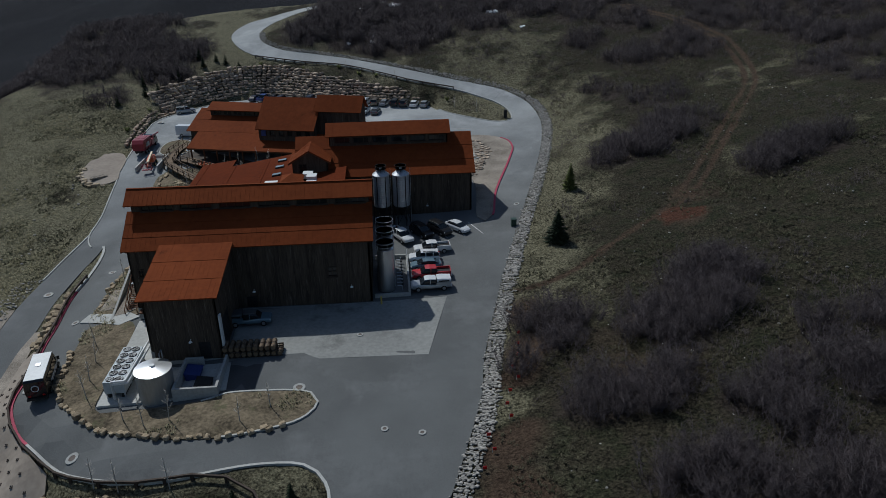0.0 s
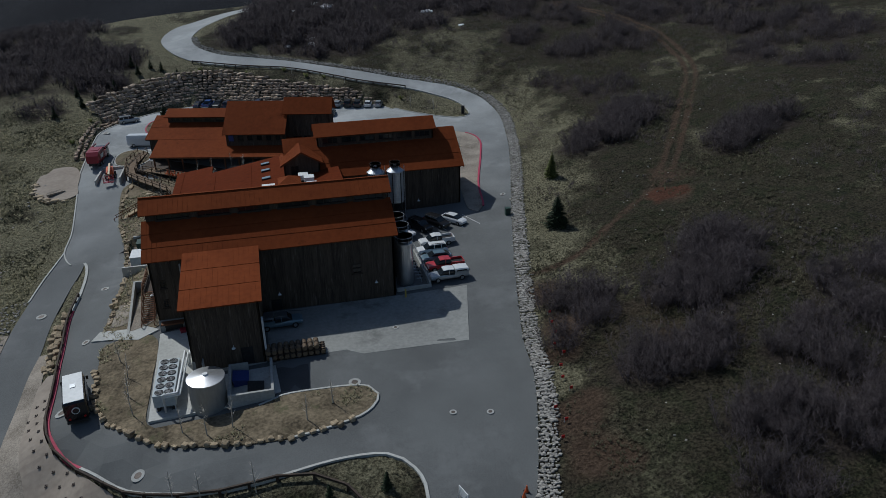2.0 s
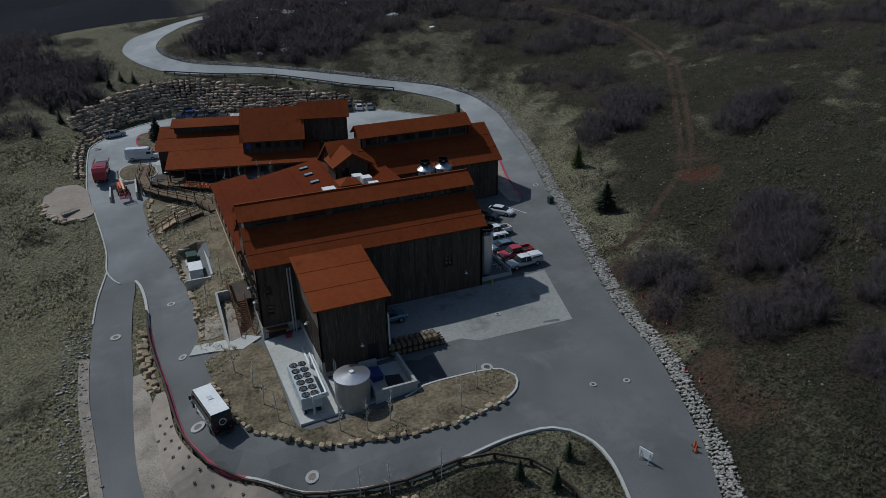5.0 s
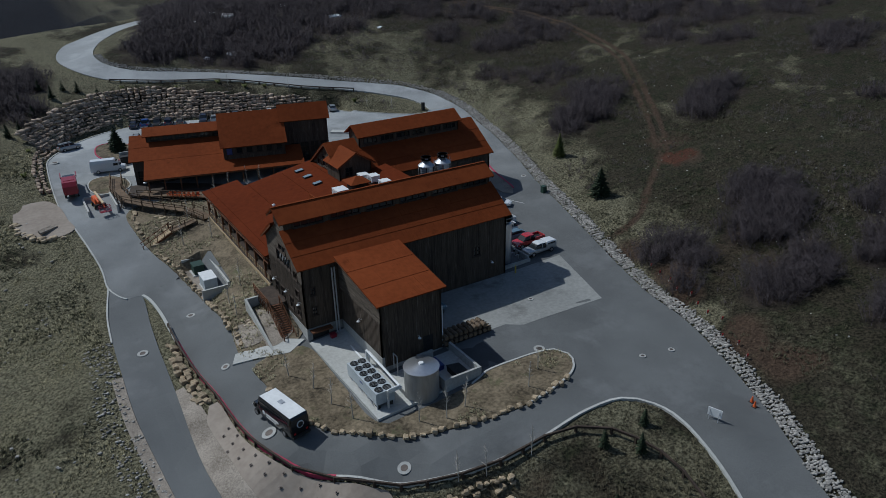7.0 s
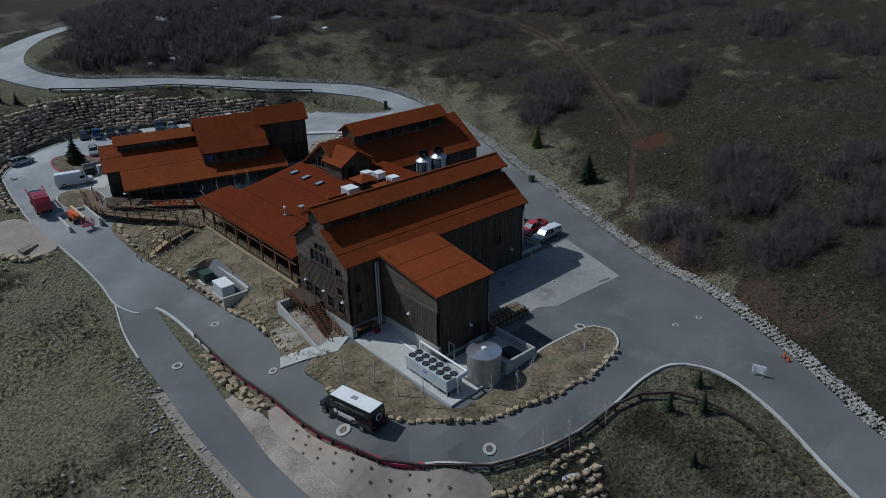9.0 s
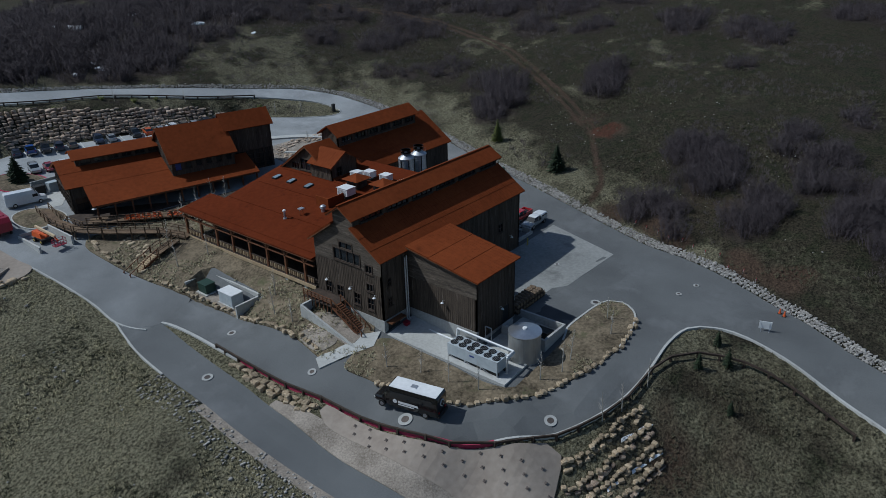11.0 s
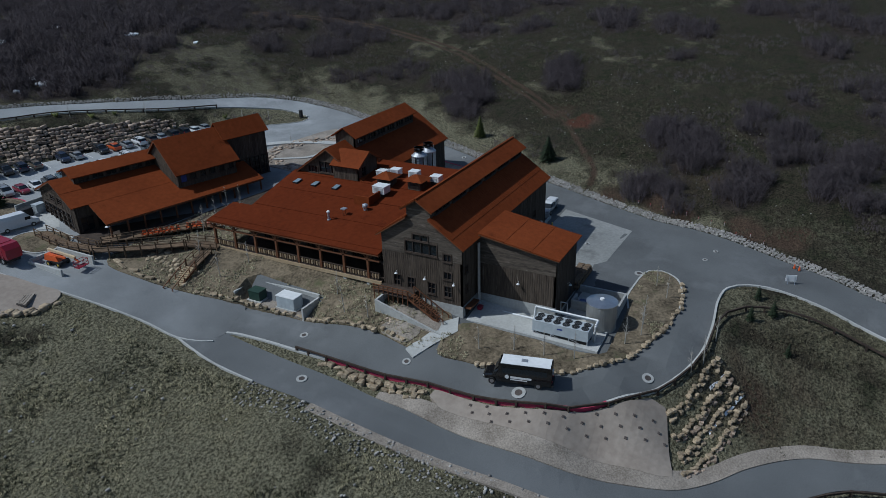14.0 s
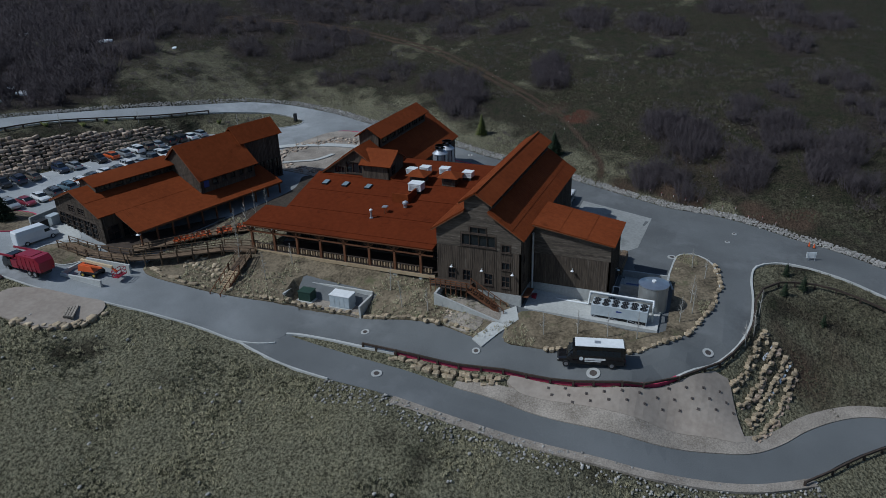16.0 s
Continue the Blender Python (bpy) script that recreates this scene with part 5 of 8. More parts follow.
timber_rail([(-47.9, 103), (-47.9, 95), (-46.8, 84), (-45.6, 73), (-43.6, 67.4), (-40.6, 63.6), (-37.6, 60.7), (-33.3, 57.6), (-30, 56.2), (-26, 55.3), (-20.5, 55.1), (-17, 54.2), (-14, 52), (-12, 47), (-12.6, 41), (-15.4, 34)], "dark timber guard rail beside the loop drive")
timber_rail([(-36, 208.2), (-30, 205.6), (-18.4, 201), (-5.8, 194.6), (6, 185.4), (13, 181), (17.5, 178.4)], "dark timber guard rail along the upper road", 3.0)
timber_rail([(-46.9, 49), (-43.5, 45.9), (-39.2, 42.2), (-35.2, 37.6), (-32.5, 31)], "dark timber guard rail along the lower road")


def manhole(x, y, r=0.62, lift=0.05):
    z = ground(x, y) + lift
    ob = part("collar", lathe(bmesh.new(), [(r, -.1), (r, .012), (r * .55, .014), (r * .55, -.05)], 20), CONCRETE)
    ob.location = (0, 0, 0)
    base = thing("manhole", pose(x, y, z + .07, math.degrees(math.atan(ground(x, y + .5) - ground(x, y - .5))), -math.degrees(math.atan(ground(x + .5, y) - ground(x - .5, y)))), "iron manhole cover in a pale concrete collar", "manhole", "manholes in the road")
    ob.parent = base
    part("cover", lathe(bmesh.new(), [(r * .54, -.05), (r * .54, .012), (r * .5, .018)], 18), HOOP, base)


for x, y, r in ((-52.2, 98.9, .7), (-34.2, 60.6, .72), (-43.9, 73.4, .85), (-44.5, 104.5, .6), (-44.2, 88.5, .55), (-1.6, 59.5, .4), (2.3, 58.5, .4), (-11.2, 67.4, .7), (-4.5, 77.5, .4), (22, 113, .5), (-54, 172, .8)):
    manhole(x, y, r)

# stencilled stall lines in the car park
for i in range(13):
    x0, y0 = -34 + i * 2.6, 189 - i * 1.0
    L = sample([(x0, y0), (x0 + 1.5, y0 + 5.2)], 1.2)
    strip("stall_line", L, GROUND, 0.05, -0.05, 0.03, 0.052, LETTER, None, "white stall line", "road marking")
for i in range(4):
    L = sample([(6.2 + i * 2.9, 103.6), (4.4 + i * 2.9, 108.6)], 1.2)
    strip("stall_line", L, GROUND, 0.05, -0.05, 0.03, 0.052, LETTER, None, "white stall line", "road marking")


# ---- tanks and plant ----
def ring_rail(parent, r, foot, heights, n, material):
    """A guard ring on a tank: upright posts and one closed rail at each height."""
    spots = [(r * math.cos(k * 2 * math.pi / n), r * math.sin(k * 2 * math.pi / n)) for k in range(n)]
    for x, y in spots:
        part("rail_post", tube(bmesh.new(), (x, y, foot), (x, y, heights[-1]), 0.025, n=4), material, parent)
    for z in heights:
        part("top_rail", lathe(bmesh.new(), [(r - .025, z - .025), (r + .025, z - .025), (r + .025, z + .025), (r - .025, z + .025), (r - .025, z - .025)], 2 * n), material, parent)


def silo(x, y):
    s = thing("silo", pose(x, y, ground(x, y)), "ribbed galvanised grain silo with a conical top on dark legs", "silo", "grain silos")
    z0 = ground(x, y)
    h0, h1 = 3.4, 10.35 - z0
    prof = []
    n = 28
    for i in range(n + 1):
        z = h0 + (h1 - h0) * i / n
        prof.append((1.36 + 0.025 * (i % 2), z))
    part("shell", lathe(bmesh.new(), prof, 28), GALV, s, smooth=False)
    part("cone_top", lathe(bmesh.new(), [(1.46, h1 - .02), (1.44, h1 + .06), (0.25, h1 + 1.0), (0.22, h1 + 1.2), (0.05, h1 + 1.25)], 24), GALV, s)
    part("hopper", lathe(bmesh.new(), [(0.2, 1.5), (1.36, h0)], 24), BLACK, s)
    for k in range(6):
        a = k * math.pi / 3
        bm = beam(bmesh.new(), (1.4 * math.cos(a), 1.4 * math.sin(a), -.2), (1.4 * math.cos(a), 1.4 * math.sin(a), h1 - .1), 0.14, 0.14)
        part("leg", bm, BLACK, s)
    for k in range(6):
        a, b = k * math.pi / 3, (k + 1) * math.pi / 3
        bm = beam(bmesh.new(), (1.4 * math.cos(a), 1.4 * math.sin(a), 0.3), (1.4 * math.cos(b), 1.4 * math.sin(b), 3.0), 0.06, 0.06)
        part("brace", bm, BLACK, s)
    bm = bmesh.new()
    for dy in (-.25, .25):
        tube(bm, (1.55, dy, .3), (1.55, dy, h1 + .9), 0.03, n=5)
    for i in range(int(h1 / 0.35)):
        tube(bm, (1.55, -.25, .5 + i * .35), (1.55, .25, .5 + i * .35), 0.02, n=4)
    part("ladder", bm, GALV, s)
    ring_rail(s, .9, h1 + .4, (h1 + 1.0, h1 + 1.5), 8, BLACK)
    return s


silo(-1.2, 110.5)
silo(2.05, 110.4)


def vessel(x, y, h, r):
    z = ground(x, y)
    t = thing("steel_tank", pose(x, y, z), "tall polished stainless steel tank with a railed top", "tank", "tanks beside the barn")
    part("shell", lathe(bmesh.new(), [(r, 0.1), (r, h), (r * .8, h + .2), (r * .3, h + .35), (.1, h + .38)], 24), STEEL, t, smooth=False)
    ring_rail(t, r + .1, h - .2, (h + .5, h + 1.0), 10, GALV)
    part("manway", lathe(bmesh.new(), [(.28, h + .3), (.28, h + .5), (.2, h + .55)], 12), STEEL, t)
    bm = bmesh.new()
    tube(bm, (r + .08, .3, .2), (r + .08, .3, h - .2), 0.05, n=6)
    part("pipe", bm, GALV, t)


for y, h in ((88.6, 6.4), (91.6, 6.8), (94.6, 7.0)):
    vessel(-0.9, y, h, 1.15)
pit = thing("containment_wall", pose(0, 0, 0), "low concrete containment wall round the tanks", "wall")
for r in ((-2.6, 2.4, 86.2, 86.5, -.4, 1.1), (2.1, 2.4, 86.5, 98, -.2, 1.5), (-2.6, 2.1, 97.7, 98, -.2, 1.6)):
    part("wall_panel", boxes(r), CONCRETE, pit)
bm = bmesh.new()
for i in range(9):
    tube(bm, (2.25, 86.6 + i * 1.4, 1.4), (2.25, 86.6 + i * 1.4, 2.5), .03, n=5)
for zz in (2.0, 2.5):
    tube(bm, (2.25, 86.6, zz), (2.25, 97.8, zz), .03, n=5)
part("hand_rail", bm, GALV, pit)
skid = thing("pipe_skid", pose(1.3, 92, ground(1.3, 92)), "cluster of grey valves and pipes on a skid", "pipework")
rr = random.Random(3)
for i in range(9):
    y = -4.2 + i * 1.05
    bm = bmesh.new()
    tube(bm, (0, y, 0), (0, y, rr.uniform(.8, 1.7)), .07, n=7)
    tube(bm, (0, y, .7), (-.7, y, .7), .06, n=7)
    part("pipe", bm, GALV, skid)
    part("valve", lathe(bmesh.new(), [(.1, .6), (.16, .66), (.16, .8), (.1, .86)], 8, (0.02, y, .2)), BLACK, skid)

# yellow bollard at the corner
bol = thing("bollard", pose(-1.7, 84.6, ground(-1.7, 84.6)), "yellow painted steel safety bollard", "bollard")
part("post", lathe(bmesh.new(), [(.12, -.2), (.12, 1.2), (.08, 1.26)], 10), YELLOW, bol)

# the round tank beside the wing
PAD = -1.25
tank = thing("water_tank", pose(-27.3, 68.55, PAD), "dull steel round tank with a shallow cone lid", "tank")
part("shell", lathe(bmesh.new(), [(1.98, 0), (1.98, 3.9), (2.04, 3.95)], 40), DULL_STEEL, tank)
part("lid", lathe(bmesh.new(), [(2.06, 3.9), (2.06, 3.98), (0.3, 4.28), (.02, 4.3)], 40), STEEL, tank, "bright steel cone lid")
part("hatch", lathe(bmesh.new(), [(.3, 4.2), (.3, 4.42), (.24, 4.46)], 16), WHITE, tank)
part("base_ring", lathe(bmesh.new(), [(2.1, 0.0), (2.1, .12), (2.0, .13)], 40), PALE_CONCRETE, tank)

# air-cooled chiller with twelve fans
ch = thing("chiller", pose(-31.95, 72.25, PAD), "pale grey-blue air-cooled chiller with twelve fans on a steel frame", "chiller")
part("casing", boxes((-1.15, 1.15, -3.7, 3.7, 0.9, 2.4)), GREYBLUE, ch)
bm = bmesh.new()
for s in (-1, 1):
    hexa(bm, [(s * .9, -3.6, .3), (s * .6, -3.6, .3), (s * .6, 3.6, .3), (s * .9, 3.6, .3)], [(s * 1.0, -3.6, .89), (s * .7, -3.6, .89), (s * .7, 3.6, .89), (s * 1.0, 3.6, .89)])
bmesh.ops.recalc_face_normals(bm, faces=bm.faces)
part("coil", bm, BLACK, ch)
for i in range(6):
    for x in (-.5, .5):
        y = -3.1 + i * 1.24
        f = part("fan", lathe(bmesh.new(), [(.47, 2.38), (.47, 2.5), (.43, 2.5), (.42, 2.42), (.1, 2.42), (.02, 2.46)], 20, (x, y, 0)), BLACK, ch)
        part("guard", boxes(*[(x - .4, x + .4, y - .33 + k * .22 - .01, y - .33 + k * .22 + .01, 2.49, 2.51) for k in range(4)]), GALV, f)
for y in (-3.6, -1.2, 1.2, 3.6):
    for x in (-1, 1):
        part("leg", boxes((x - .06, x + .06, y - .06, y + .06, 0, .9)), GALV, ch)
for y in (-3.6, -1.2, 1.2):
    bm = beam(bmesh.new(), (-1.1, y, .1), (-1.1, y + 2.4, .85), .05, .05)
    part("brace", bm, GALV, ch)
part("label_plate", boxes((-1.165, -1.15, -.35, .35, 1.75, 1.95)), BLUE, ch, "small blue plate")
pr = thing("pipe_run", pose(0, 0, PAD), "two pale insulated pipes from the wall to the chiller", "pipework")
for k, dz in enumerate((0.45, 0.85)):
    bm = bmesh.new()
    pts = [(-29.8 - .3 * k, 84.3, dz), (-29.9 - .3 * k, 77.5, dz), (-29.9 - .3 * k, 76.8, dz), (-29.9 - .3 * k, 76.6, 2.5 + .3 * k), (-30.2 - .2 * k, 68.1, 2.5 + .3 * k), (-31.9, 68.0, 2.5 + .3 * k), (-31.9, 68.0, .5)]
    for p, q in zip(pts, pts[1:]):
        tube(bm, p, q, 0.13, n=10)
    part("pipe", bm, WHITE, pr)
for y in (83, 80.5, 78.2):
    part("support", boxes((-30.6, -29.5, y - .05, y + .05, 0, .35)), GALV, pr)
tube_bm = bmesh.new()
for p, q in (((-28.0, 73.9, 1), (-28.0, 73.9, 3.0)), ((-28, 73.9, 3), (-28, 73.0, 3)), ((-28, 73, 3), (-28, 73, .2))):
    tube(tube_bm, p, q, .08, n=8)
part("vent_pipe", tube_bm, GALV, pr)
ext = thing("red_cabinet", pose(-31.2, 84.3, PAD), "small red fire cabinet by the wall", "cabinet")
part("body", boxes((-.35, .35, -.3, .3, 0.1, 1.5)), REDPAINT, ext)
part("lid", boxes((-.4, .4, -.35, .35, 1.5, 1.58)), REDPAINT, ext)
gar = thing("cellar_door", pose(-32.4, 85.38, PAD), "dark recessed cellar door under a low timber lintel", "door", kind="structure")
part("leaf", boxes((-1.1, 1.1, -.04, .04, 0, 2.2)), BLACK, gar)
part("lintel", boxes((-1.4, 1.4, -.9, .0, 2.2, 2.4)), TIMBER, gar)

# waste enclosure with two skips
enc = thing("bin_enclosure", pose(0, 0, 0), "grey block enclosure for waste skips", "enclosure")
for r in ((-24.9, -20.2, 66.95, 67.25, -1.3, .8), (-25.2, -24.9, 66.95, 73.4, -1.3, .8), (-20.5, -20.2, 67.25, 73.6, -1.2, .8), (-24.9, -23.0, 73.1, 73.4, -1.3, .8)):
    part("wall_panel", boxes(r), CONCRETE, enc)
for x, y, paint, lab in ((-23.9, 71.6, BLUE, "dark blue"), (-22.2, 69.0, BLACK, "black")):
    sk = thing("waste_skip", pose(x, y, -1.2), lab + " waste skip with sloping lids", "skip", "skips in the enclosure")
    bm = bmesh.new()
    hexa(bm, [(-.75, -1, .15), (.75, -1, .15), (.75, 1, .15), (-.75, 1, .15)], [(-.85, -1.05, 1.5), (.85, -1.05, 1.2), (.85, 1.05, 1.2), (-.85, 1.05, 1.5)])
    part("bin", bm, paint, sk)
    for s in (-1, 1):
        bm = bmesh.new()
        slab(bm, [(-.9, min(0, s * 1.08), 1.58), (.92, min(0, s * 1.08), 1.28), (.92, max(0, s * 1.08), 1.28), (-.9, max(0, s * 1.08), 1.58)], .05)
        part("lid", bm, paint, sk)
    for xx in (-.6, .6):
        for yy in (-.8, .8):
            part("castor", boxes((xx - .08, xx + .08, yy - .08, yy + .08, 0, .15)), BLACK, sk)

# racks of oak barrels
rack_z = ground(-18, 74) + .055
cask = None
for i in range(10):
    for j in range(2):
        for k in range(2 if i < 9 else 1):
            m = pose(-20.6 + i * 0.72, 73.9 + j * 1.0 + .35, rack_z + .5 + k * .78, 90, 0, 0)
            if cask is None:
                cask = thing("barrel", m, "oak whisky barrel lying on a pallet rack", "barrel", "stacked barrels")
                part("barrel_body", lathe(bmesh.new(), [(.25, -.46), (.28, -.45), (.32, -.2), (.335, 0), (.32, .2), (.28, .45), (.25, .46)], 14), BARREL, cask)
                for h in (-.36, -.15, .15, .36):
                    rr_ = .32 if abs(h) < .2 else .3
                    part("hoop", lathe(bmesh.new(), [(rr_ + .0, h - .03), (rr_ + .018, h - .028), (rr_ + .018, h + .028), (rr_, h + .03)], 14), HOOP, cask)
            else:
                copy_thing(cask, m)
for i in range(3):
    for k in range(2):
        pal = thing("pallet", pose(-19.6 + i * 2.35, 74.75, rack_z + .02 + k * .78), "weathered timber barrel pallet", "pallet", "barrel pallets")
        for y in (-.75, -.25, .25, .75):
            part("slat", boxes((-1.1, 1.1, y - .06, y + .06, 0.0, .1)), RAILWOOD, pal)


# ---- on the roofs ----
def on_hall(x):
    return hall_z(x) + 0.02


def unit(x, y, sx, sy, sz, name="roof_unit", label="white rooftop air handler", up=0.35):
    z = on_hall(x)
    u = thing(name, pose(x, y, z), label, "roof unit", "air handlers on the low roof")
    part("casing", boxes((-sx / 2, sx / 2, -sy / 2, sy / 2, up, up + sz)), WHITE, u)
    part("cap", boxes((-sx / 2 - .05, sx / 2 + .05, -sy / 2 - .05, sy / 2 + .05, up + sz, up + sz + .06)), WHITE, u)
    part("kerb_frame", boxes((-sx / 2 + .1, sx / 2 - .1, -sy / 2 + .1, sy / 2 - .1, -.3, up)), BLACK, u)
    part("grille", boxes(*[(-sx / 2 - .02, -sx / 2 - .004, -sy / 2 + .2, sy / 2 - .2, up + .2 + k * .16, up + .28 + k * .16) for k in range(max(2, int((sz - .3) / .16)))]), GALV, u)


unit(-18.6, 107.6, 1.9, 2.2, 1.15)
unit(-13.0, 110.9, 1.5, 1.6, .8)
unit(-12.2, 108.7, 1.5, 1.6, .95)
unit(-12.0, 105.2, 1.5, 1.6, .95)
unit(-12.4, 100.9, 1.6, 1.6, .85)
for x, y in ((-15.3, 108.6), (-14.8, 103.1)):
    c = thing("cupola", pose(x, y, on_hall(x)), "small boarded roof cupola with a rusted hip roof", "cupola", "cupolas on the low roof")
    part("body", boxes((-1.15, 1.15, -1.15, 1.15, -.3, 1.45)), SIDING, c)
    for s in (-1, 1):
        part("louvre", boxes((s * 1.16 - .02, s * 1.16 + .02, -.7, .7, .6, 1.25)), BLACK, c)
        part("louvre", boxes((-.7, .7, s * 1.16 - .02, s * 1.16 + .02, .6, 1.25)), BLACK, c)
    bm = bmesh.new()
    b = [bm.verts.new(p) for p in ((-1.8, -1.8, 1.4), (1.8, -1.8, 1.4), (1.8, 1.8, 1.4), (-1.8, 1.8, 1.4))]
    t = bm.verts.new((0, 0, 2.25))
    bm.faces.new(b[::-1])
    for i in range(4):
        bm.faces.new((b[i], b[(i + 1) % 4], t))
    part("hip_roof", bm, ROOF, c)
for y in (124.4, 120.6, 116.3):
    s = thing("skylight", pose(-18.9, y, on_hall(-18.9), 0, -8, 0), "small flat skylight with a pale frame", "skylight", "skylights on the low roof")
    part("frame", boxes((-.75, .75, -.5, .5, -.1, .22)), BLACK, s)
    part("pane", boxes((-.68, .68, -.43, .43, .22, .26)), SKYGLASS, s)
fl = thing("roof_flue", pose(-28.4, 111, on_hall(-28.4)), "short metal flue with a cap", "flue")
part("stack", lathe(bmesh.new(), [(.3, -.1), (.3, .12), (.16, .14), (.16, 1.2)], 14), GALV, fl)
part("cap", lathe(bmesh.new(), [(.26, 1.2), (.28, 1.35), (.12, 1.5)], 14), WHITE, fl)
fs = thing("roof_screen", pose(-22.8, 108.4, on_hall(-22.8)), "rusted sheet parapet screen on the low roof", "screen")
part("panel", boxes((-.1, .1, -1.2, 1.6, -.1, 1.5)), ROOF, fs)
part("panel", boxes((.1, 3.2, -1.2, -1.0, -.1, 1.5)), ROOF, fs)
ev = thing("exhaust_fan", pose(-24.0, 107.2, on_hall(-24.0)), "pale mushroom exhaust fan", "exhaust fan")
part("cowl", lathe(bmesh.new(), [(.3, -.1), (.32, .5), (.5, .6), (.45, .9), (.2, 1.05)], 16), GALV, ev)
ev2 = thing("exhaust_fan", pose(-26.3, 109.6, on_hall(-26.3)), "flat square roof vent on posts", "roof vent")
part("hood", boxes((-.4, .4, -.4, .4, .9, 1.05)), GALV, ev2)
for s in (-.3, .3):
    part("post", boxes((s - .03, s + .03, -.03, .03, -.1, .9)), TIMBER, ev2)


# ---- retaining walls, utility enclosure, stairs and bridge ----
ue = thing("utility_enclosure", pose(0, 0, 0), "low concrete enclosure for electrical gear", "enclosure")
zz = -1.5
for r in ((-38.2, -37.9, 106.4, 119.2, zz - 1.2, zz + 1.9), (-42, -38.2, 118.9, 119.2, zz - 1.2, zz + 1.5), (-42, -38.2, 106.4, 106.7, zz - 1.2, zz + 1.5)):
    part("wall_panel", boxes(r), PALE_CONCRETE, ue)
part("floor_slab", boxes((-42, -38.2, 106.7, 118.9, zz - 1.2, zz + .05)), GRAVEL, ue)
tr = thing("transformer", pose(-40.2, 116.2, zz + .05), "dark green pad transformer on a concrete base", "transformer")
part("body", boxes((-.8, .8, -1.0, 1.0, .15, 1.5)), GREENBOX, tr)
part("hood", boxes((-.86, .86, -1.06, 1.06, 1.5, 1.62)), GREENBOX, tr)
part("base", boxes((-1.1, 1.1, -1.3, 1.3, 0, .15)), PALE_CONCRETE, tr)
sg = thing("switchgear", pose(-40.1, 110.3, zz + .05), "pale grey-blue electrical cabinet", "cabinet")
part("body", boxes((-.95, .95, -1.6, 1.6, .1, 1.9)), GREYBLUE, sg)
part("top", boxes((-1.02, 1.02, -1.66, 1.66, 1.9, 2.0)), WHITE, sg)
part("base", boxes((-1.1, 1.1, -1.8, 1.8, 0, .1)), PALE_CONCRETE, sg)
for k in range(4):
    part("door", boxes((-.98, -.955, -1.55 + k * .78, -.82 + k * .78, .2, 1.85)), GREYBLUE, sg)

rw1 = thing("retaining_wall", pose(0, 0, 0), "sloping pale concrete retaining wall beside the steps", "wall")
bm = bmesh.new()
hexa(bm, [(-38.6, 86.4, -2.2), (-38.3, 86.4, -2.2), (-38.3, 96.6, -1.2), (-38.6, 96.6, -1.2)], [(-38.6, 86.4, -.9), (-38.3, 86.4, -.9), (-38.3, 96.6, 2.1), (-38.6, 96.6, 2.1)])
part("panel", bm, PALE_CONCRETE, rw1)
part("return_wall", boxes((-38.3, -34.2, 96.3, 96.6, -1, 2.1)), PALE_CONCRETE, rw1)
st = thing("porch_stairs", pose(0, 0, 0), "reddish timber steps with rails down from the porch", "stairs")
for i in range(18):
    y, z = 92.4 - i * 0.3, 2.3 - i * 0.175
    part("tread", boxes((-36.6, -35.2, y - .3, y + .02, z - .06, z)), TIMBER, st)
for x in (-36.7, -35.1):
    part("stringer", beam(bmesh.new(), (x, 92.5, 2.25), (x, 87.0, -.95), .08, .3), TIMBER, st)
    part("hand_rail", beam(bmesh.new(), (x, 92.4, 3.4), (x, 87.1, .2), .08, .1), TIMBER, st)
    for i in range(7):
        y = 92.4 - i * .87
        part("rail_post", boxes((x - .05, x + .05, y - .05, y + .05, 2.2 - i * .52, 3.4 - i * .52)), TIMBER, st)
part("landing", boxes((-36.8, -34.15, 92.4, 98.0, 2.2, 2.32)), RAILWOOD, st)
for i in range(8):
    y = 92.5 + i * .76
    part("rail_post", boxes((-36.8, -36.7, y - .05, y + .05, 1.2, 3.4)), TIMBER, st)
for z in (2.75, 3.05, 3.4):
    part("hand_rail", boxes((-36.8, -36.7, 92.5, 98, z - .06, z + .03)), TIMBER, st)
path = sheet("footpath", np.array([(-36.9, 84.9), (-34.4, 86.0), (-36.4, 87.6), (-42.5, 89.6), (-43.4, 88.0), (-40.5, 86.7)]), PALE_CONCRETE, 0.22, GROUND, "pale concrete footpath from the steps to the drive", "footpath", 1.0, .4)
sheet("gravel_bank", sample([(-38.6, 87.6), (-35.2, 88.2), (-35.0, 91.5), (-37.9, 95.8), (-38.5, 93)], .7, True), GRAVEL, 0.24, GROUND, "gravel bank below the steps", "gravel", .8, .4)
sheet("gravel_bank", sample([(-41.6, 90.2), (-38.9, 89.4), (-38.9, 93), (-40.4, 94.5), (-41.4, 94)], .7, True), GRAVEL, 0.24, GROUND, "gravel and stones beside the path", "gravel", .8, .4)


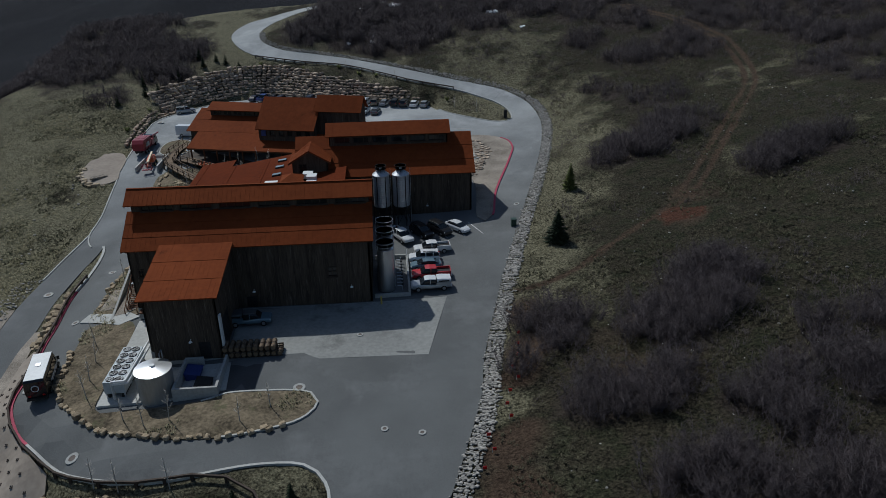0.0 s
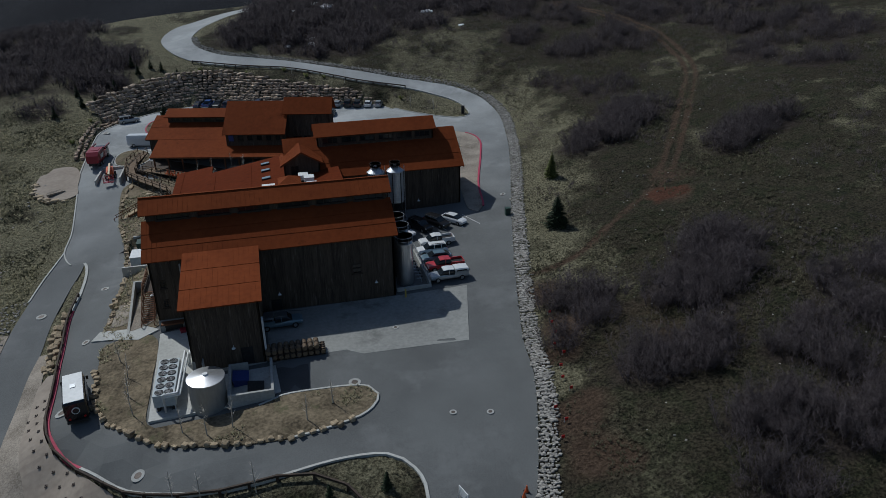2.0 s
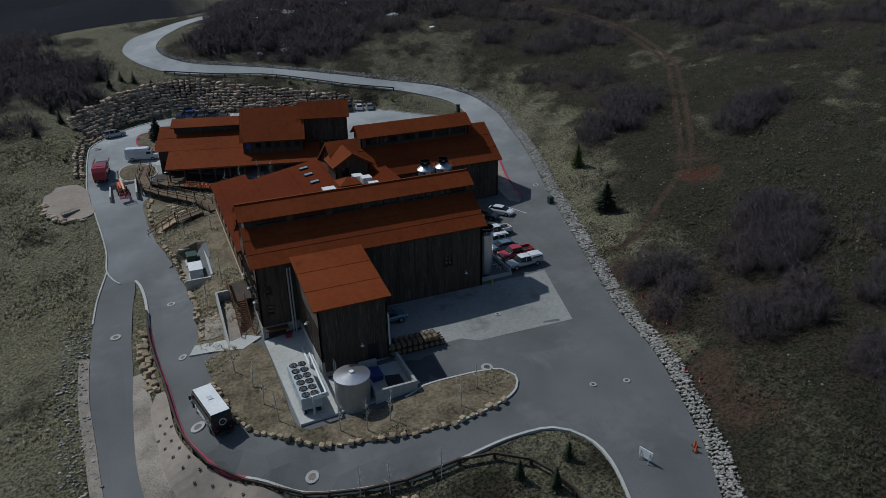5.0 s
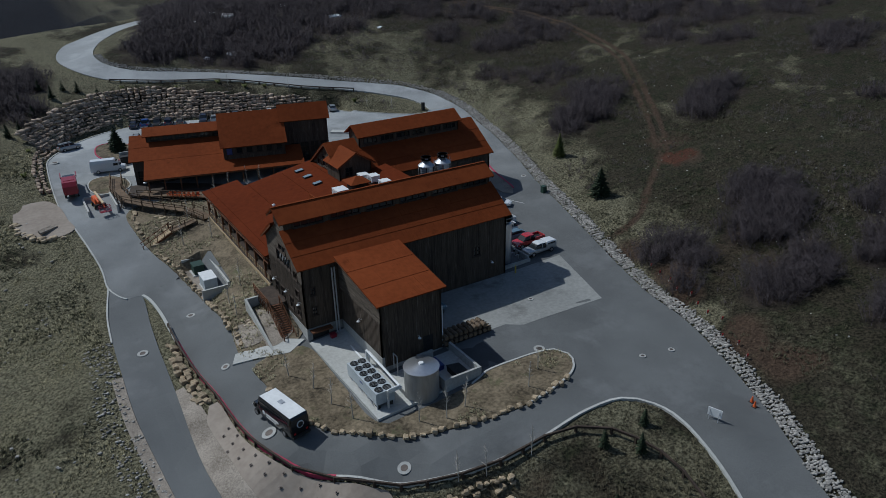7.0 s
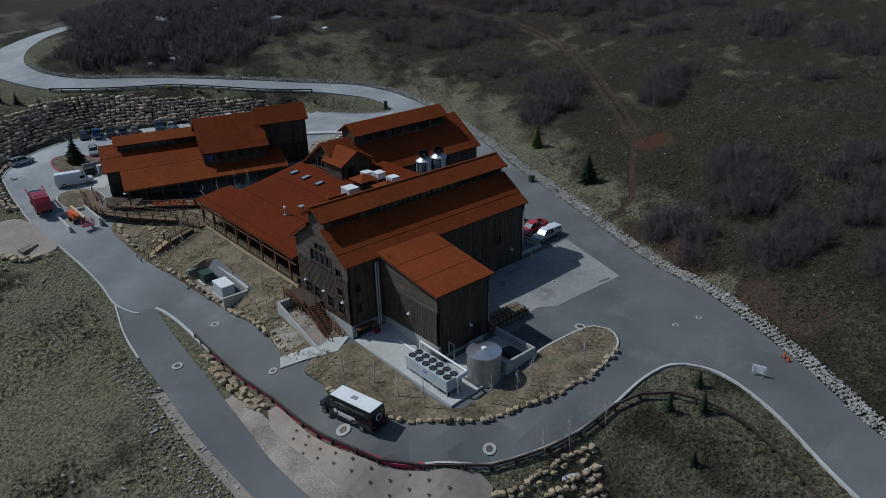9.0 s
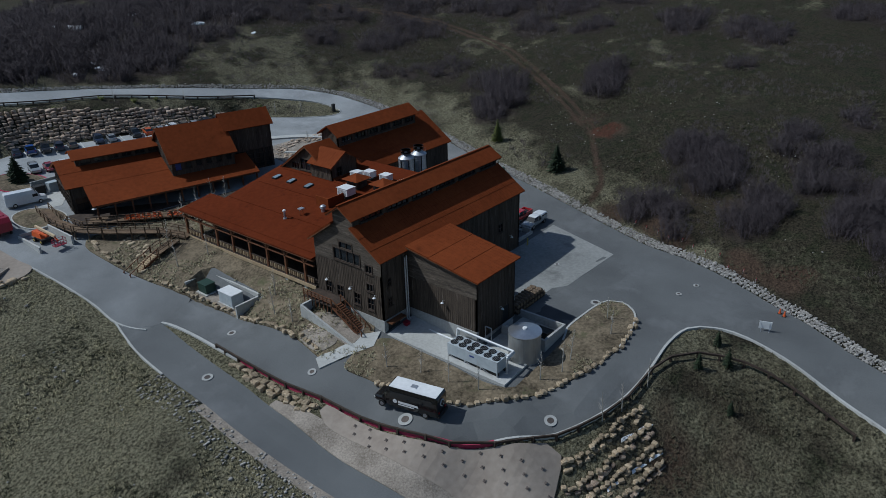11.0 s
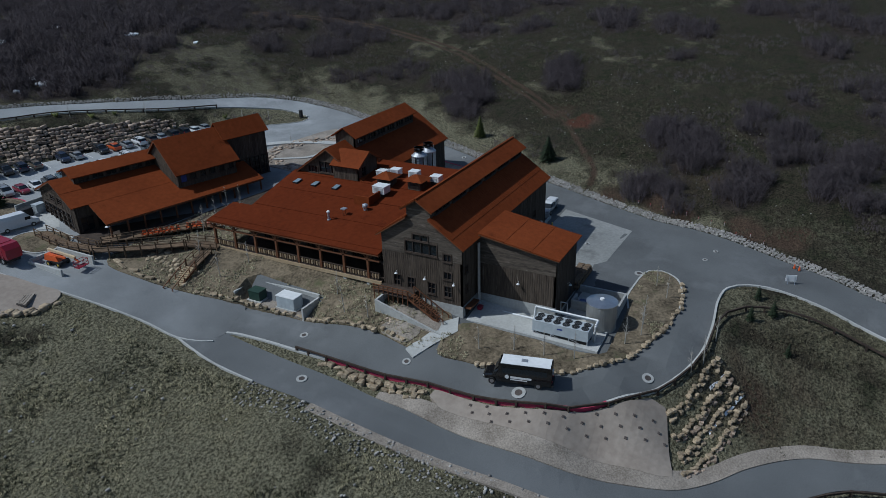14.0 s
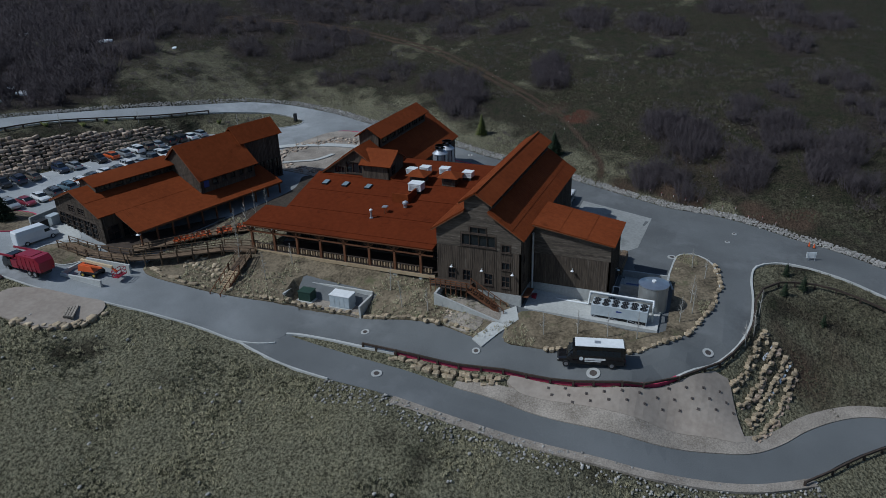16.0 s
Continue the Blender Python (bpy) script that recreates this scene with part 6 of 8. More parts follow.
def boardwalk(points, width, name, label, posts=2.2, wood=WALKWOOD, rail_h=1.05, sides=(-1, 1)):
    """A timber walkway through points (x, y, z): deck, edge beams, legs, posts and rails on its sides."""
    w = thing(name, pose(0, 0, 0), label, "walkway")
    P = [Vector(p) for p in points]
    for p, q in zip(P, P[1:]):
        d = (q - p)
        n = Vector((-d.y, d.x, 0)).normalized()
        part("deck", beam(bmesh.new(), p - Vector((0, 0, .1)), q - Vector((0, 0, .1)), width, .16), wood, w)
        for s in sides:
            a, b = p + n * s * width / 2, q + n * s * width / 2
            k = max(1, round(d.length / posts))
            for i in range(k + 1):
                c = a.lerp(b, i / k)
                part("post", boxes((c.x - .07, c.x + .07, c.y - .07, c.y + .07, ground(c.x, c.y) - .2, c.z + rail_h)), wood, w)
            for h in (rail_h, rail_h * .55):
                part("hand_rail", beam(bmesh.new(), a + Vector((0, 0, h)), b + Vector((0, 0, h)), .09, .1), wood, w)
    return w


boardwalk([(-44.6, 158.2, 3.6), (-45.8, 151, 3.5), (-45.2, 144.2, 3.4), (-42.5, 140.4, 3.2), (-36.5, 133.5, 2.9), (-34.6, 128.5, 2.6)], 2.0, "ramp", "brown timber ramp with post-and-rail sides between lodge and porch")
boardwalk([(-42.2, 146.4, 3.4), (-38.5, 143.4, 3.4), (-31.5, 137.8, 3.3), (-28, 134, 3.2)], 2.6, "terrace_edge", "brown timber terrace with rails below the lodge", sides=(-1,))
boardwalk([(-36.9, 129.0, 2.6), (-41.2, 128.0, 2.0)], 1.8, "landing", "timber landing above the bank steps")
bs = thing("bank_stairs", pose(0, 0, 0), "pale timber steps with rails down the grass bank", "stairs")
for i in range(14):
    x, z = -41.4 - i * .34, 1.95 - i * .17
    part("tread", boxes((x - .34, x + .02, 127.1, 128.7, z - .07, z)), PALEWOOD, bs)
for y in (127.0, 128.8):
    part("stringer", beam(bmesh.new(), (-41.2, y, 1.85), (-46.3, y, -.6), .08, .3), TIMBER, bs)
    part("hand_rail", beam(bmesh.new(), (-41.2, y, 3.0), (-46.3, y, .5), .08, .1), TIMBER, bs)
    for i in range(5):
        x = -41.3 - i * 1.2
        part("rail_post", boxes((x - .05, x + .05, y - .05, y + .05, 1.7 - i * .58, 3.0 - i * .58)), TIMBER, bs)

# orange chairs on the terrace
chair = None
for i in range(14):
    t = i / 13
    x, y = -38.2 + 9.0 * t, 141.2 - 6.6 * t
    m = pose(x + .3, y + .2, 3.4 - .2 * t, 0, 0, 128 + 6 * math.sin(i * 2.3))
    if chair is None:
        chair = thing("deck_chair", m, "orange slatted garden chair on the terrace", "chair", "chairs on the terrace")
        for k in range(4):
            part("slat", boxes((-.28 + k * .145, -.16 + k * .145, -.12, -.08, .3, 1.0)), ORANGE, chair)
        part("seat", boxes((-.3, .3, -.1, .45, .28, .33)), ORANGE, chair)
        for s in (-1, 1):
            part("arm", boxes((s * .38 - .07, s * .38 + .07, -.15, .5, .5, .54)), ORANGE, chair)
            part("leg", boxes((s * .34 - .04, s * .34 + .04, .36, .44, 0, .52)), ORANGE, chair)
            part("leg", boxes((s * .34 - .04, s * .34 + .04, -.14, -.06, 0, .52)), ORANGE, chair)
    elif i not in (7, 11):
        copy_thing(chair, m)
hl = thing("patio_lamp", pose(-41.2, 145.6, 3.4), "slim patio lamp with a round pale cap", "lamp")
part("pole", tube(bmesh.new(), (0, 0, 0), (0, 0, 2.1), .04), BLACK, hl)
part("shade", lathe(bmesh.new(), [(.4, 2.05), (.38, 2.12), (.1, 2.2)], 14), WHITE, hl)

# concrete pen with the boom lift
zp = ground(-50, 146.5)
pen = thing("loading_pen", pose(0, 0, 0), "low concrete-walled loading pen", "enclosure")
for r in ((-51.9, -51.6, 143.4, 151.2, zp - .8, zp + .75), (-51.6, -47, 150.9, 151.2, zp - .6, zp + 1.0), (-47.2, -46.9, 142.4, 150.9, zp - .8, zp + 1.3)):
    part("wall_panel", boxes(r), PALE_CONCRETE, pen)
lift = thing("boom_lift", pose(-49.6, 147.2, zp + .05, 0, 0, -84), "orange articulated boom lift with a folded pale arm", "boom lift")
part("chassis", boxes((-1.4, 1.4, -.75, .75, .45, .8)), BLACK, lift)
for x in (-1.0, 1.0):
    for y in (-.85, .85):
        w = part("wheel", tube(bmesh.new(), (x, y - .14, .42), (x, y + .14, .42), .42, n=16), RUBBER, lift)
        part("rim", tube(bmesh.new(), (x, y - .15, .42), (x, y + .15, .42), .2, n=12), YELLOW, w)
bm = bmesh.new()
hexa(bm, [(-2.0, -.7, .8), (.9, -.7, .8), (.9, .7, .8), (-2.0, .7, .8)], [(-1.8, -.6, 1.75), (.4, -.6, 1.6), (.4, .6, 1.6), (-1.8, .6, 1.75)])
part("turret", bm, ORANGE, lift)
part("boom", beam(bmesh.new(), (-1.7, 0.1, 2.3), (3.7, 0.1, 1.65), .34, .36), BOOMCREAM, lift, "pale yellow boom")
part("boom", beam(bmesh.new(), (-1.4, -.35, 1.7), (2.2, -.35, 1.55), .24, .28), ORANGE, lift)
part("jib", beam(bmesh.new(), (3.5, .1, 1.5), (4.4, .1, 1.0), .2, .22), ORANGE, lift)
bk = part("basket", boxes((4.3, 5.3, -.95, .95, .45, .52)), REDPAINT, lift)
for x in (4.33, 5.27):
    for y in (-.92, 0, .92):
        part("basket_post", boxes((x - .03, x + .03, y - .03, y + .03, .5, 1.5)), REDPAINT, bk)
for z in (1.0, 1.5):
    bm = boxes((4.3, 4.36, -.95, .95, z - .03, z + .03), (5.24, 5.3, -.95, .95, z - .03, z + .03), (4.36, 5.24, -.95, -.89, z - .03, z + .03), (4.36, 5.24, .89, .95, z - .03, z + .03))
    part("basket_rail", bm, REDPAINT, bk)

# paved pull-off west of the drive
PULL = sample([(-55.9, 150.5), (-55.2, 144), (-54.7, 140), (-57.6, 138.6), (-61.9, 141), (-63.5, 147), (-62.5, 153), (-58, 154)], 1.0, True)
sheet("pull_off", PULL, SHOTCRETE, 0.2, GROUND, "pale dusty pull-off beside the drive", "gravel pad", 1.5, .4)
lg = thing("log_pile", pose(-58.8, 141.8, ground(-58.8, 141.8) + .2, 0, 0, 35), "short pile of grey timber beams", "timber pile")
for i in range(4):
    part("beam", boxes((-1.8 + .2 * i, 1.6 - .1 * i, -.7 + i * .38, -.4 + i * .38, .02, .34)), GRAVEL, lg)

# notice board and red stands at the yard's mouth
sb = thing("notice_board", pose(-3.9, 47.2, ground(-3.9, 47.2) + .04, 0, 0, -72), "pale blank board on a stand", "sign")
part("panel", boxes((-.75, .75, -.04, .04, .35, 1.35)), WHITE, sb)
for s in (-.5, .5):
    part("leg", beam(bmesh.new(), (s, -.35, 0), (s, -.02, 1.1), .06, .06), GALV, sb)
for x, y in ((1.7, 46.3), (2.2, 47.0)):
    cn = thing("traffic_cone", pose(x, y, ground(x, y) + .04), "orange-red plastic traffic cone", "cone", "cones at the yard mouth")
    part("cone", lathe(bmesh.new(), [(.2, .04), (.06, .75), (.04, .76)], 12), ORANGE, cn)
    part("foot", boxes((-.26, .26, -.26, .26, 0, .05)), BLACK, cn)
rd = random.Random(8)
for i in range(11):
    x, y = 8.4 + i * .55 + rd.uniform(-.4, .6) - (1.6 if i < 3 else 0), 52 + i * 2.2
    fl_ = thing("marker_flag", pose(x + 1.1, y, ground(x + 1.1, y) + .1), "small red plastic marker among the stones", "marker", "red markers beside the yard")
    part("stake", tube(bmesh.new(), (0, 0, 0), (0, 0, .6), .02, n=5), WHITE, fl_)
    part("flag", boxes((0, .4, -.03, .03, .25, .6)), TAILRED, fl_)
bx = thing("utility_box", pose(28, 161, ground(28, 161) + .15), "dark narrow utility pillar on the island", "utility box")
part("body", boxes((-.35, .35, -.3, .3, 0, 1.7)), BLACK, bx)
part("cap", boxes((-.4, .4, -.35, .35, 1.7, 1.78)), BLACK, bx)
gb = thing("green_box", pose(20, 104.5, ground(20, 104.5)), "small dark green cabinet beside the stones", "cabinet")
part("body", boxes((-.4, .4, -.4, .4, 0, 1.2)), GREENBOX, gb)
part("cap", boxes((-.44, .44, -.44, .44, 1.2, 1.28)), GREENBOX, gb)

# paths and low walls of the garden between the barns
for line, w in (([(2, 158.5), (9.6, 152.8), (14, 146), (16.2, 140.8), (17.5, 136)], 1.1), ([(0.5, 146.8), (3, 144), (5.3, 141.6), (10.2, 140.3)], .5)):
    strip("garden_path", sample(line, 1), GROUND, w, -w, 0, .3, PALE_CONCRETE, None, "pale concrete garden path", "footpath")
up = thing("low_wall", pose(0, 0, 0), "pale concrete wall beside the lower car park", "wall")
part("panel", boxes((-42, -35.5, 168.2, 168.5, 3, 5.9)), CONCRETE, up)
for x in (-41.3, -38.8):
    gx_ = thing("generator_box", pose(x, 166.8, ground(x, 166.8)), "metal plant cabinet beside the wall", "cabinet", "plant cabinets")
    part("body", boxes((-.9, .9, -.7, .7, 0, 1.6)), GREYBLUE if x > -40 else BLACK, gx_)
    part("cap", boxes((-.95, .95, -.75, .75, 1.6, 1.68)), GREYBLUE if x > -40 else BLACK, gx_)
sheet("paved_court", np.array([(-45.8, 163.2), (-42.6, 158.6), (-41.4, 158), (-36, 165.5), (-41, 168), (-44.5, 167)]), PALE_CONCRETE, 0.08, GROUND, "pale concrete court at the lodge entrance", "concrete pad", 1.5, .3)


# ---- vehicles ----
def hull(bm, stations):
    """A car body shell from stations (x, half width, low, high, half width at the top)."""
    rings = []
    for x, w, z0, z1, tw in stations:
        h = z1 - z0
        rings.append([bm.verts.new((x, sy * a, z)) for sy, a, z in ((-1, w * .9, z0), (1, w * .9, z0), (1, w, z0 + h * .3), (1, w, z0 + h * .72), (1, tw, z1), (-1, tw, z1), (-1, w, z0 + h * .72), (-1, w, z0 + h * .3))])
    for a, b in zip(rings, rings[1:]):
        for i in range(8):
            j = (i + 1) % 8
            bm.faces.new((a[i], b[i], b[j], a[j]))
    bm.faces.new(rings[0])
    bm.faces.new(rings[-1][::-1])
    bmesh.ops.recalc_face_normals(bm, faces=bm.faces)
    return bm


def wheels(car, xs, y, r=.35, w=.24):
    for x in xs:
        for s in (-1, 1):
            wh = part("wheel", tube(bmesh.new(), (x, s * y - w / 2, r), (x, s * y + w / 2, r), r, n=16), RUBBER, car)
            part("rim", tube(bmesh.new(), (x, s * y - w / 2 - .015, r), (x, s * y + w / 2 + .015, r), r * .6, n=10), RIM, wh)


def lamps(car, front, rear, y, zf, zr):
    for s in (-1, 1):
        part("headlight", boxes((front - .12, front + .02, s * y - .17, s * y + .17, zf - .08, zf + .08)), LAMPGLASS, car)
        part("tail_light", boxes((rear - .02, rear + .1, s * y - .12, s * y + .12, zr - .1, zr + .12)), TAILRED, car)


PAINTED = ("body", "roof", "bed_side", "tailgate", "topper", "pillar")


def build_car(kind):
    car = thing({"sedan": "car", "suv": "suv", "pickup": "pickup_truck", "topper": "pickup_truck"}[kind], pose(0, 0, -60), "car", "car")
    if kind == "sedan":
        part("body", hull(bmesh.new(), [(-2.35, .7, .38, .78, .6), (-2.2, .84, .28, .98, .74), (-1.3, .9, .22, 1.0, .8), (1.0, .9, .22, .98, .8), (2.0, .86, .25, .84, .72), (2.35, .7, .32, .66, .58)]), BUSBLACK, car)
        part("glazing", hull(bmesh.new(), [(-2.0, .7, .95, 1.0, .62), (-1.2, .76, .95, 1.38, .6), (-.2, .77, .95, 1.44, .62), (.5, .76, .95, 1.39, .6), (1.3, .72, .95, .99, .62)]), GLASS, car)
        part("roof", hull(bmesh.new(), [(-1.25, .6, 1.34, 1.41, .5), (-.2, .64, 1.38, 1.48, .54), (.5, .61, 1.34, 1.42, .52)]), BUSBLACK, car)
        wheels(car, (-1.4, 1.45), .8, .33)
        lamps(car, 2.28, -2.3, .6, .62, .78)
    elif kind == "suv":
        part("body", hull(bmesh.new(), [(-2.35, .78, .4, 1.0, .7), (-2.25, .92, .3, 1.12, .84), (1.1, .94, .28, 1.1, .84), (2.1, .9, .3, 1.0, .78), (2.38, .78, .38, .85, .66)]), BUSBLACK, car)
        part("glazing", hull(bmesh.new(), [(-2.2, .8, 1.06, 1.15, .74), (-1.95, .82, 1.06, 1.68, .68), (-.2, .83, 1.06, 1.74, .7), (.5, .82, 1.06, 1.68, .66), (1.25, .8, 1.06, 1.1, .7)]), GLASS, car)
        part("roof", hull(bmesh.new(), [(-2.05, .68, 1.62, 1.72, .58), (-.2, .72, 1.68, 1.79, .6), (.55, .67, 1.62, 1.71, .56)]), BUSBLACK, car)
        for s in (-1, 1):
            for x in (-1.3, -.2):
                part("pillar", boxes((x - .06, x + .06, s * .8 - .05, s * .8 + .05, 1.1, 1.66)), BUSBLACK, car)
        for s in (-1, 1):
            part("roof_rack", boxes((-1.8, .2, s * .55 - .03, s * .55 + .03, 1.78, 1.84)), BLACK, car)
        wheels(car, (-1.4, 1.45), .84, .38)
        lamps(car, 2.3, -2.32, .68, .8, 1.0)
    else:
        part("body", hull(bmesh.new(), [(-2.75, .9, .5, .95, .86), (.0, .95, .42, .98, .9), (.9, .95, .42, 1.1, .88), (1.6, .95, .42, 1.1, .86), (2.6, .92, .45, 1.04, .82), (2.85, .82, .5, .92, .72)]), BUSBLACK, car)
        part("glazing", hull(bmesh.new(), [(-.75, .82, 1.05, 1.15, .76), (-.6, .84, 1.05, 1.72, .7), (.4, .85, 1.05, 1.8, .72), (.9, .84, 1.05, 1.72, .68), (1.55, .82, 1.05, 1.12, .74)]), GLASS, car)
        part("roof", hull(bmesh.new(), [(-.68, .7, 1.68, 1.78, .6), (.3, .74, 1.74, 1.86, .64), (.95, .69, 1.68, 1.77, .6)]), BUSBLACK, car)
        for s in (-1, 1):
            part("bed_side", boxes((-2.75, -.7, s * .86 - .07, s * .86 + .07, .9, 1.32)), BUSBLACK, car)
            part("pillar", boxes((.1, .2, s * .82 - .05, s * .82 + .05, 1.1, 1.72)), BUSBLACK, car)
        part("tailgate", boxes((-2.78, -2.7, -.79, .79, .9, 1.32)), BUSBLACK, car)
        part("bed_floor", boxes((-2.7, -.72, -.79, .79, .88, .99)), BLACK, car)
        if kind == "topper":
            part("topper", hull(bmesh.new(), [(-2.76, .88, 1.33, 1.75, .76), (-1.6, .9, 1.33, 1.84, .78), (-.78, .88, 1.33, 1.82, .76)]), BUSBLACK, car)
            for s in (-1, 1):
                part("side_window", boxes((-2.5, -1.0, s * .895 - .012, s * .895 + .012, 1.42, 1.62)), GLASS, car)
        part("bumper", boxes((-2.92, -2.76, -.85, .85, .5, .7)), RIM, car)
        wheels(car, (-1.75, 1.85), .84, .4)
        lamps(car, 2.78, -2.76, .72, .85, 1.1)
    return car


PAINTS = {n: glossy(n + "_car_paint", c, .28, m_, .5) for n, c, m_ in (("white", (.68, .69, .7), 0), ("silver", (.36, .38, .4), .4), ("black", (.012, .012, .014), 0), ("grey", (.1, .11, .12), .2), ("red", (.42, .025, .03), 0),
          ("blue", (.02, .07, .26), 0), ("teal", (.13, .2, .25), .2), ("navy", (.02, .03, .06), 0), ("orange", (.5, .09, .02), 0), ("maroon", (.2, .02, .035), 0), ("bronze", (.17, .14, .11), .3))}
MODELS = {k: build_car(k) for k in ("sedan", "suv", "pickup", "topper")}
WORDS = {"sedan": "saloon car", "suv": "sport utility car", "pickup": "pickup truck", "topper": "pickup truck with a bed cover"}


def park(kind, paint, x, y, heading, where, group, lift=.05, tone=None):
    m = pose(x, y, ground(x, y) + lift, 0, 0, heading)
    car = copy_thing(MODELS[kind], m)
    for o in car.children:
        if o.name.split(".")[0] in PAINTED and o.data.materials:
            o.material_slots[0].link = "OBJECT"
            o.material_slots[0].material = PAINTS[tone if tone and o.name.startswith(("roof", "topper")) else paint]
    article = "%s %s %s" % (paint, WORDS[kind], where)
    return tagged(car, article, "car" if kind in ("sedan", "suv") else "pickup truck", group)


yard = "cars parked in the yard"
park("topper", "silver", 5.3, 87.7, 182, "parked beside the tanks", yard, tone="white")
park("pickup", "red", 5.6, 90.9, 181, "parked beside the tanks", yard)
park("sedan", "teal", 5.0, 94.0, 181, "parked beside the tanks", yard)
park("suv", "white", 4.9, 96.4, 180, "parked beside the tanks", yard)
park("pickup", "white", 6.3, 99.2, 184, "parked in the yard", yard)
park("pickup", "white", 1.6, 104.6, -62, "parked below the silos", yard)
park("suv", "black", 5.0, 105.6, -58, "parked below the rear barn", yard)
park("suv", "black", 8.0, 106.0, -55, "parked below the rear barn", yard)
park("sedan", "white", 11.0, 106.2, -52, "parked below the rear barn", yard)
park("topper", "teal", -18.9, 81.6, 2, "parked at the loading door", yard, .06, tone="grey")
lot = "cars in the upper car park"
rc = random.Random(21)
NROW = [("sedan", "navy"), ("pickup", "blue"), ("suv", "black"), ("suv", "navy"), ("sedan", "bronze"), None, ("suv", "navy"), ("sedan", "silver"), None, ("suv", "black"), ("sedan", "orange"), ("sedan", "silver"), ("suv", "white"), ("suv", "bronze"), ("sedan", "silver"), ("suv", "black"), ("suv", "black"), ("sedan", "white"), ("sedan", "silver")]
for i, c in enumerate(NROW):
    if c:
        f = i / 18
        park(c[0], c[1], -34.6 + 44.6 * f + rc.uniform(-.15, .15), 192.2 - 16.4 * f - .6 * math.sin(f * 3.1) + rc.uniform(-.2, .2), 73 + (180 if rc.random() < .3 else 0) + rc.uniform(-3, 3), "facing the boulder wall", lot)
SROW = [("suv", "silver"), ("sedan", "maroon"), ("sedan", "white"), ("suv", "grey"), ("suv", "teal"), ("suv", "white"), ("sedan", "grey"), ("sedan", "white"), ("sedan", "grey"), ("suv", "white"), ("sedan", "silver"), ("pickup", "grey"), ("suv", "white"), ("sedan", "grey")]
for i, c in enumerate(SROW):
    f = i / 13
    park(c[0], c[1], -36.4 + 34 * f + rc.uniform(-.15, .15), 179.9 - 7.4 * f + rc.uniform(-.2, .2), 76 + (180 if rc.random() < .6 else 0) + rc.uniform(-3, 3), "parked in the front row", lot)
park("suv", "silver", -50.2, 180.9, 20, "waiting by the lot entrance", lot)
for m_ in MODELS.values():
    for o in [*m_.children_recursive, m_]:
        bpy.data.objects.remove(o)

# black shuttle bus with a white roof
bus = thing("shuttle_bus", pose(-42.25, 74.0, ground(-42.25, 74.0) + .07, 0, 0, 103), "black shuttle bus with white roof panel", "bus")
part("body", hull(bmesh.new(), [(-3.95, 1.1, .55, 2.75, 1.0), (-3.8, 1.2, .45, 2.95, 1.08), (2.0, 1.2, .45, 2.95, 1.08), (2.35, 1.18, .45, 2.8, 1.0)]), BUSBLACK, bus)
part("cab", hull(bmesh.new(), [(2.3, 1.08, .5, 2.2, .85), (2.9, 1.05, .5, 1.75, .9), (3.1, 1.02, .5, 1.35, .9), (4.0, .95, .5, 1.2, .82), (4.2, .85, .55, 1.05, .75)]), BUSBLACK, bus)
part("roof_panel", boxes((-3.75, 2.1, -1.02, 1.02, 2.95, 3.0)), WHITE, bus, "white roof panel")
part("roof_hatch", boxes((-.95, -.25, -.28, .28, 3.0, 3.07)), GALV, bus)
part("windscreen", slab(bmesh.new(), [(2.92, -.9, 1.76), (2.92, .9, 1.76), (2.36, .84, 2.42), (2.36, -.84, 2.42)], .03), GLASS, bus)
for s in (-1, 1):
    part("side_glass", boxes((-3.4, 1.9, s * 1.2 - .01, s * 1.2 + .01, 1.75, 2.5)), GLASS, bus)
    part("mirror", boxes((2.6, 2.75, s * 1.35 - .12, s * 1.35 + .12, 1.5, 1.95)), BLACK, bus)
    # unreadable lettering as plain bars
    part("lettering", boxes((-1.6, .9, s * 1.215 - .01, s * 1.215 + .01, 1.15, 1.42)), LETTER, bus, "band of pale lettering")
    part("lettering", boxes((-1.1, .9, s * 1.215 - .01, s * 1.215 + .01, .92, 1.04)), LETTER, bus)
    part("emblem", tube(bmesh.new(), (1.3, s * 1.2, 1.3), (1.3, s * 1.225, 1.3), .26, n=16), LETTER, bus, "round pale emblem")
part("spare_wheel_cover", tube(bmesh.new(), (-3.95, .0, 1.9), (-4.03, .0, 1.9), .42, n=20), LETTER, bus, "round pale emblem on the rear")
part("rear_disc", tube(bmesh.new(), (-4.03, .0, 1.9), (-4.05, .0, 1.9), .32, n=20), BUSBLACK, bus)
part("bumper", boxes((-4.15, -3.95, -1.1, 1.1, .45, .7)), BLACK, bus)
wheels(bus, (-2.4, 3.1), 1.0, .42, .3)
lamps(bus, 4.15, -3.98, .75, .9, .95)

# white panel van
van = thing("panel_van", pose(-45.0, 163.7, ground(-45.0, 163.7) + .1, 0, 0, -14), "white high-roof panel van", "van")
part("body", hull(bmesh.new(), [(-3.3, .92, .4, 2.35, .78), (-3.15, 1.0, .35, 2.6, .86), (1.3, 1.0, .35, 2.62, .86), (2.0, .99, .35, 1.95, .8), (2.35, .98, .35, 1.3, .85), (3.2, .9, .4, 1.1, .75), (3.35, .8, .45, .9, .7)]), PAINTS["white"], van)
part("windscreen", slab(bmesh.new(), [(2.36, -.8, 1.34), (2.36, .8, 1.34), (1.6, .76, 2.42), (1.6, -.76, 2.42)], .03), GLASS, van)
for s in (-1, 1):
    part("side_window", boxes((1.1, 1.95, s * .985 - .03, s * .985 + .03, 1.4, 1.9)), GLASS, van)
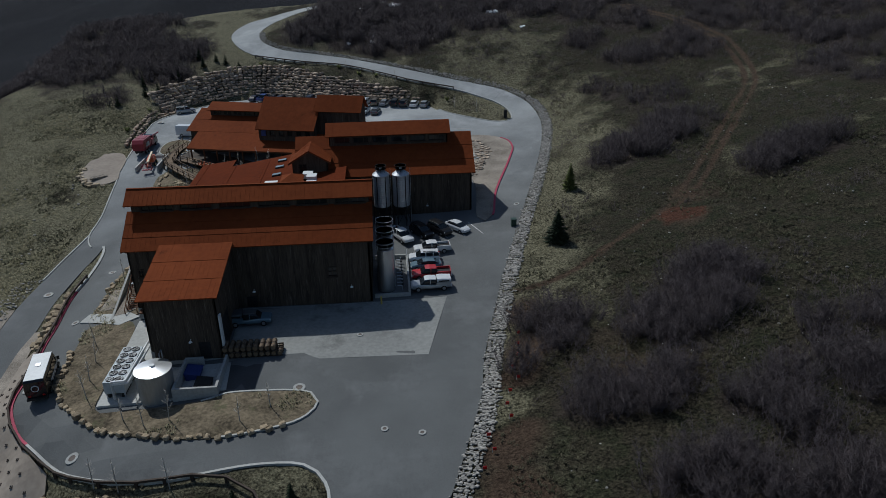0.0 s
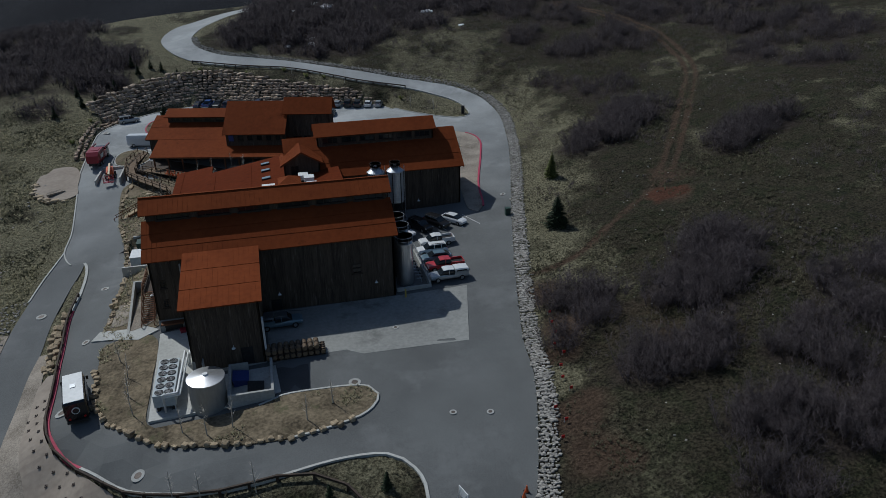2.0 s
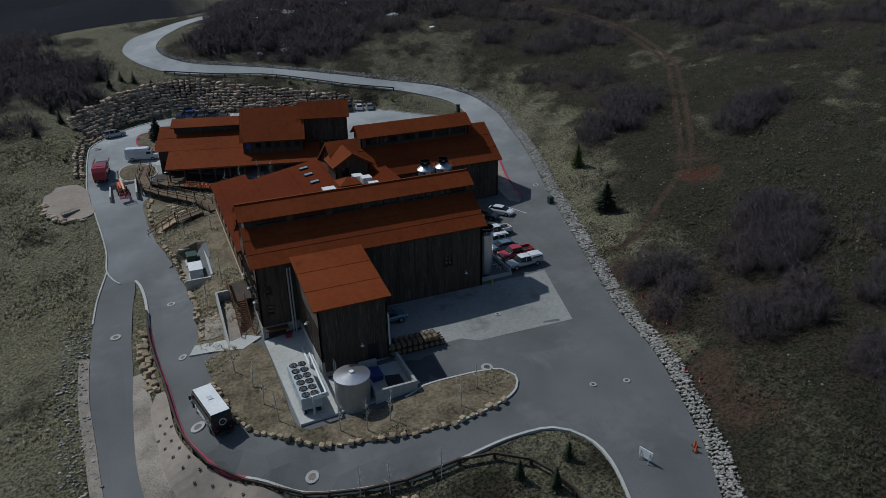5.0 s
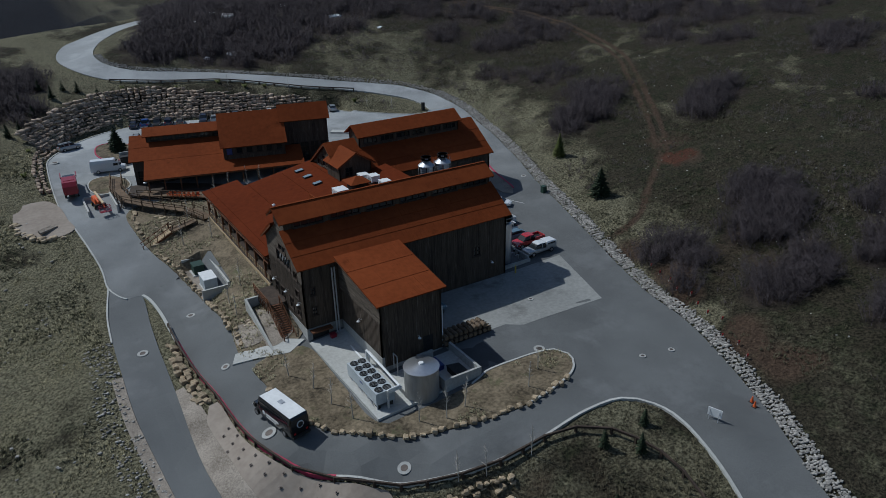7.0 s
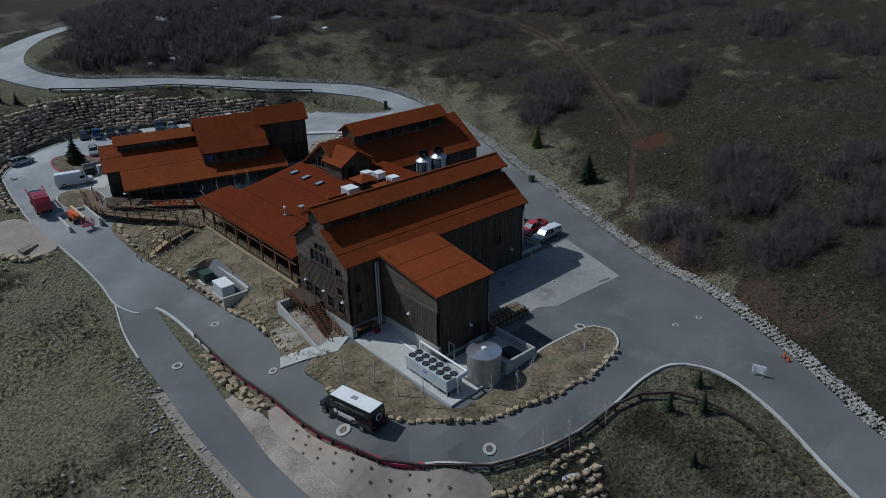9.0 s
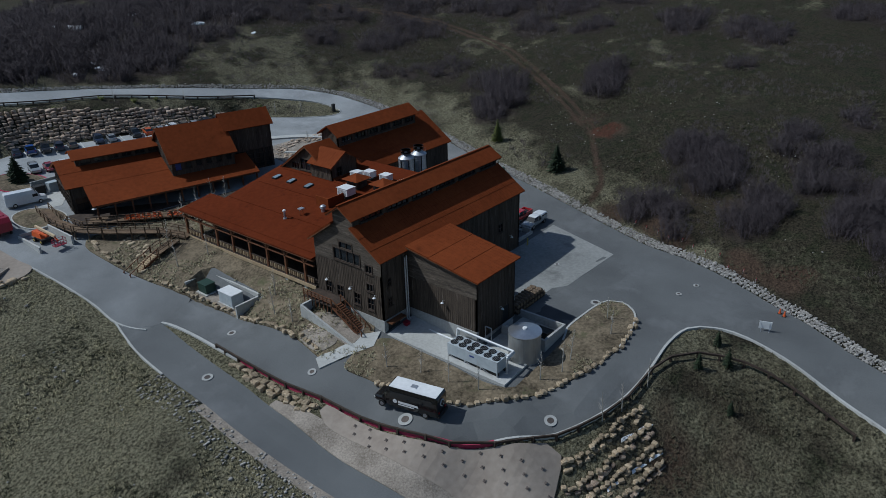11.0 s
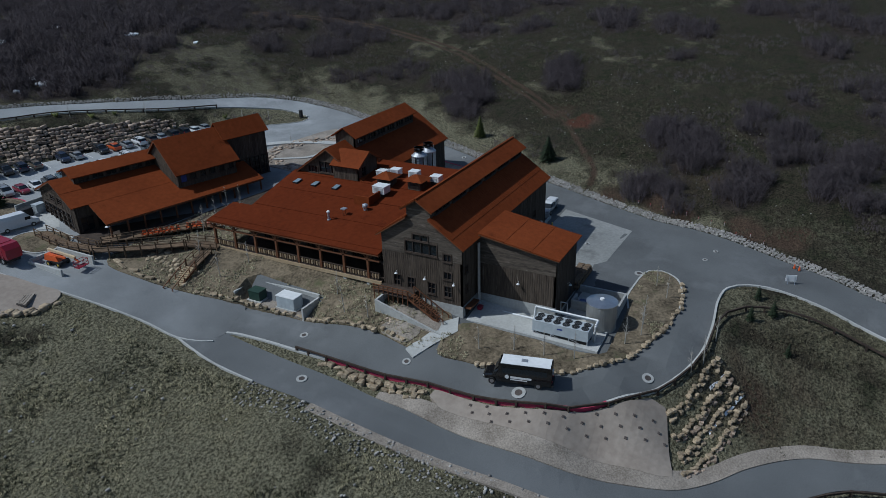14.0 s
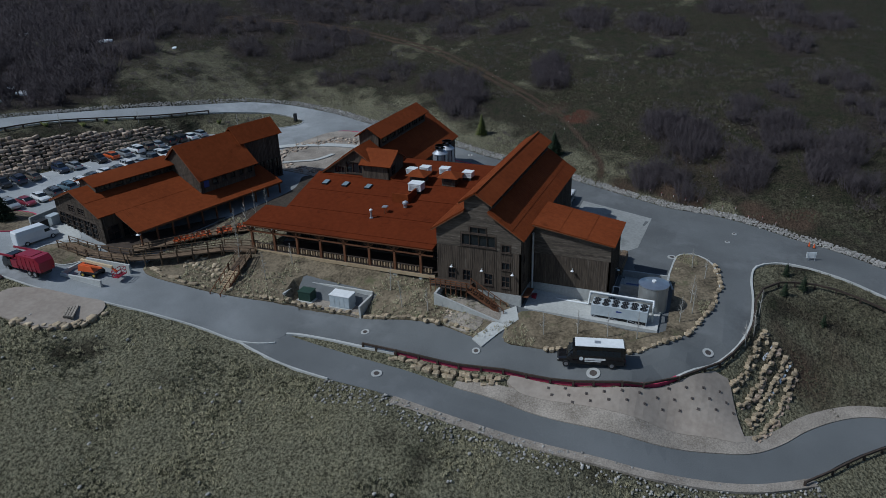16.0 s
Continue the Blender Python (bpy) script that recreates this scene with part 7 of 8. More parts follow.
wheels(van, (-1.9, 2.2), .9, .37)
lamps(van, 3.28, -3.25, .7, .85, 1.1)

# red refuse truck
rt = thing("refuse_truck", pose(-53.0, 155.9, ground(-53.0, 155.9) + .05, 0, 0, 86), "dark crimson refuse truck with a black cab", "truck")
bm = hull(bmesh.new(), [(-4.4, 1.2, 1.0, 2.5, 1.16), (-3.7, 1.25, .9, 3.2, 1.22), (.4, 1.25, .9, 3.2, 1.22), (.5, 1.22, .9, 3.1, 1.18)])
part("hopper", bm, REDPAINT, rt)
for i in range(5):
    part("rib", boxes((-3.5 + i * .95, -3.4 + i * .95, -1.29, 1.29, .95, 2.9)), REDPAINT, rt)
part("roof_hatch", boxes((-2.6, -.6, -.9, .9, 3.2, 3.28)), REDPAINT, rt)
part("picture_panel", boxes((-2.9, -1.0, -1.3, -1.29, 1.5, 2.4)), SKYGLASS, rt, "pale blue picture panel")
part("loader", boxes((.7, 2.0, -1.2, 1.2, .9, 2.2)), REDPAINT, rt)
part("cab", hull(bmesh.new(), [(2.2, 1.15, .7, 2.6, 1.0), (3.4, 1.18, .6, 2.65, 1.0), (4.1, 1.15, .6, 2.2, .95), (4.25, 1.1, .6, 1.5, 1.0)]), BUSBLACK, rt)
part("windscreen", slab(bmesh.new(), [(4.24, -.95, 1.5), (4.24, .95, 1.5), (4.08, .9, 2.3), (4.08, -.9, 2.3)], .03), GLASS, rt)
for s in (-1, 1):
    part("fork_arm", beam(bmesh.new(), (.8, s * 1.35, 2.9), (4.6, s * 1.35, 2.75), .16, .3), REDPAINT, rt)
    part("side_window", boxes((2.8, 3.7, s * 1.165 - .02, s * 1.165 + .02, 1.7, 2.4)), GLASS, rt)
part("chassis", boxes((-4.2, 4.0, -.5, .5, .5, .9)), BLACK, rt)
wheels(rt, (-2.9, -1.7, 3.2), 1.05, .5, .32)
lamps(rt, 4.2, -4.4, .9, .9, 1.3)


# ---- plants ----
def mesh_of(name, verts, faces, material, label, category, kind="stuff"):
    """One mesh object from arrays of corners and triangles."""
    me = bpy.data.meshes.new(name)
    v, f = np.asarray(verts, np.float32), np.asarray(faces, np.int32)
    me.vertices.add(len(v))
    me.vertices.foreach_set("co", v.ravel())
    me.loops.add(f.size)
    me.loops.foreach_set("vertex_index", f.ravel())
    me.polygons.add(len(f))
    me.polygons.foreach_set("loop_start", np.arange(0, f.size, 3, dtype=np.int32))
    me.update(calc_edges=True)
    me.materials.append(material)
    return tagged(new(name, me), label, category, kind=kind)


def spike(p, q, r, out_v, out_f, r2=0.0):
    """A three-sided tapering twig from p to q."""
    d = q - p
    d = d / (np.linalg.norm(d) + 1e-9)
    s = np.cross(d, (0.3, 0.9, 0.31))
    s /= np.linalg.norm(s) + 1e-9
    t = np.cross(d, s)
    n = len(out_v)
    for a in (0, 2.094, 4.189):
        out_v.append(p + r * (s * math.cos(a) + t * math.sin(a)))
    out_v.append(q)
    for i in range(3):
        out_f.append((n + i, n + (i + 1) % 3, n + 3))


def bare_bush(seed, stems, twigs, tall, spread, r=0.05):
    """A leafless scrub oak: leaning stems that fork into twigs."""
    g = np.random.RandomState(seed)
    v, f = [], []
    for _ in range(stems):
        a, k = g.uniform(0, 6.28), g.uniform(0.1, 1.0)
        base = np.array([math.cos(a), math.sin(a), 0]) * k * spread * 0.5 + np.array([0, 0, -.2])
        top = base + np.array([math.cos(a) * k * spread * .55 + g.normal(0, .2), math.sin(a) * k * spread * .55 + g.normal(0, .2), tall * g.uniform(.7, 1.1)])
        spike(base, top, r, v, f)
        for _ in range(twigs):
            t = g.uniform(.3, .95)
            p = base + (top - base) * t
            b = g.uniform(0, 6.28)
            L = tall * g.uniform(.18, .38)
            q = p + np.array([math.cos(b) * L * .75, math.sin(b) * L * .75, L * g.uniform(.4, .9)])
            spike(p, q, r * .62, v, f)
    return np.array(v), np.array(f)


def scatter(name, spots, models, material, label, category, sizes=(0.75, 1.25), seed=1, lift=0.0):
    """Copies of the models at plan spots, joined."""
    g = np.random.RandomState(seed)
    V, F, n = [], [], 0
    spots = np.asarray(spots)
    z = np.interp(0, [0], [0]) + lift + GROUND(spots[:, 0], spots[:, 1])
    for (x, y), h in zip(spots, z):
        v, f = models[g.randint(len(models))]
        a, s = g.uniform(0, 6.28), g.uniform(*sizes)
        c, sn = math.cos(a) * s, math.sin(a) * s
        V.append(np.c_[v[:, 0] * c - v[:, 1] * sn + x, v[:, 0] * sn + v[:, 1] * c + y, v[:, 2] * s * g.uniform(.85, 1.15) + h])
        F.append(f + n)
        n += len(v)
    return mesh_of(name, np.vstack(V), np.vstack(F), material, label, category)


def spots_in(circles, density, seed, ragged=0.35):
    g = np.random.RandomState(seed)
    out = []
    for cx, cy, r in circles:
        n = int(math.pi * r * r * density)
        a, k = g.uniform(0, 6.28, n), np.sqrt(g.uniform(0, 1, n)) * r * 1.15
        x, y = cx + np.cos(a) * k, cy + np.sin(a) * k
        keep = (k / r + ragged * lumps(x, y, 4.0, 31) + .25 * lumps(x, y, 1.7, 33)) < 0.95
        out.append(np.c_[x, y][keep])
    p = np.vstack(out)
    free = ~(inside(MAIN, p[:, 0], p[:, 1]) | inside(LOWROAD, p[:, 0], p[:, 1]))
    p = p[free]
    d = np.minimum(away(MAIN, p[:, 0], p[:, 1], True), away(TRACK, p[:, 0], p[:, 1]) + .3)
    return p[d > 2.2]


near_bush = [bare_bush(s, 17, 14, 2.7, 2.5, .034) for s in range(6)]
mid_bush = [bare_bush(20 + s, 11, 9, 2.4, 2.4, .05) for s in range(5)]
far_bush = [bare_bush(40 + s, 8, 6, 2.6, 2.4, .075) for s in range(5)]
scatter("oak_thicket", spots_in(THICKETS, 0.8, 1), near_bush, BARK, "leafless grey-purple scrub oak thickets on the hillside", "scrub", (.7, 1.25), 2)
scatter("oak_scrub", spots_in(HEATH, 0.36, 3), mid_bush, BARK, "leafless grey scrub oak on the far slope", "scrub", (.7, 1.2), 4)
scatter("oak_wood", spots_in(OAKWOOD, 0.42, 5), far_bush, BARK, "leafless grey-purple oak brush above the upper road", "scrub", (.8, 1.4), 6)
scatter("oak_brush", spots_in(WESTWOOD, 0.4, 7), far_bush, BARK, "leafless dark oak brush on the western crest", "scrub", (.8, 1.3), 8)
# low brush scattered through the grass
g = np.random.RandomState(15)
xy = np.c_[g.uniform(-12, 120, 12000), g.uniform(25, 235, 12000)]
xy = xy[lumps(xy[:, 0], xy[:, 1], 9, 41) + .6 * lumps(xy[:, 0], xy[:, 1], 3, 43) > .1 - .5 * (xy[:, 1] > 172)]
xy = xy[(xy[:, 0] > 14) | (xy[:, 1] > 186)]
ok = ~inside(MAIN, xy[:, 0], xy[:, 1]) & (away(MAIN, xy[:, 0], xy[:, 1], True) > 3) & (away(TRACK, xy[:, 0], xy[:, 1]) > 1.6)
low_bush = [bare_bush(60 + s, 6, 5, .8, 1.0, .035) for s in range(4)]
scatter("low_brush", xy[ok], low_bush, LAVENDER, "low dead brush scattered in the hillside grass", "brush", (.6, 1.3), 9)


def tuft(seed, n, tall, r=.025):
    g = np.random.RandomState(seed)
    v, f = [], []
    for _ in range(n):
        a = g.uniform(0, 6.28)
        p = np.array([math.cos(a) * .08, math.sin(a) * .08, -.05])
        spike(p, p + np.array([math.cos(a) * tall * g.uniform(.2, .7), math.sin(a) * tall * g.uniform(.2, .7), tall * g.uniform(.6, 1.1)]), r, v, f)
    return np.array(v), np.array(f)


STRAW = surface("straw_grass", (.15, .137, .082), (.36, .33, .215), .95, 0, 2, .2, 0, .01, vary=.35)
DULL = surface("dull_brown_grass", (.05, .044, .028), (.11, .1, .065), .95, 0, 2, .2, 0, .01, vary=.35)
OLIVE = surface("olive_grass", (.035, .036, .02), (.08, .078, .045), .95, 0, 2, .2, 0, .01, vary=.35)
tufts = [tuft(s, 7, .42, .05) for s in range(5)]


def grass(name, x0, x1, y0, y1, n, material, label, seed, keep=None, thresh=-.1, sizes=(.5, 1.2), lift=0.0):
    g = np.random.RandomState(seed)
    p = np.c_[g.uniform(x0, x1, n), g.uniform(y0, y1, n)]
    m = lumps(p[:, 0], p[:, 1], 6, seed) + .5 * lumps(p[:, 0], p[:, 1], 2, seed + 1) > thresh
    if keep is None:
        m &= ~(inside(MAIN, p[:, 0], p[:, 1]) | inside(LOWROAD, p[:, 0], p[:, 1])) & ~inside(PULL, p[:, 0], p[:, 1])
        m[m] &= np.minimum(away(MAIN, p[m][:, 0], p[m][:, 1], True), away(LOWROAD, p[m][:, 0], p[m][:, 1], True)) > .5
    else:
        m &= keep(p)
    scatter(name, p[m], tufts, material, label, "grass", sizes, seed + 2, lift)


grass("meadow_grass", -92, -56, 45, 185, 22000, STRAW, "straw-coloured grass tufts on the western meadow", 51)
grass("meadow_green", -92, -56, 45, 185, 14000, OLIVE, "olive grass tufts on the western meadow", 55, thresh=0)
grass("hill_grass", 10, 75, 30, 185, 16000, DULL, "straw-coloured grass tufts on the eastern slope", 61)
grass("hill_green", 10, 85, 30, 160, 14000, OLIVE, "olive grass tufts on the eastern slope", 65, thresh=0)
grass("bank_grass", -46, -7, 59, 142, 16000, STRAW, "dry grass tufts in the planting beds", 71, thresh=-.3, keep=lambda p: (inside(S_BED, p[:, 0], p[:, 1]) | inside(W_BED, p[:, 0], p[:, 1])) & ~((p[:, 0] > -42) & (p[:, 0] < -37.9) & (p[:, 1] > 106) & (p[:, 1] < 119.5)), sizes=(.6, 1.1), lift=.17)
grass("verge_grass", -34, -7, 32, 56, 3200, DULL, "dry grass tufts below the loop drive", 75)


def conifer(x, y, tall, label, seed, group="small conifers", wood=NEEDLE, wide=.3):
    """A spruce: tapered trunk, whorls of drooping needle sprays, with gaps."""
    g = np.random.RandomState(seed)
    t = thing("conifer", pose(x, y, ground(x, y) + .1), label, "tree", group)
    part("trunk", tube(bmesh.new(), (0, 0, -.3), (0, 0, tall * .97), tall * .028, .01, 8), BARK, t)
    v, f = [], []
    n = max(8, int(tall * 4))
    for i in range(n):
        h = tall * (.06 + .92 * i / n)
        R = tall * wide * (1 - i / n) ** .85 + .06
        for k in range(11):
            a = k * .571 + i * 1.3 + g.normal(0, .15)
            L = R * g.uniform(.65, 1.15)
            p = np.array([0, 0, h])
            q = p + np.array([math.cos(a) * L, math.sin(a) * L, -L * g.uniform(.05, .35)])
            spike(p, q, .05 + R * .09, v, f)
            for s in (-.5, .5):
                m = p + (q - p) * g.uniform(.35, .7)
                spike(m, m + np.array([math.cos(a + s) * L * .45, math.sin(a + s) * L * .45, -.05]), .03 + R * .07, v, f)
    crown = mesh_of("crown", v, f, wood, "", "", "")
    crown.parent = t
    return t


conifer(24.9, 95.2, 5.4, "dark green spruce alone on the grassy slope", 1, wide=.4)
conifer(31.4, 113.6, 5.0, "yellowish green spruce beside the thicket", 2, wood=YOUNG)
conifer(-41.3, 175.8, 5.6, "dark green spruce in the round bed", 3, wide=.42)
for i, (x, y, h) in enumerate(((-15.8, 51.2, 2.4), (-13.2, 48.6, 2.6), (-10.4, 50.9, 2.2), (-19, 46, 2.0))):
    conifer(x, y, h, "young dark spruce below the loop drive", 10 + i)
for i, (x, y, h) in enumerate(((-61, 186, 3.4), (-58.5, 189, 2.8), (-63, 192, 3.2), (-55, 197, 3), (-50, 205, 3.4), (-47, 208, 2.6), (-44, 206, 3), (-52, 210, 3.2), (-40, 203.5, 2.4), (-66, 180, 3), (-57, 203, 3))):
    conifer(x, y, h, "small dark conifer on the bank above the drive", 30 + i, "conifers on the western bank")


def sapling(x, y, tall, seed, lift=.15):
    """A thin leafless aspen."""
    g = np.random.RandomState(seed)
    t = thing("sapling", pose(x, y, ground(x, y) + lift), "thin pale leafless aspen sapling", "tree", "bare saplings")
    lean = g.normal(0, .04, 2) * tall
    part("trunk", tube(bmesh.new(), (0, 0, -.3), (lean[0], lean[1], tall), .07, .015, 6), PALE_BARK, t)
    v, f = [], []
    for i in range(22):
        k = g.uniform(.25, .97)
        a = g.uniform(0, 6.28)
        p = np.array([lean[0] * k, lean[1] * k, tall * k])
        L = tall * .22 * (1.15 - k)
        q = p + np.array([math.cos(a) * L, math.sin(a) * L, L * 1.1])
        spike(p, q, .022, v, f)
    c = mesh_of("crown", v, f, PALE_BARK, "", "", "")
    c.parent = t


for i, (x, y, h) in enumerate(((-38.6, 81, 3.6), (-37.2, 76.8, 3.4), (-36.6, 73, 3.6), (-35.6, 69.4, 4.2), (-30, 64.6, 4.0), (-27.4, 63.2, 4.4), (-24.8, 63.6, 4.2), (-17, 62.2, 3.4), (-14, 64.2, 3.2), (-39.6, 101, 4.2), (-37, 104, 4.4),
                               (-40.4, 123, 4.5), (-38, 129.5, 4.6), (-39.8, 97, 3.6), (-36.2, 121, 3.6), (-31.6, 134.8, 5), (-28.6, 134.6, 5.4), (-25, 135.2, 5.6), (-23, 134.2, 5.2), (-27.8, 55.2, 3.8), (-30.5, 56.2, 3.6), (-22.6, 54.6, 3.8),
                               (17, 170, 3), (22, 166, 3), (8, 148, 3.2), (12, 145, 3), (-10, 195, 3), (3, 186.2, 3))):
    sapling(x, y, h, 100 + i)
leafy = [tuft(200 + s, 40, 1.1, .09) for s in range(3)]
scatter("young_shrubs", [(-22, 199.8), (-6.5, 192.5), (-2, 190.6), (-12, 197), (-34, 204), (15.5, 174), (-58, 178), (-60, 166)], leafy, YOUNG, "small yellow-green shrubs along the upper bank", "shrub", (.7, 1.3), 12)


def snow_patch(cx, cy, r, seed):
    g = np.random.RandomState(seed)
    a = np.linspace(0, 6.283, 18, endpoint=False)
    k = r * g.uniform(.35, 1.25, 18)
    P = np.c_[cx + np.cos(a) * k * 1.4, cy + np.sin(a) * k]
    sheet("snow_patch", sample(P, .5, True), SNOW, .32, GROUND, "melting patch of old snow under the brush", "snow", .8, .6, kind="")


for i, (x, y, r) in enumerate(((-1.8, 214, 1.3), (-2.4, 217.4, .7), (34, 224.5, 1.6), (4.4, 239.6, 2.0), (24, 242.7, 1.4), (1, 244, .9), (-6, 236, .6), (-10, 212.5, .7), (40, 206, .6), (12, 252, 1.2))):
    snow_patch(x, y, r, i)


# ---- boulders and stones ----
ROCKS = [rough_rock(s) for s in range(7)]
ROCKS = [(lambda bm: (np.array([v.co[:] for v in bm.verts]), np.array([[v.index for v in f.verts] for f in bm.faces])))(b) for b in (lambda L: [(b.verts.ensure_lookup_table(), b.verts.index_update(), b)[2] for b in L])(ROCKS)]


def rock_meshes(material, tag):
    out = []
    for i, (v, f) in enumerate(ROCKS):
        me = bpy.data.meshes.new("boulder_" + tag)
        me.from_pydata(v.tolist(), [], f.tolist())
        me.materials.append(material)
        out.append(me)
    return out


BUFF, BROWN = rock_meshes(ROCK, "buff"), rock_meshes(REDROCK, "brown")


def boulder_row(parent, line, step, size, meshes, seed, base=None, limit=999, flat=.75, jitter=.15, sink=.2):
    """Boulders set side by side along a plan line."""
    g = np.random.RandomState(seed)
    L = sample(line, step)
    z = GROUND(L[:, 0], L[:, 1]) if base is None else np.full(len(L), 0.0) + base
    d = np.gradient(L[:, :2], axis=0)
    for i in range(min(len(L), limit)):
        ob = new("boulder", meshes[g.randint(len(meshes))])
        ob.parent = parent
        s = size * g.uniform(.7, 1.25)
        a = math.atan2(d[i, 1], d[i, 0]) + g.normal(0, .25)
        ob.matrix_local = Matrix.LocRotScale((L[i, 0] + g.normal(0, jitter), L[i, 1] + g.normal(0, jitter), z[i] + s * flat * .5 - sink), Euler((g.normal(0, .12), g.normal(0, .12), a + (math.pi if g.rand() < .5 else 0))), (step * g.uniform(.9, 1.2), s * g.uniform(.75, 1.0), s * flat * g.uniform(.8, 1.1)))


edge = thing("boulder_edging", pose(0, 0, 0), "row of buff boulders edging the planting beds", "boulder row")
boulder_row(edge, piece_of(S_BED, (-41.1, 80), (-12.6, 61)) * 1.0, .66, .7, BUFF, 1, sink=-.05)
boulder_row(edge, [(-41.3, 90.6), (-41.2, 95), (-41.4, 103), (-42, 110), (-42.9, 117), (-44.6, 124)], .66, .65, BUFF, 2, sink=-.05)
boulder_row(edge, [(-45.4, 131), (-45.4, 136), (-45.2, 140)], 1.6, .6, BUFF, 3, sink=0)
bw = thing("boulder_wall", pose(0, 0, 0), "tiered wall of brown sandstone boulders behind the car park", "boulder wall")
BASE = [(-55.5, 181), (-50, 188.3), (-41, 194.4), (-31, 195.4), (-20, 190.4), (-11, 186.8), (0, 183.1), (6, 180.8), (9.5, 179.4)]
bl = sample(BASE, .98)
nd_ = np.gradient(bl, axis=0)
nd_ /= np.linalg.norm(nd_, axis=1)[:, None]
nd_ = np.c_[-nd_[:, 1], nd_[:, 0]]
gg = np.random.RandomState(5)
count_ = 0
rest_v, rest_f, rest_n = [], [], 0
for k in range(11):
    for i in range(len(bl)):
        f = i / (len(bl) - 1)
        if k > 11.2 - abs(f - .38) * 13.4:
            continue
        x, y = bl[i] + nd_[i] * (k * .65 + gg.normal(0, .17))
        s = gg.uniform(.85, 1.25)
        m = Matrix.LocRotScale((x, y, 5.3 + .7 * f + k * .63 + .42 + gg.normal(0, .06)), Euler((gg.normal(0, .16), gg.normal(0, .16), math.atan2(-nd_[i][0], nd_[i][1]) + gg.normal(0, .2))), (1.06 * s, 1.2, .7 * gg.uniform(.7, 1.2)))
        if count_ < 299:
            ob = new("boulder", BROWN[gg.randint(7)])
            ob.parent = bw
            ob.matrix_local = m
            count_ += 1
        else:
            v, ff = ROCKS[gg.randint(7)]
            M = np.array(m)
            rest_v.append(v @ M[:3, :3].T + M[:3, 3])
            rest_f.append(ff + rest_n)
            rest_n += len(v)
if rest_v:
    r = mesh_of("upper_boulders", np.vstack(rest_v), np.vstack(rest_f), REDROCK, "", "")
    r.parent = bw
wb = thing("boulder_bank", pose(0, 0, 0), "boulder bank along the bend of the drive", "boulder wall")
for k in range(2):
    boulder_row(wb, [(-56.8 - k * 1.1, 158), (-57 - k * 1.1, 166), (-56.2 - k * 1.1, 174), (-53 - k, 181.5 + k)], .95, .72, BROWN, 20 + k, sink=-.25 * k + .1)
lb = thing("boulder_toe", pose(0, 0, 0), "pale boulders stacked below the red kerb", "boulder wall")
boulder_row(lb, [(-48.8, 98.5), (-48.6, 94), (-48.3, 89), (-47.8, 84)], .78, .8, BUFF, 31, sink=.1)
boulder_row(lb, [(-49.3, 95), (-49.1, 90), (-48.6, 84.5)], .8, .8, BUFF, 32, sink=.2)
cr = thing("creek_terraces", pose(0, 0, 0), "terraced rows of buff rocks stepping down a steep gully", "rock terrace")
ROWS_ = ([(-36.6, 57.4), (-33.6, 55.8), (-29.6, 54.9), (-25.7, 53.8)], [(-38.3, 56.2), (-35.2, 54.6), (-32, 53.6), (-26.9, 52.3)],
         [(-40.4, 55.1), (-36.6, 53.7), (-32.6, 52.3), (-27.8, 50.9)], [(-42.3, 54.1), (-38.6, 52.5), (-34, 51), (-28.7, 49.7)])
for k, line in enumerate(ROWS_):
    boulder_row(cr, line, .56, .56, BUFF, 40 + k, sink=-.05, jitter=.13, flat=.8)
    boulder_row(cr, [(x - .2, y - .4) for x, y in line], .62, .58, BROWN if k % 2 else BUFF, 44 + k, sink=.2, jitter=.18)
for k, (x, y) in enumerate(((-29.6, 53.4), (-27.2, 52.5), (-34.4, 52.4), (-31.2, 51.2), (-28.8, 50.4))):
    sn = sheet("snow_streak", sample([(x - 1.0, y + .3), (x - .2, y + .02), (x + 1.0, y - .42), (x + .8, y - .2), (x, y + .22), (x - .8, y + .5)], .3, True), SNOW, .1, GROUND, "bluish streak of snow between the rocks", "snow", .5, .3, kind="")
# soil-nailed sprayed concrete slope
sheet("sprayed_slope", SHOT, SHOTCRETE, .2, GROUND, "buff sprayed-concrete slope below the drive", "retaining slope", .9, .5)
nails = None
for i in range(3):
    for j in range(12):
        f = j / 10
        top, low = np.array([-46 + 8.2 * f ** 1.3, 79 - 19 * f]), np.array([-48.6 + 8.4 * f ** 1.3, 77 - 20 * f])
        p = top + (low - top) * (.42 + .3 * i)
        if not inside(SHOT, p[:1], p[1:])[0]:
            continue
        m = pose(float(p[0]), float(p[1]), ground(*p) + .24, 0, -25, 0)
        if nails is None:
            nails = thing("anchor_plate", m, "small dark soil-nail plate on the sprayed slope", "anchor plate", "soil-nail plates")
            part("plate", boxes((-.16, .16, -.16, .16, -.05, .05)), HOOP, nails)
            part("nut", tube(bmesh.new(), (0, 0, .05), (0, 0, .16), .07, n=6), HOOP, nails)
        else:
            copy_thing(nails, m)
toe = sample(LOW_E[1:13], 1.0)
way = np.gradient(toe, axis=0)
way /= np.linalg.norm(way, axis=1)[:, None]
width = np.interp(toe[:, 1], [30, 50, 58, 80, 86, 90], [1.8, 1.8, 2.8, 2.6, 1.8, .8])
sheet("gravel_verge", np.vstack([toe, (toe + np.c_[way[:, 1], -way[:, 0]] * width[:, None])[::-1]]), GRAVEL, .15, GROUND, "brown gravel verge beside the lower road", "gravel verge", 1.2, .4)
strip("gravel_verge", sample(LOW_W[3:11], 1.0), GROUND, -.03, -1.3, -.2, .1, GRAVEL, None, "brown gravel verge on the meadow side", "gravel verge")


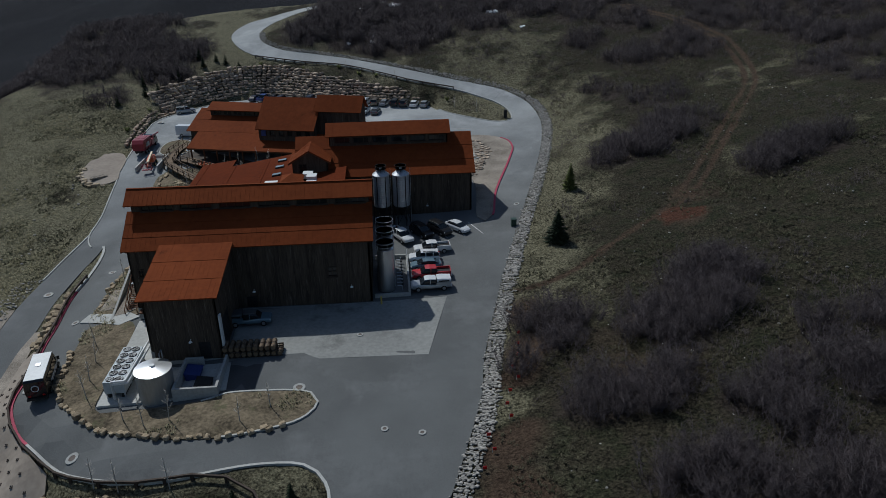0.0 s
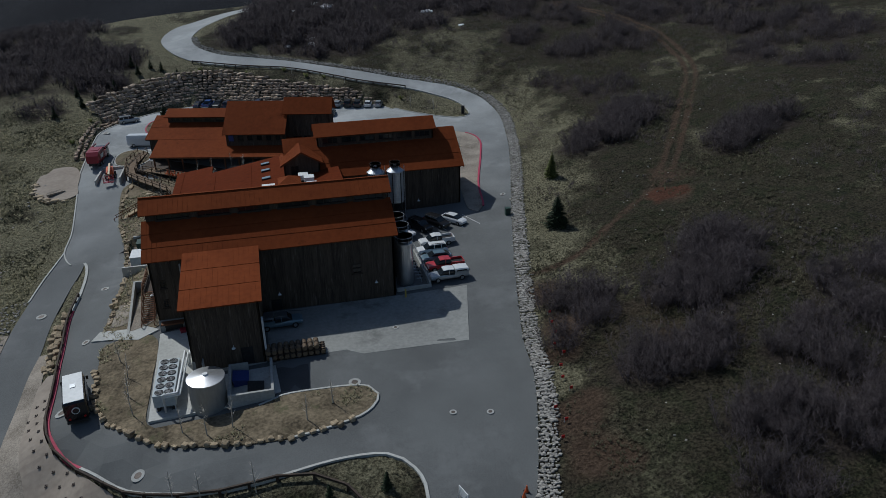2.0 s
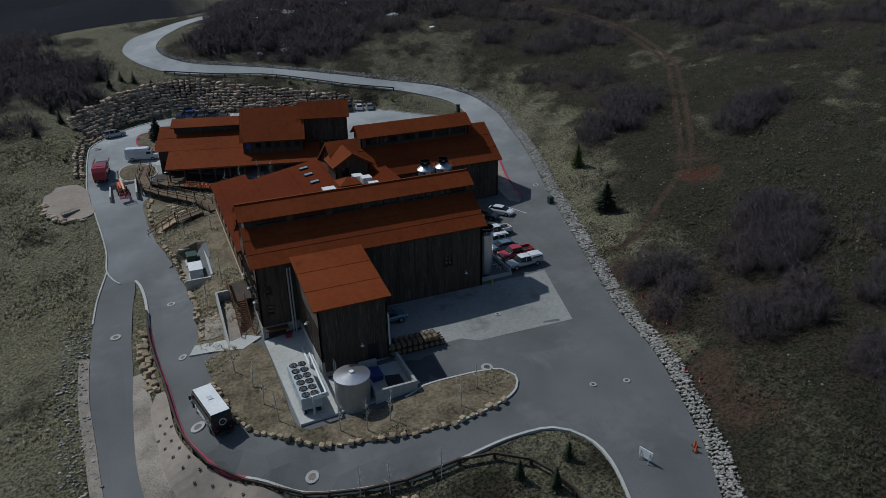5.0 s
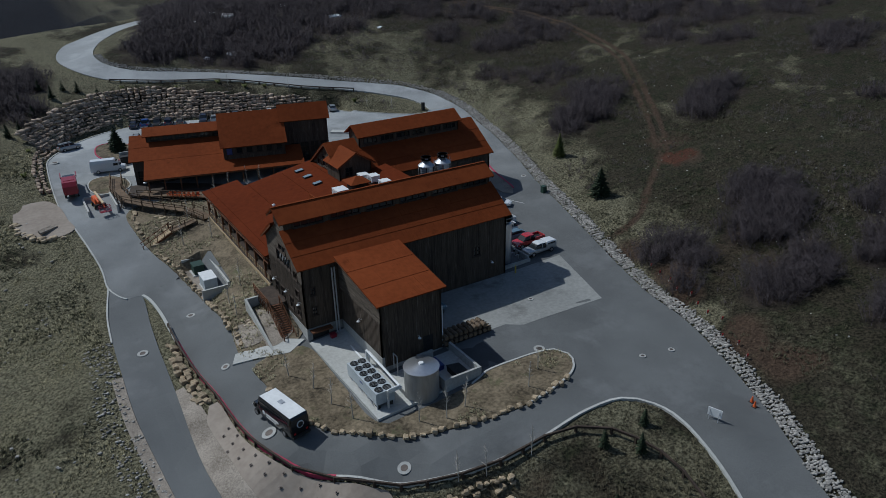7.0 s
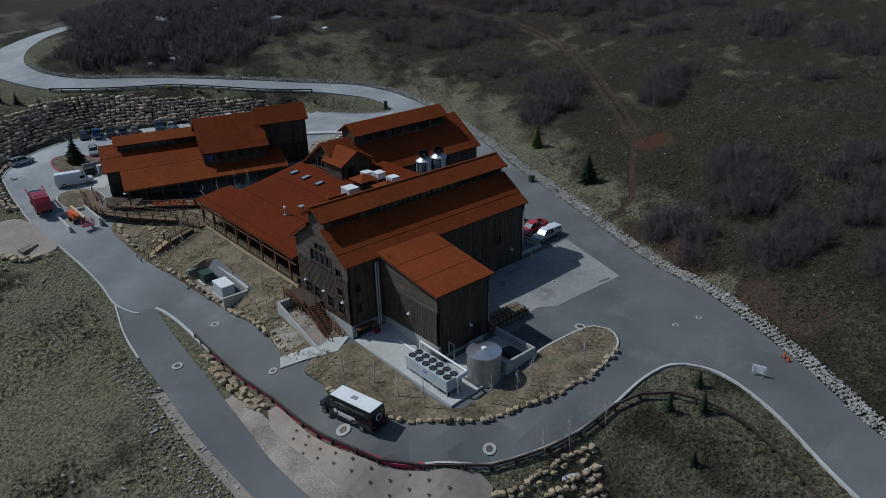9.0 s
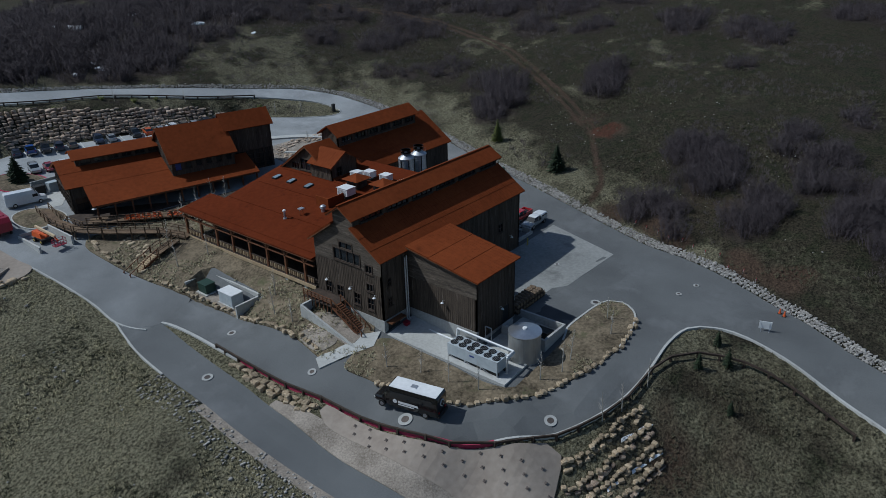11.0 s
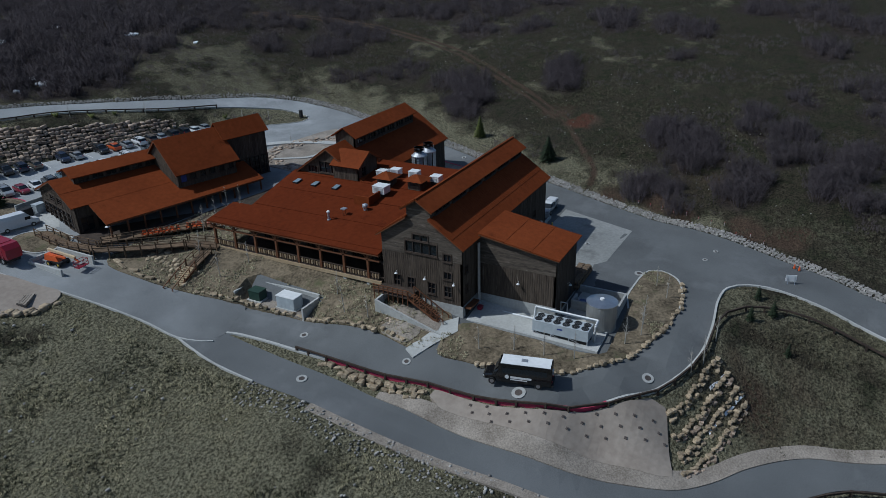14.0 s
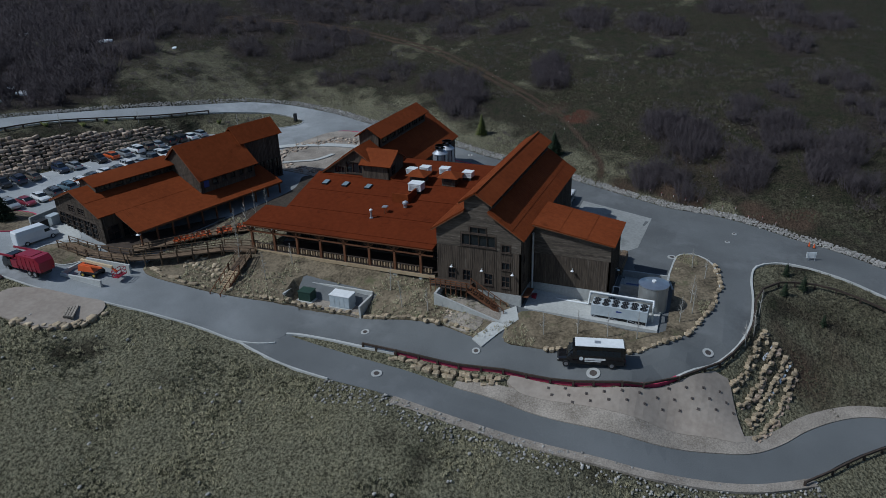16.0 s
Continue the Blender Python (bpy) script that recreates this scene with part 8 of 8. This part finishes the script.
def stones(name, line, width, per_m, size, material, label, seed, off=1.0):
    """A band of cobbles along a line."""
    g = np.random.RandomState(seed)
    L = sample(line, .5)
    d = np.gradient(L, axis=0)
    d /= np.linalg.norm(d, axis=1)[:, None]
    nrm = np.c_[d[:, 1], -d[:, 0]]
    n = int(len(L) * .5 * per_m)
    i = g.randint(0, len(L), n)
    k = off + g.uniform(0, 1, n) ** 1.1 * width
    P = L[i] + nrm[i] * k[:, None] + g.normal(0, .15, (n, 2))
    z = GROUND(P[:, 0], P[:, 1])
    V, F, m = [], [], 0
    for j in range(n):
        v, f = ROCKS[g.randint(7)]
        s = size * g.uniform(.5, 1.3)
        a = g.uniform(0, 6.28)
        c, sn = math.cos(a), math.sin(a)
        V.append(np.c_[(v[:, 0] * c - v[:, 1] * sn) * s + P[j, 0], (v[:, 0] * sn + v[:, 1] * c) * s * .8 + P[j, 1], v[:, 2] * s * .6 + z[j] + .1])
        F.append(f + m)
        m += len(v)
    return mesh_of(name, np.vstack(V), np.vstack(F), material, label, "stones")


east = piece_of(MAIN, (-6, 26), (34.3, 165.5))
stones("cobble_strip", east, 1.9, 70, .27, COBBLE, "pale cobble drainage strip beside the drive", 1, .15)
stones("cobble_verge", piece_of(MAIN, (34.3, 165.5), (-36.6, 224.6)), 1.5, 26, .3, COBBLE, "pale cobble verge of the upper road", 2, .2)
stones("garden_rocks", [(15.5, 128), (18, 134), (20, 142), (14, 148), (6, 150), (0, 148), (-1, 138)], 3.0, 6, .7, REDROCK, "rocks scattered in the gravel garden", 3, -1.5)
stones("bank_rocks", [(-44.5, 127), (-43.5, 133), (-42, 138)], 3.5, 6, .7, ROCK, "rocks scattered on the bank below the ramp", 4, .5)
stones("meadow_stones", [(-60, 70), (-64, 95), (-66, 120), (-70, 150)], 22, 1.3, .35, COBBLE, "pale stones lying in the meadow", 5, -14)
stones("hill_stones", [(20, 45), (30, 70), (38, 95), (55, 120), (75, 150)], 34, 1.6, .24, COBBLE, "pale stones lying on the hillside", 6, -6)
stones("pull_off_rocks", [(-56.6, 138), (-59.5, 139), (-62.4, 142), (-63.6, 147)], .8, 2.2, .9, ROCK, "rocks edging the pull-off", 7, -.3)
stones("verge_stones", LOW_W[2:11], 3.5, 10, .28, COBBLE, "pale stones strewn along the meadow verge", 9, .4)
stones("path_stones", [(-40.5, 91), (-39.3, 94.5)], 1.6, 14, .35, REDROCK, "small stones on the gravel bank", 8, -.6)
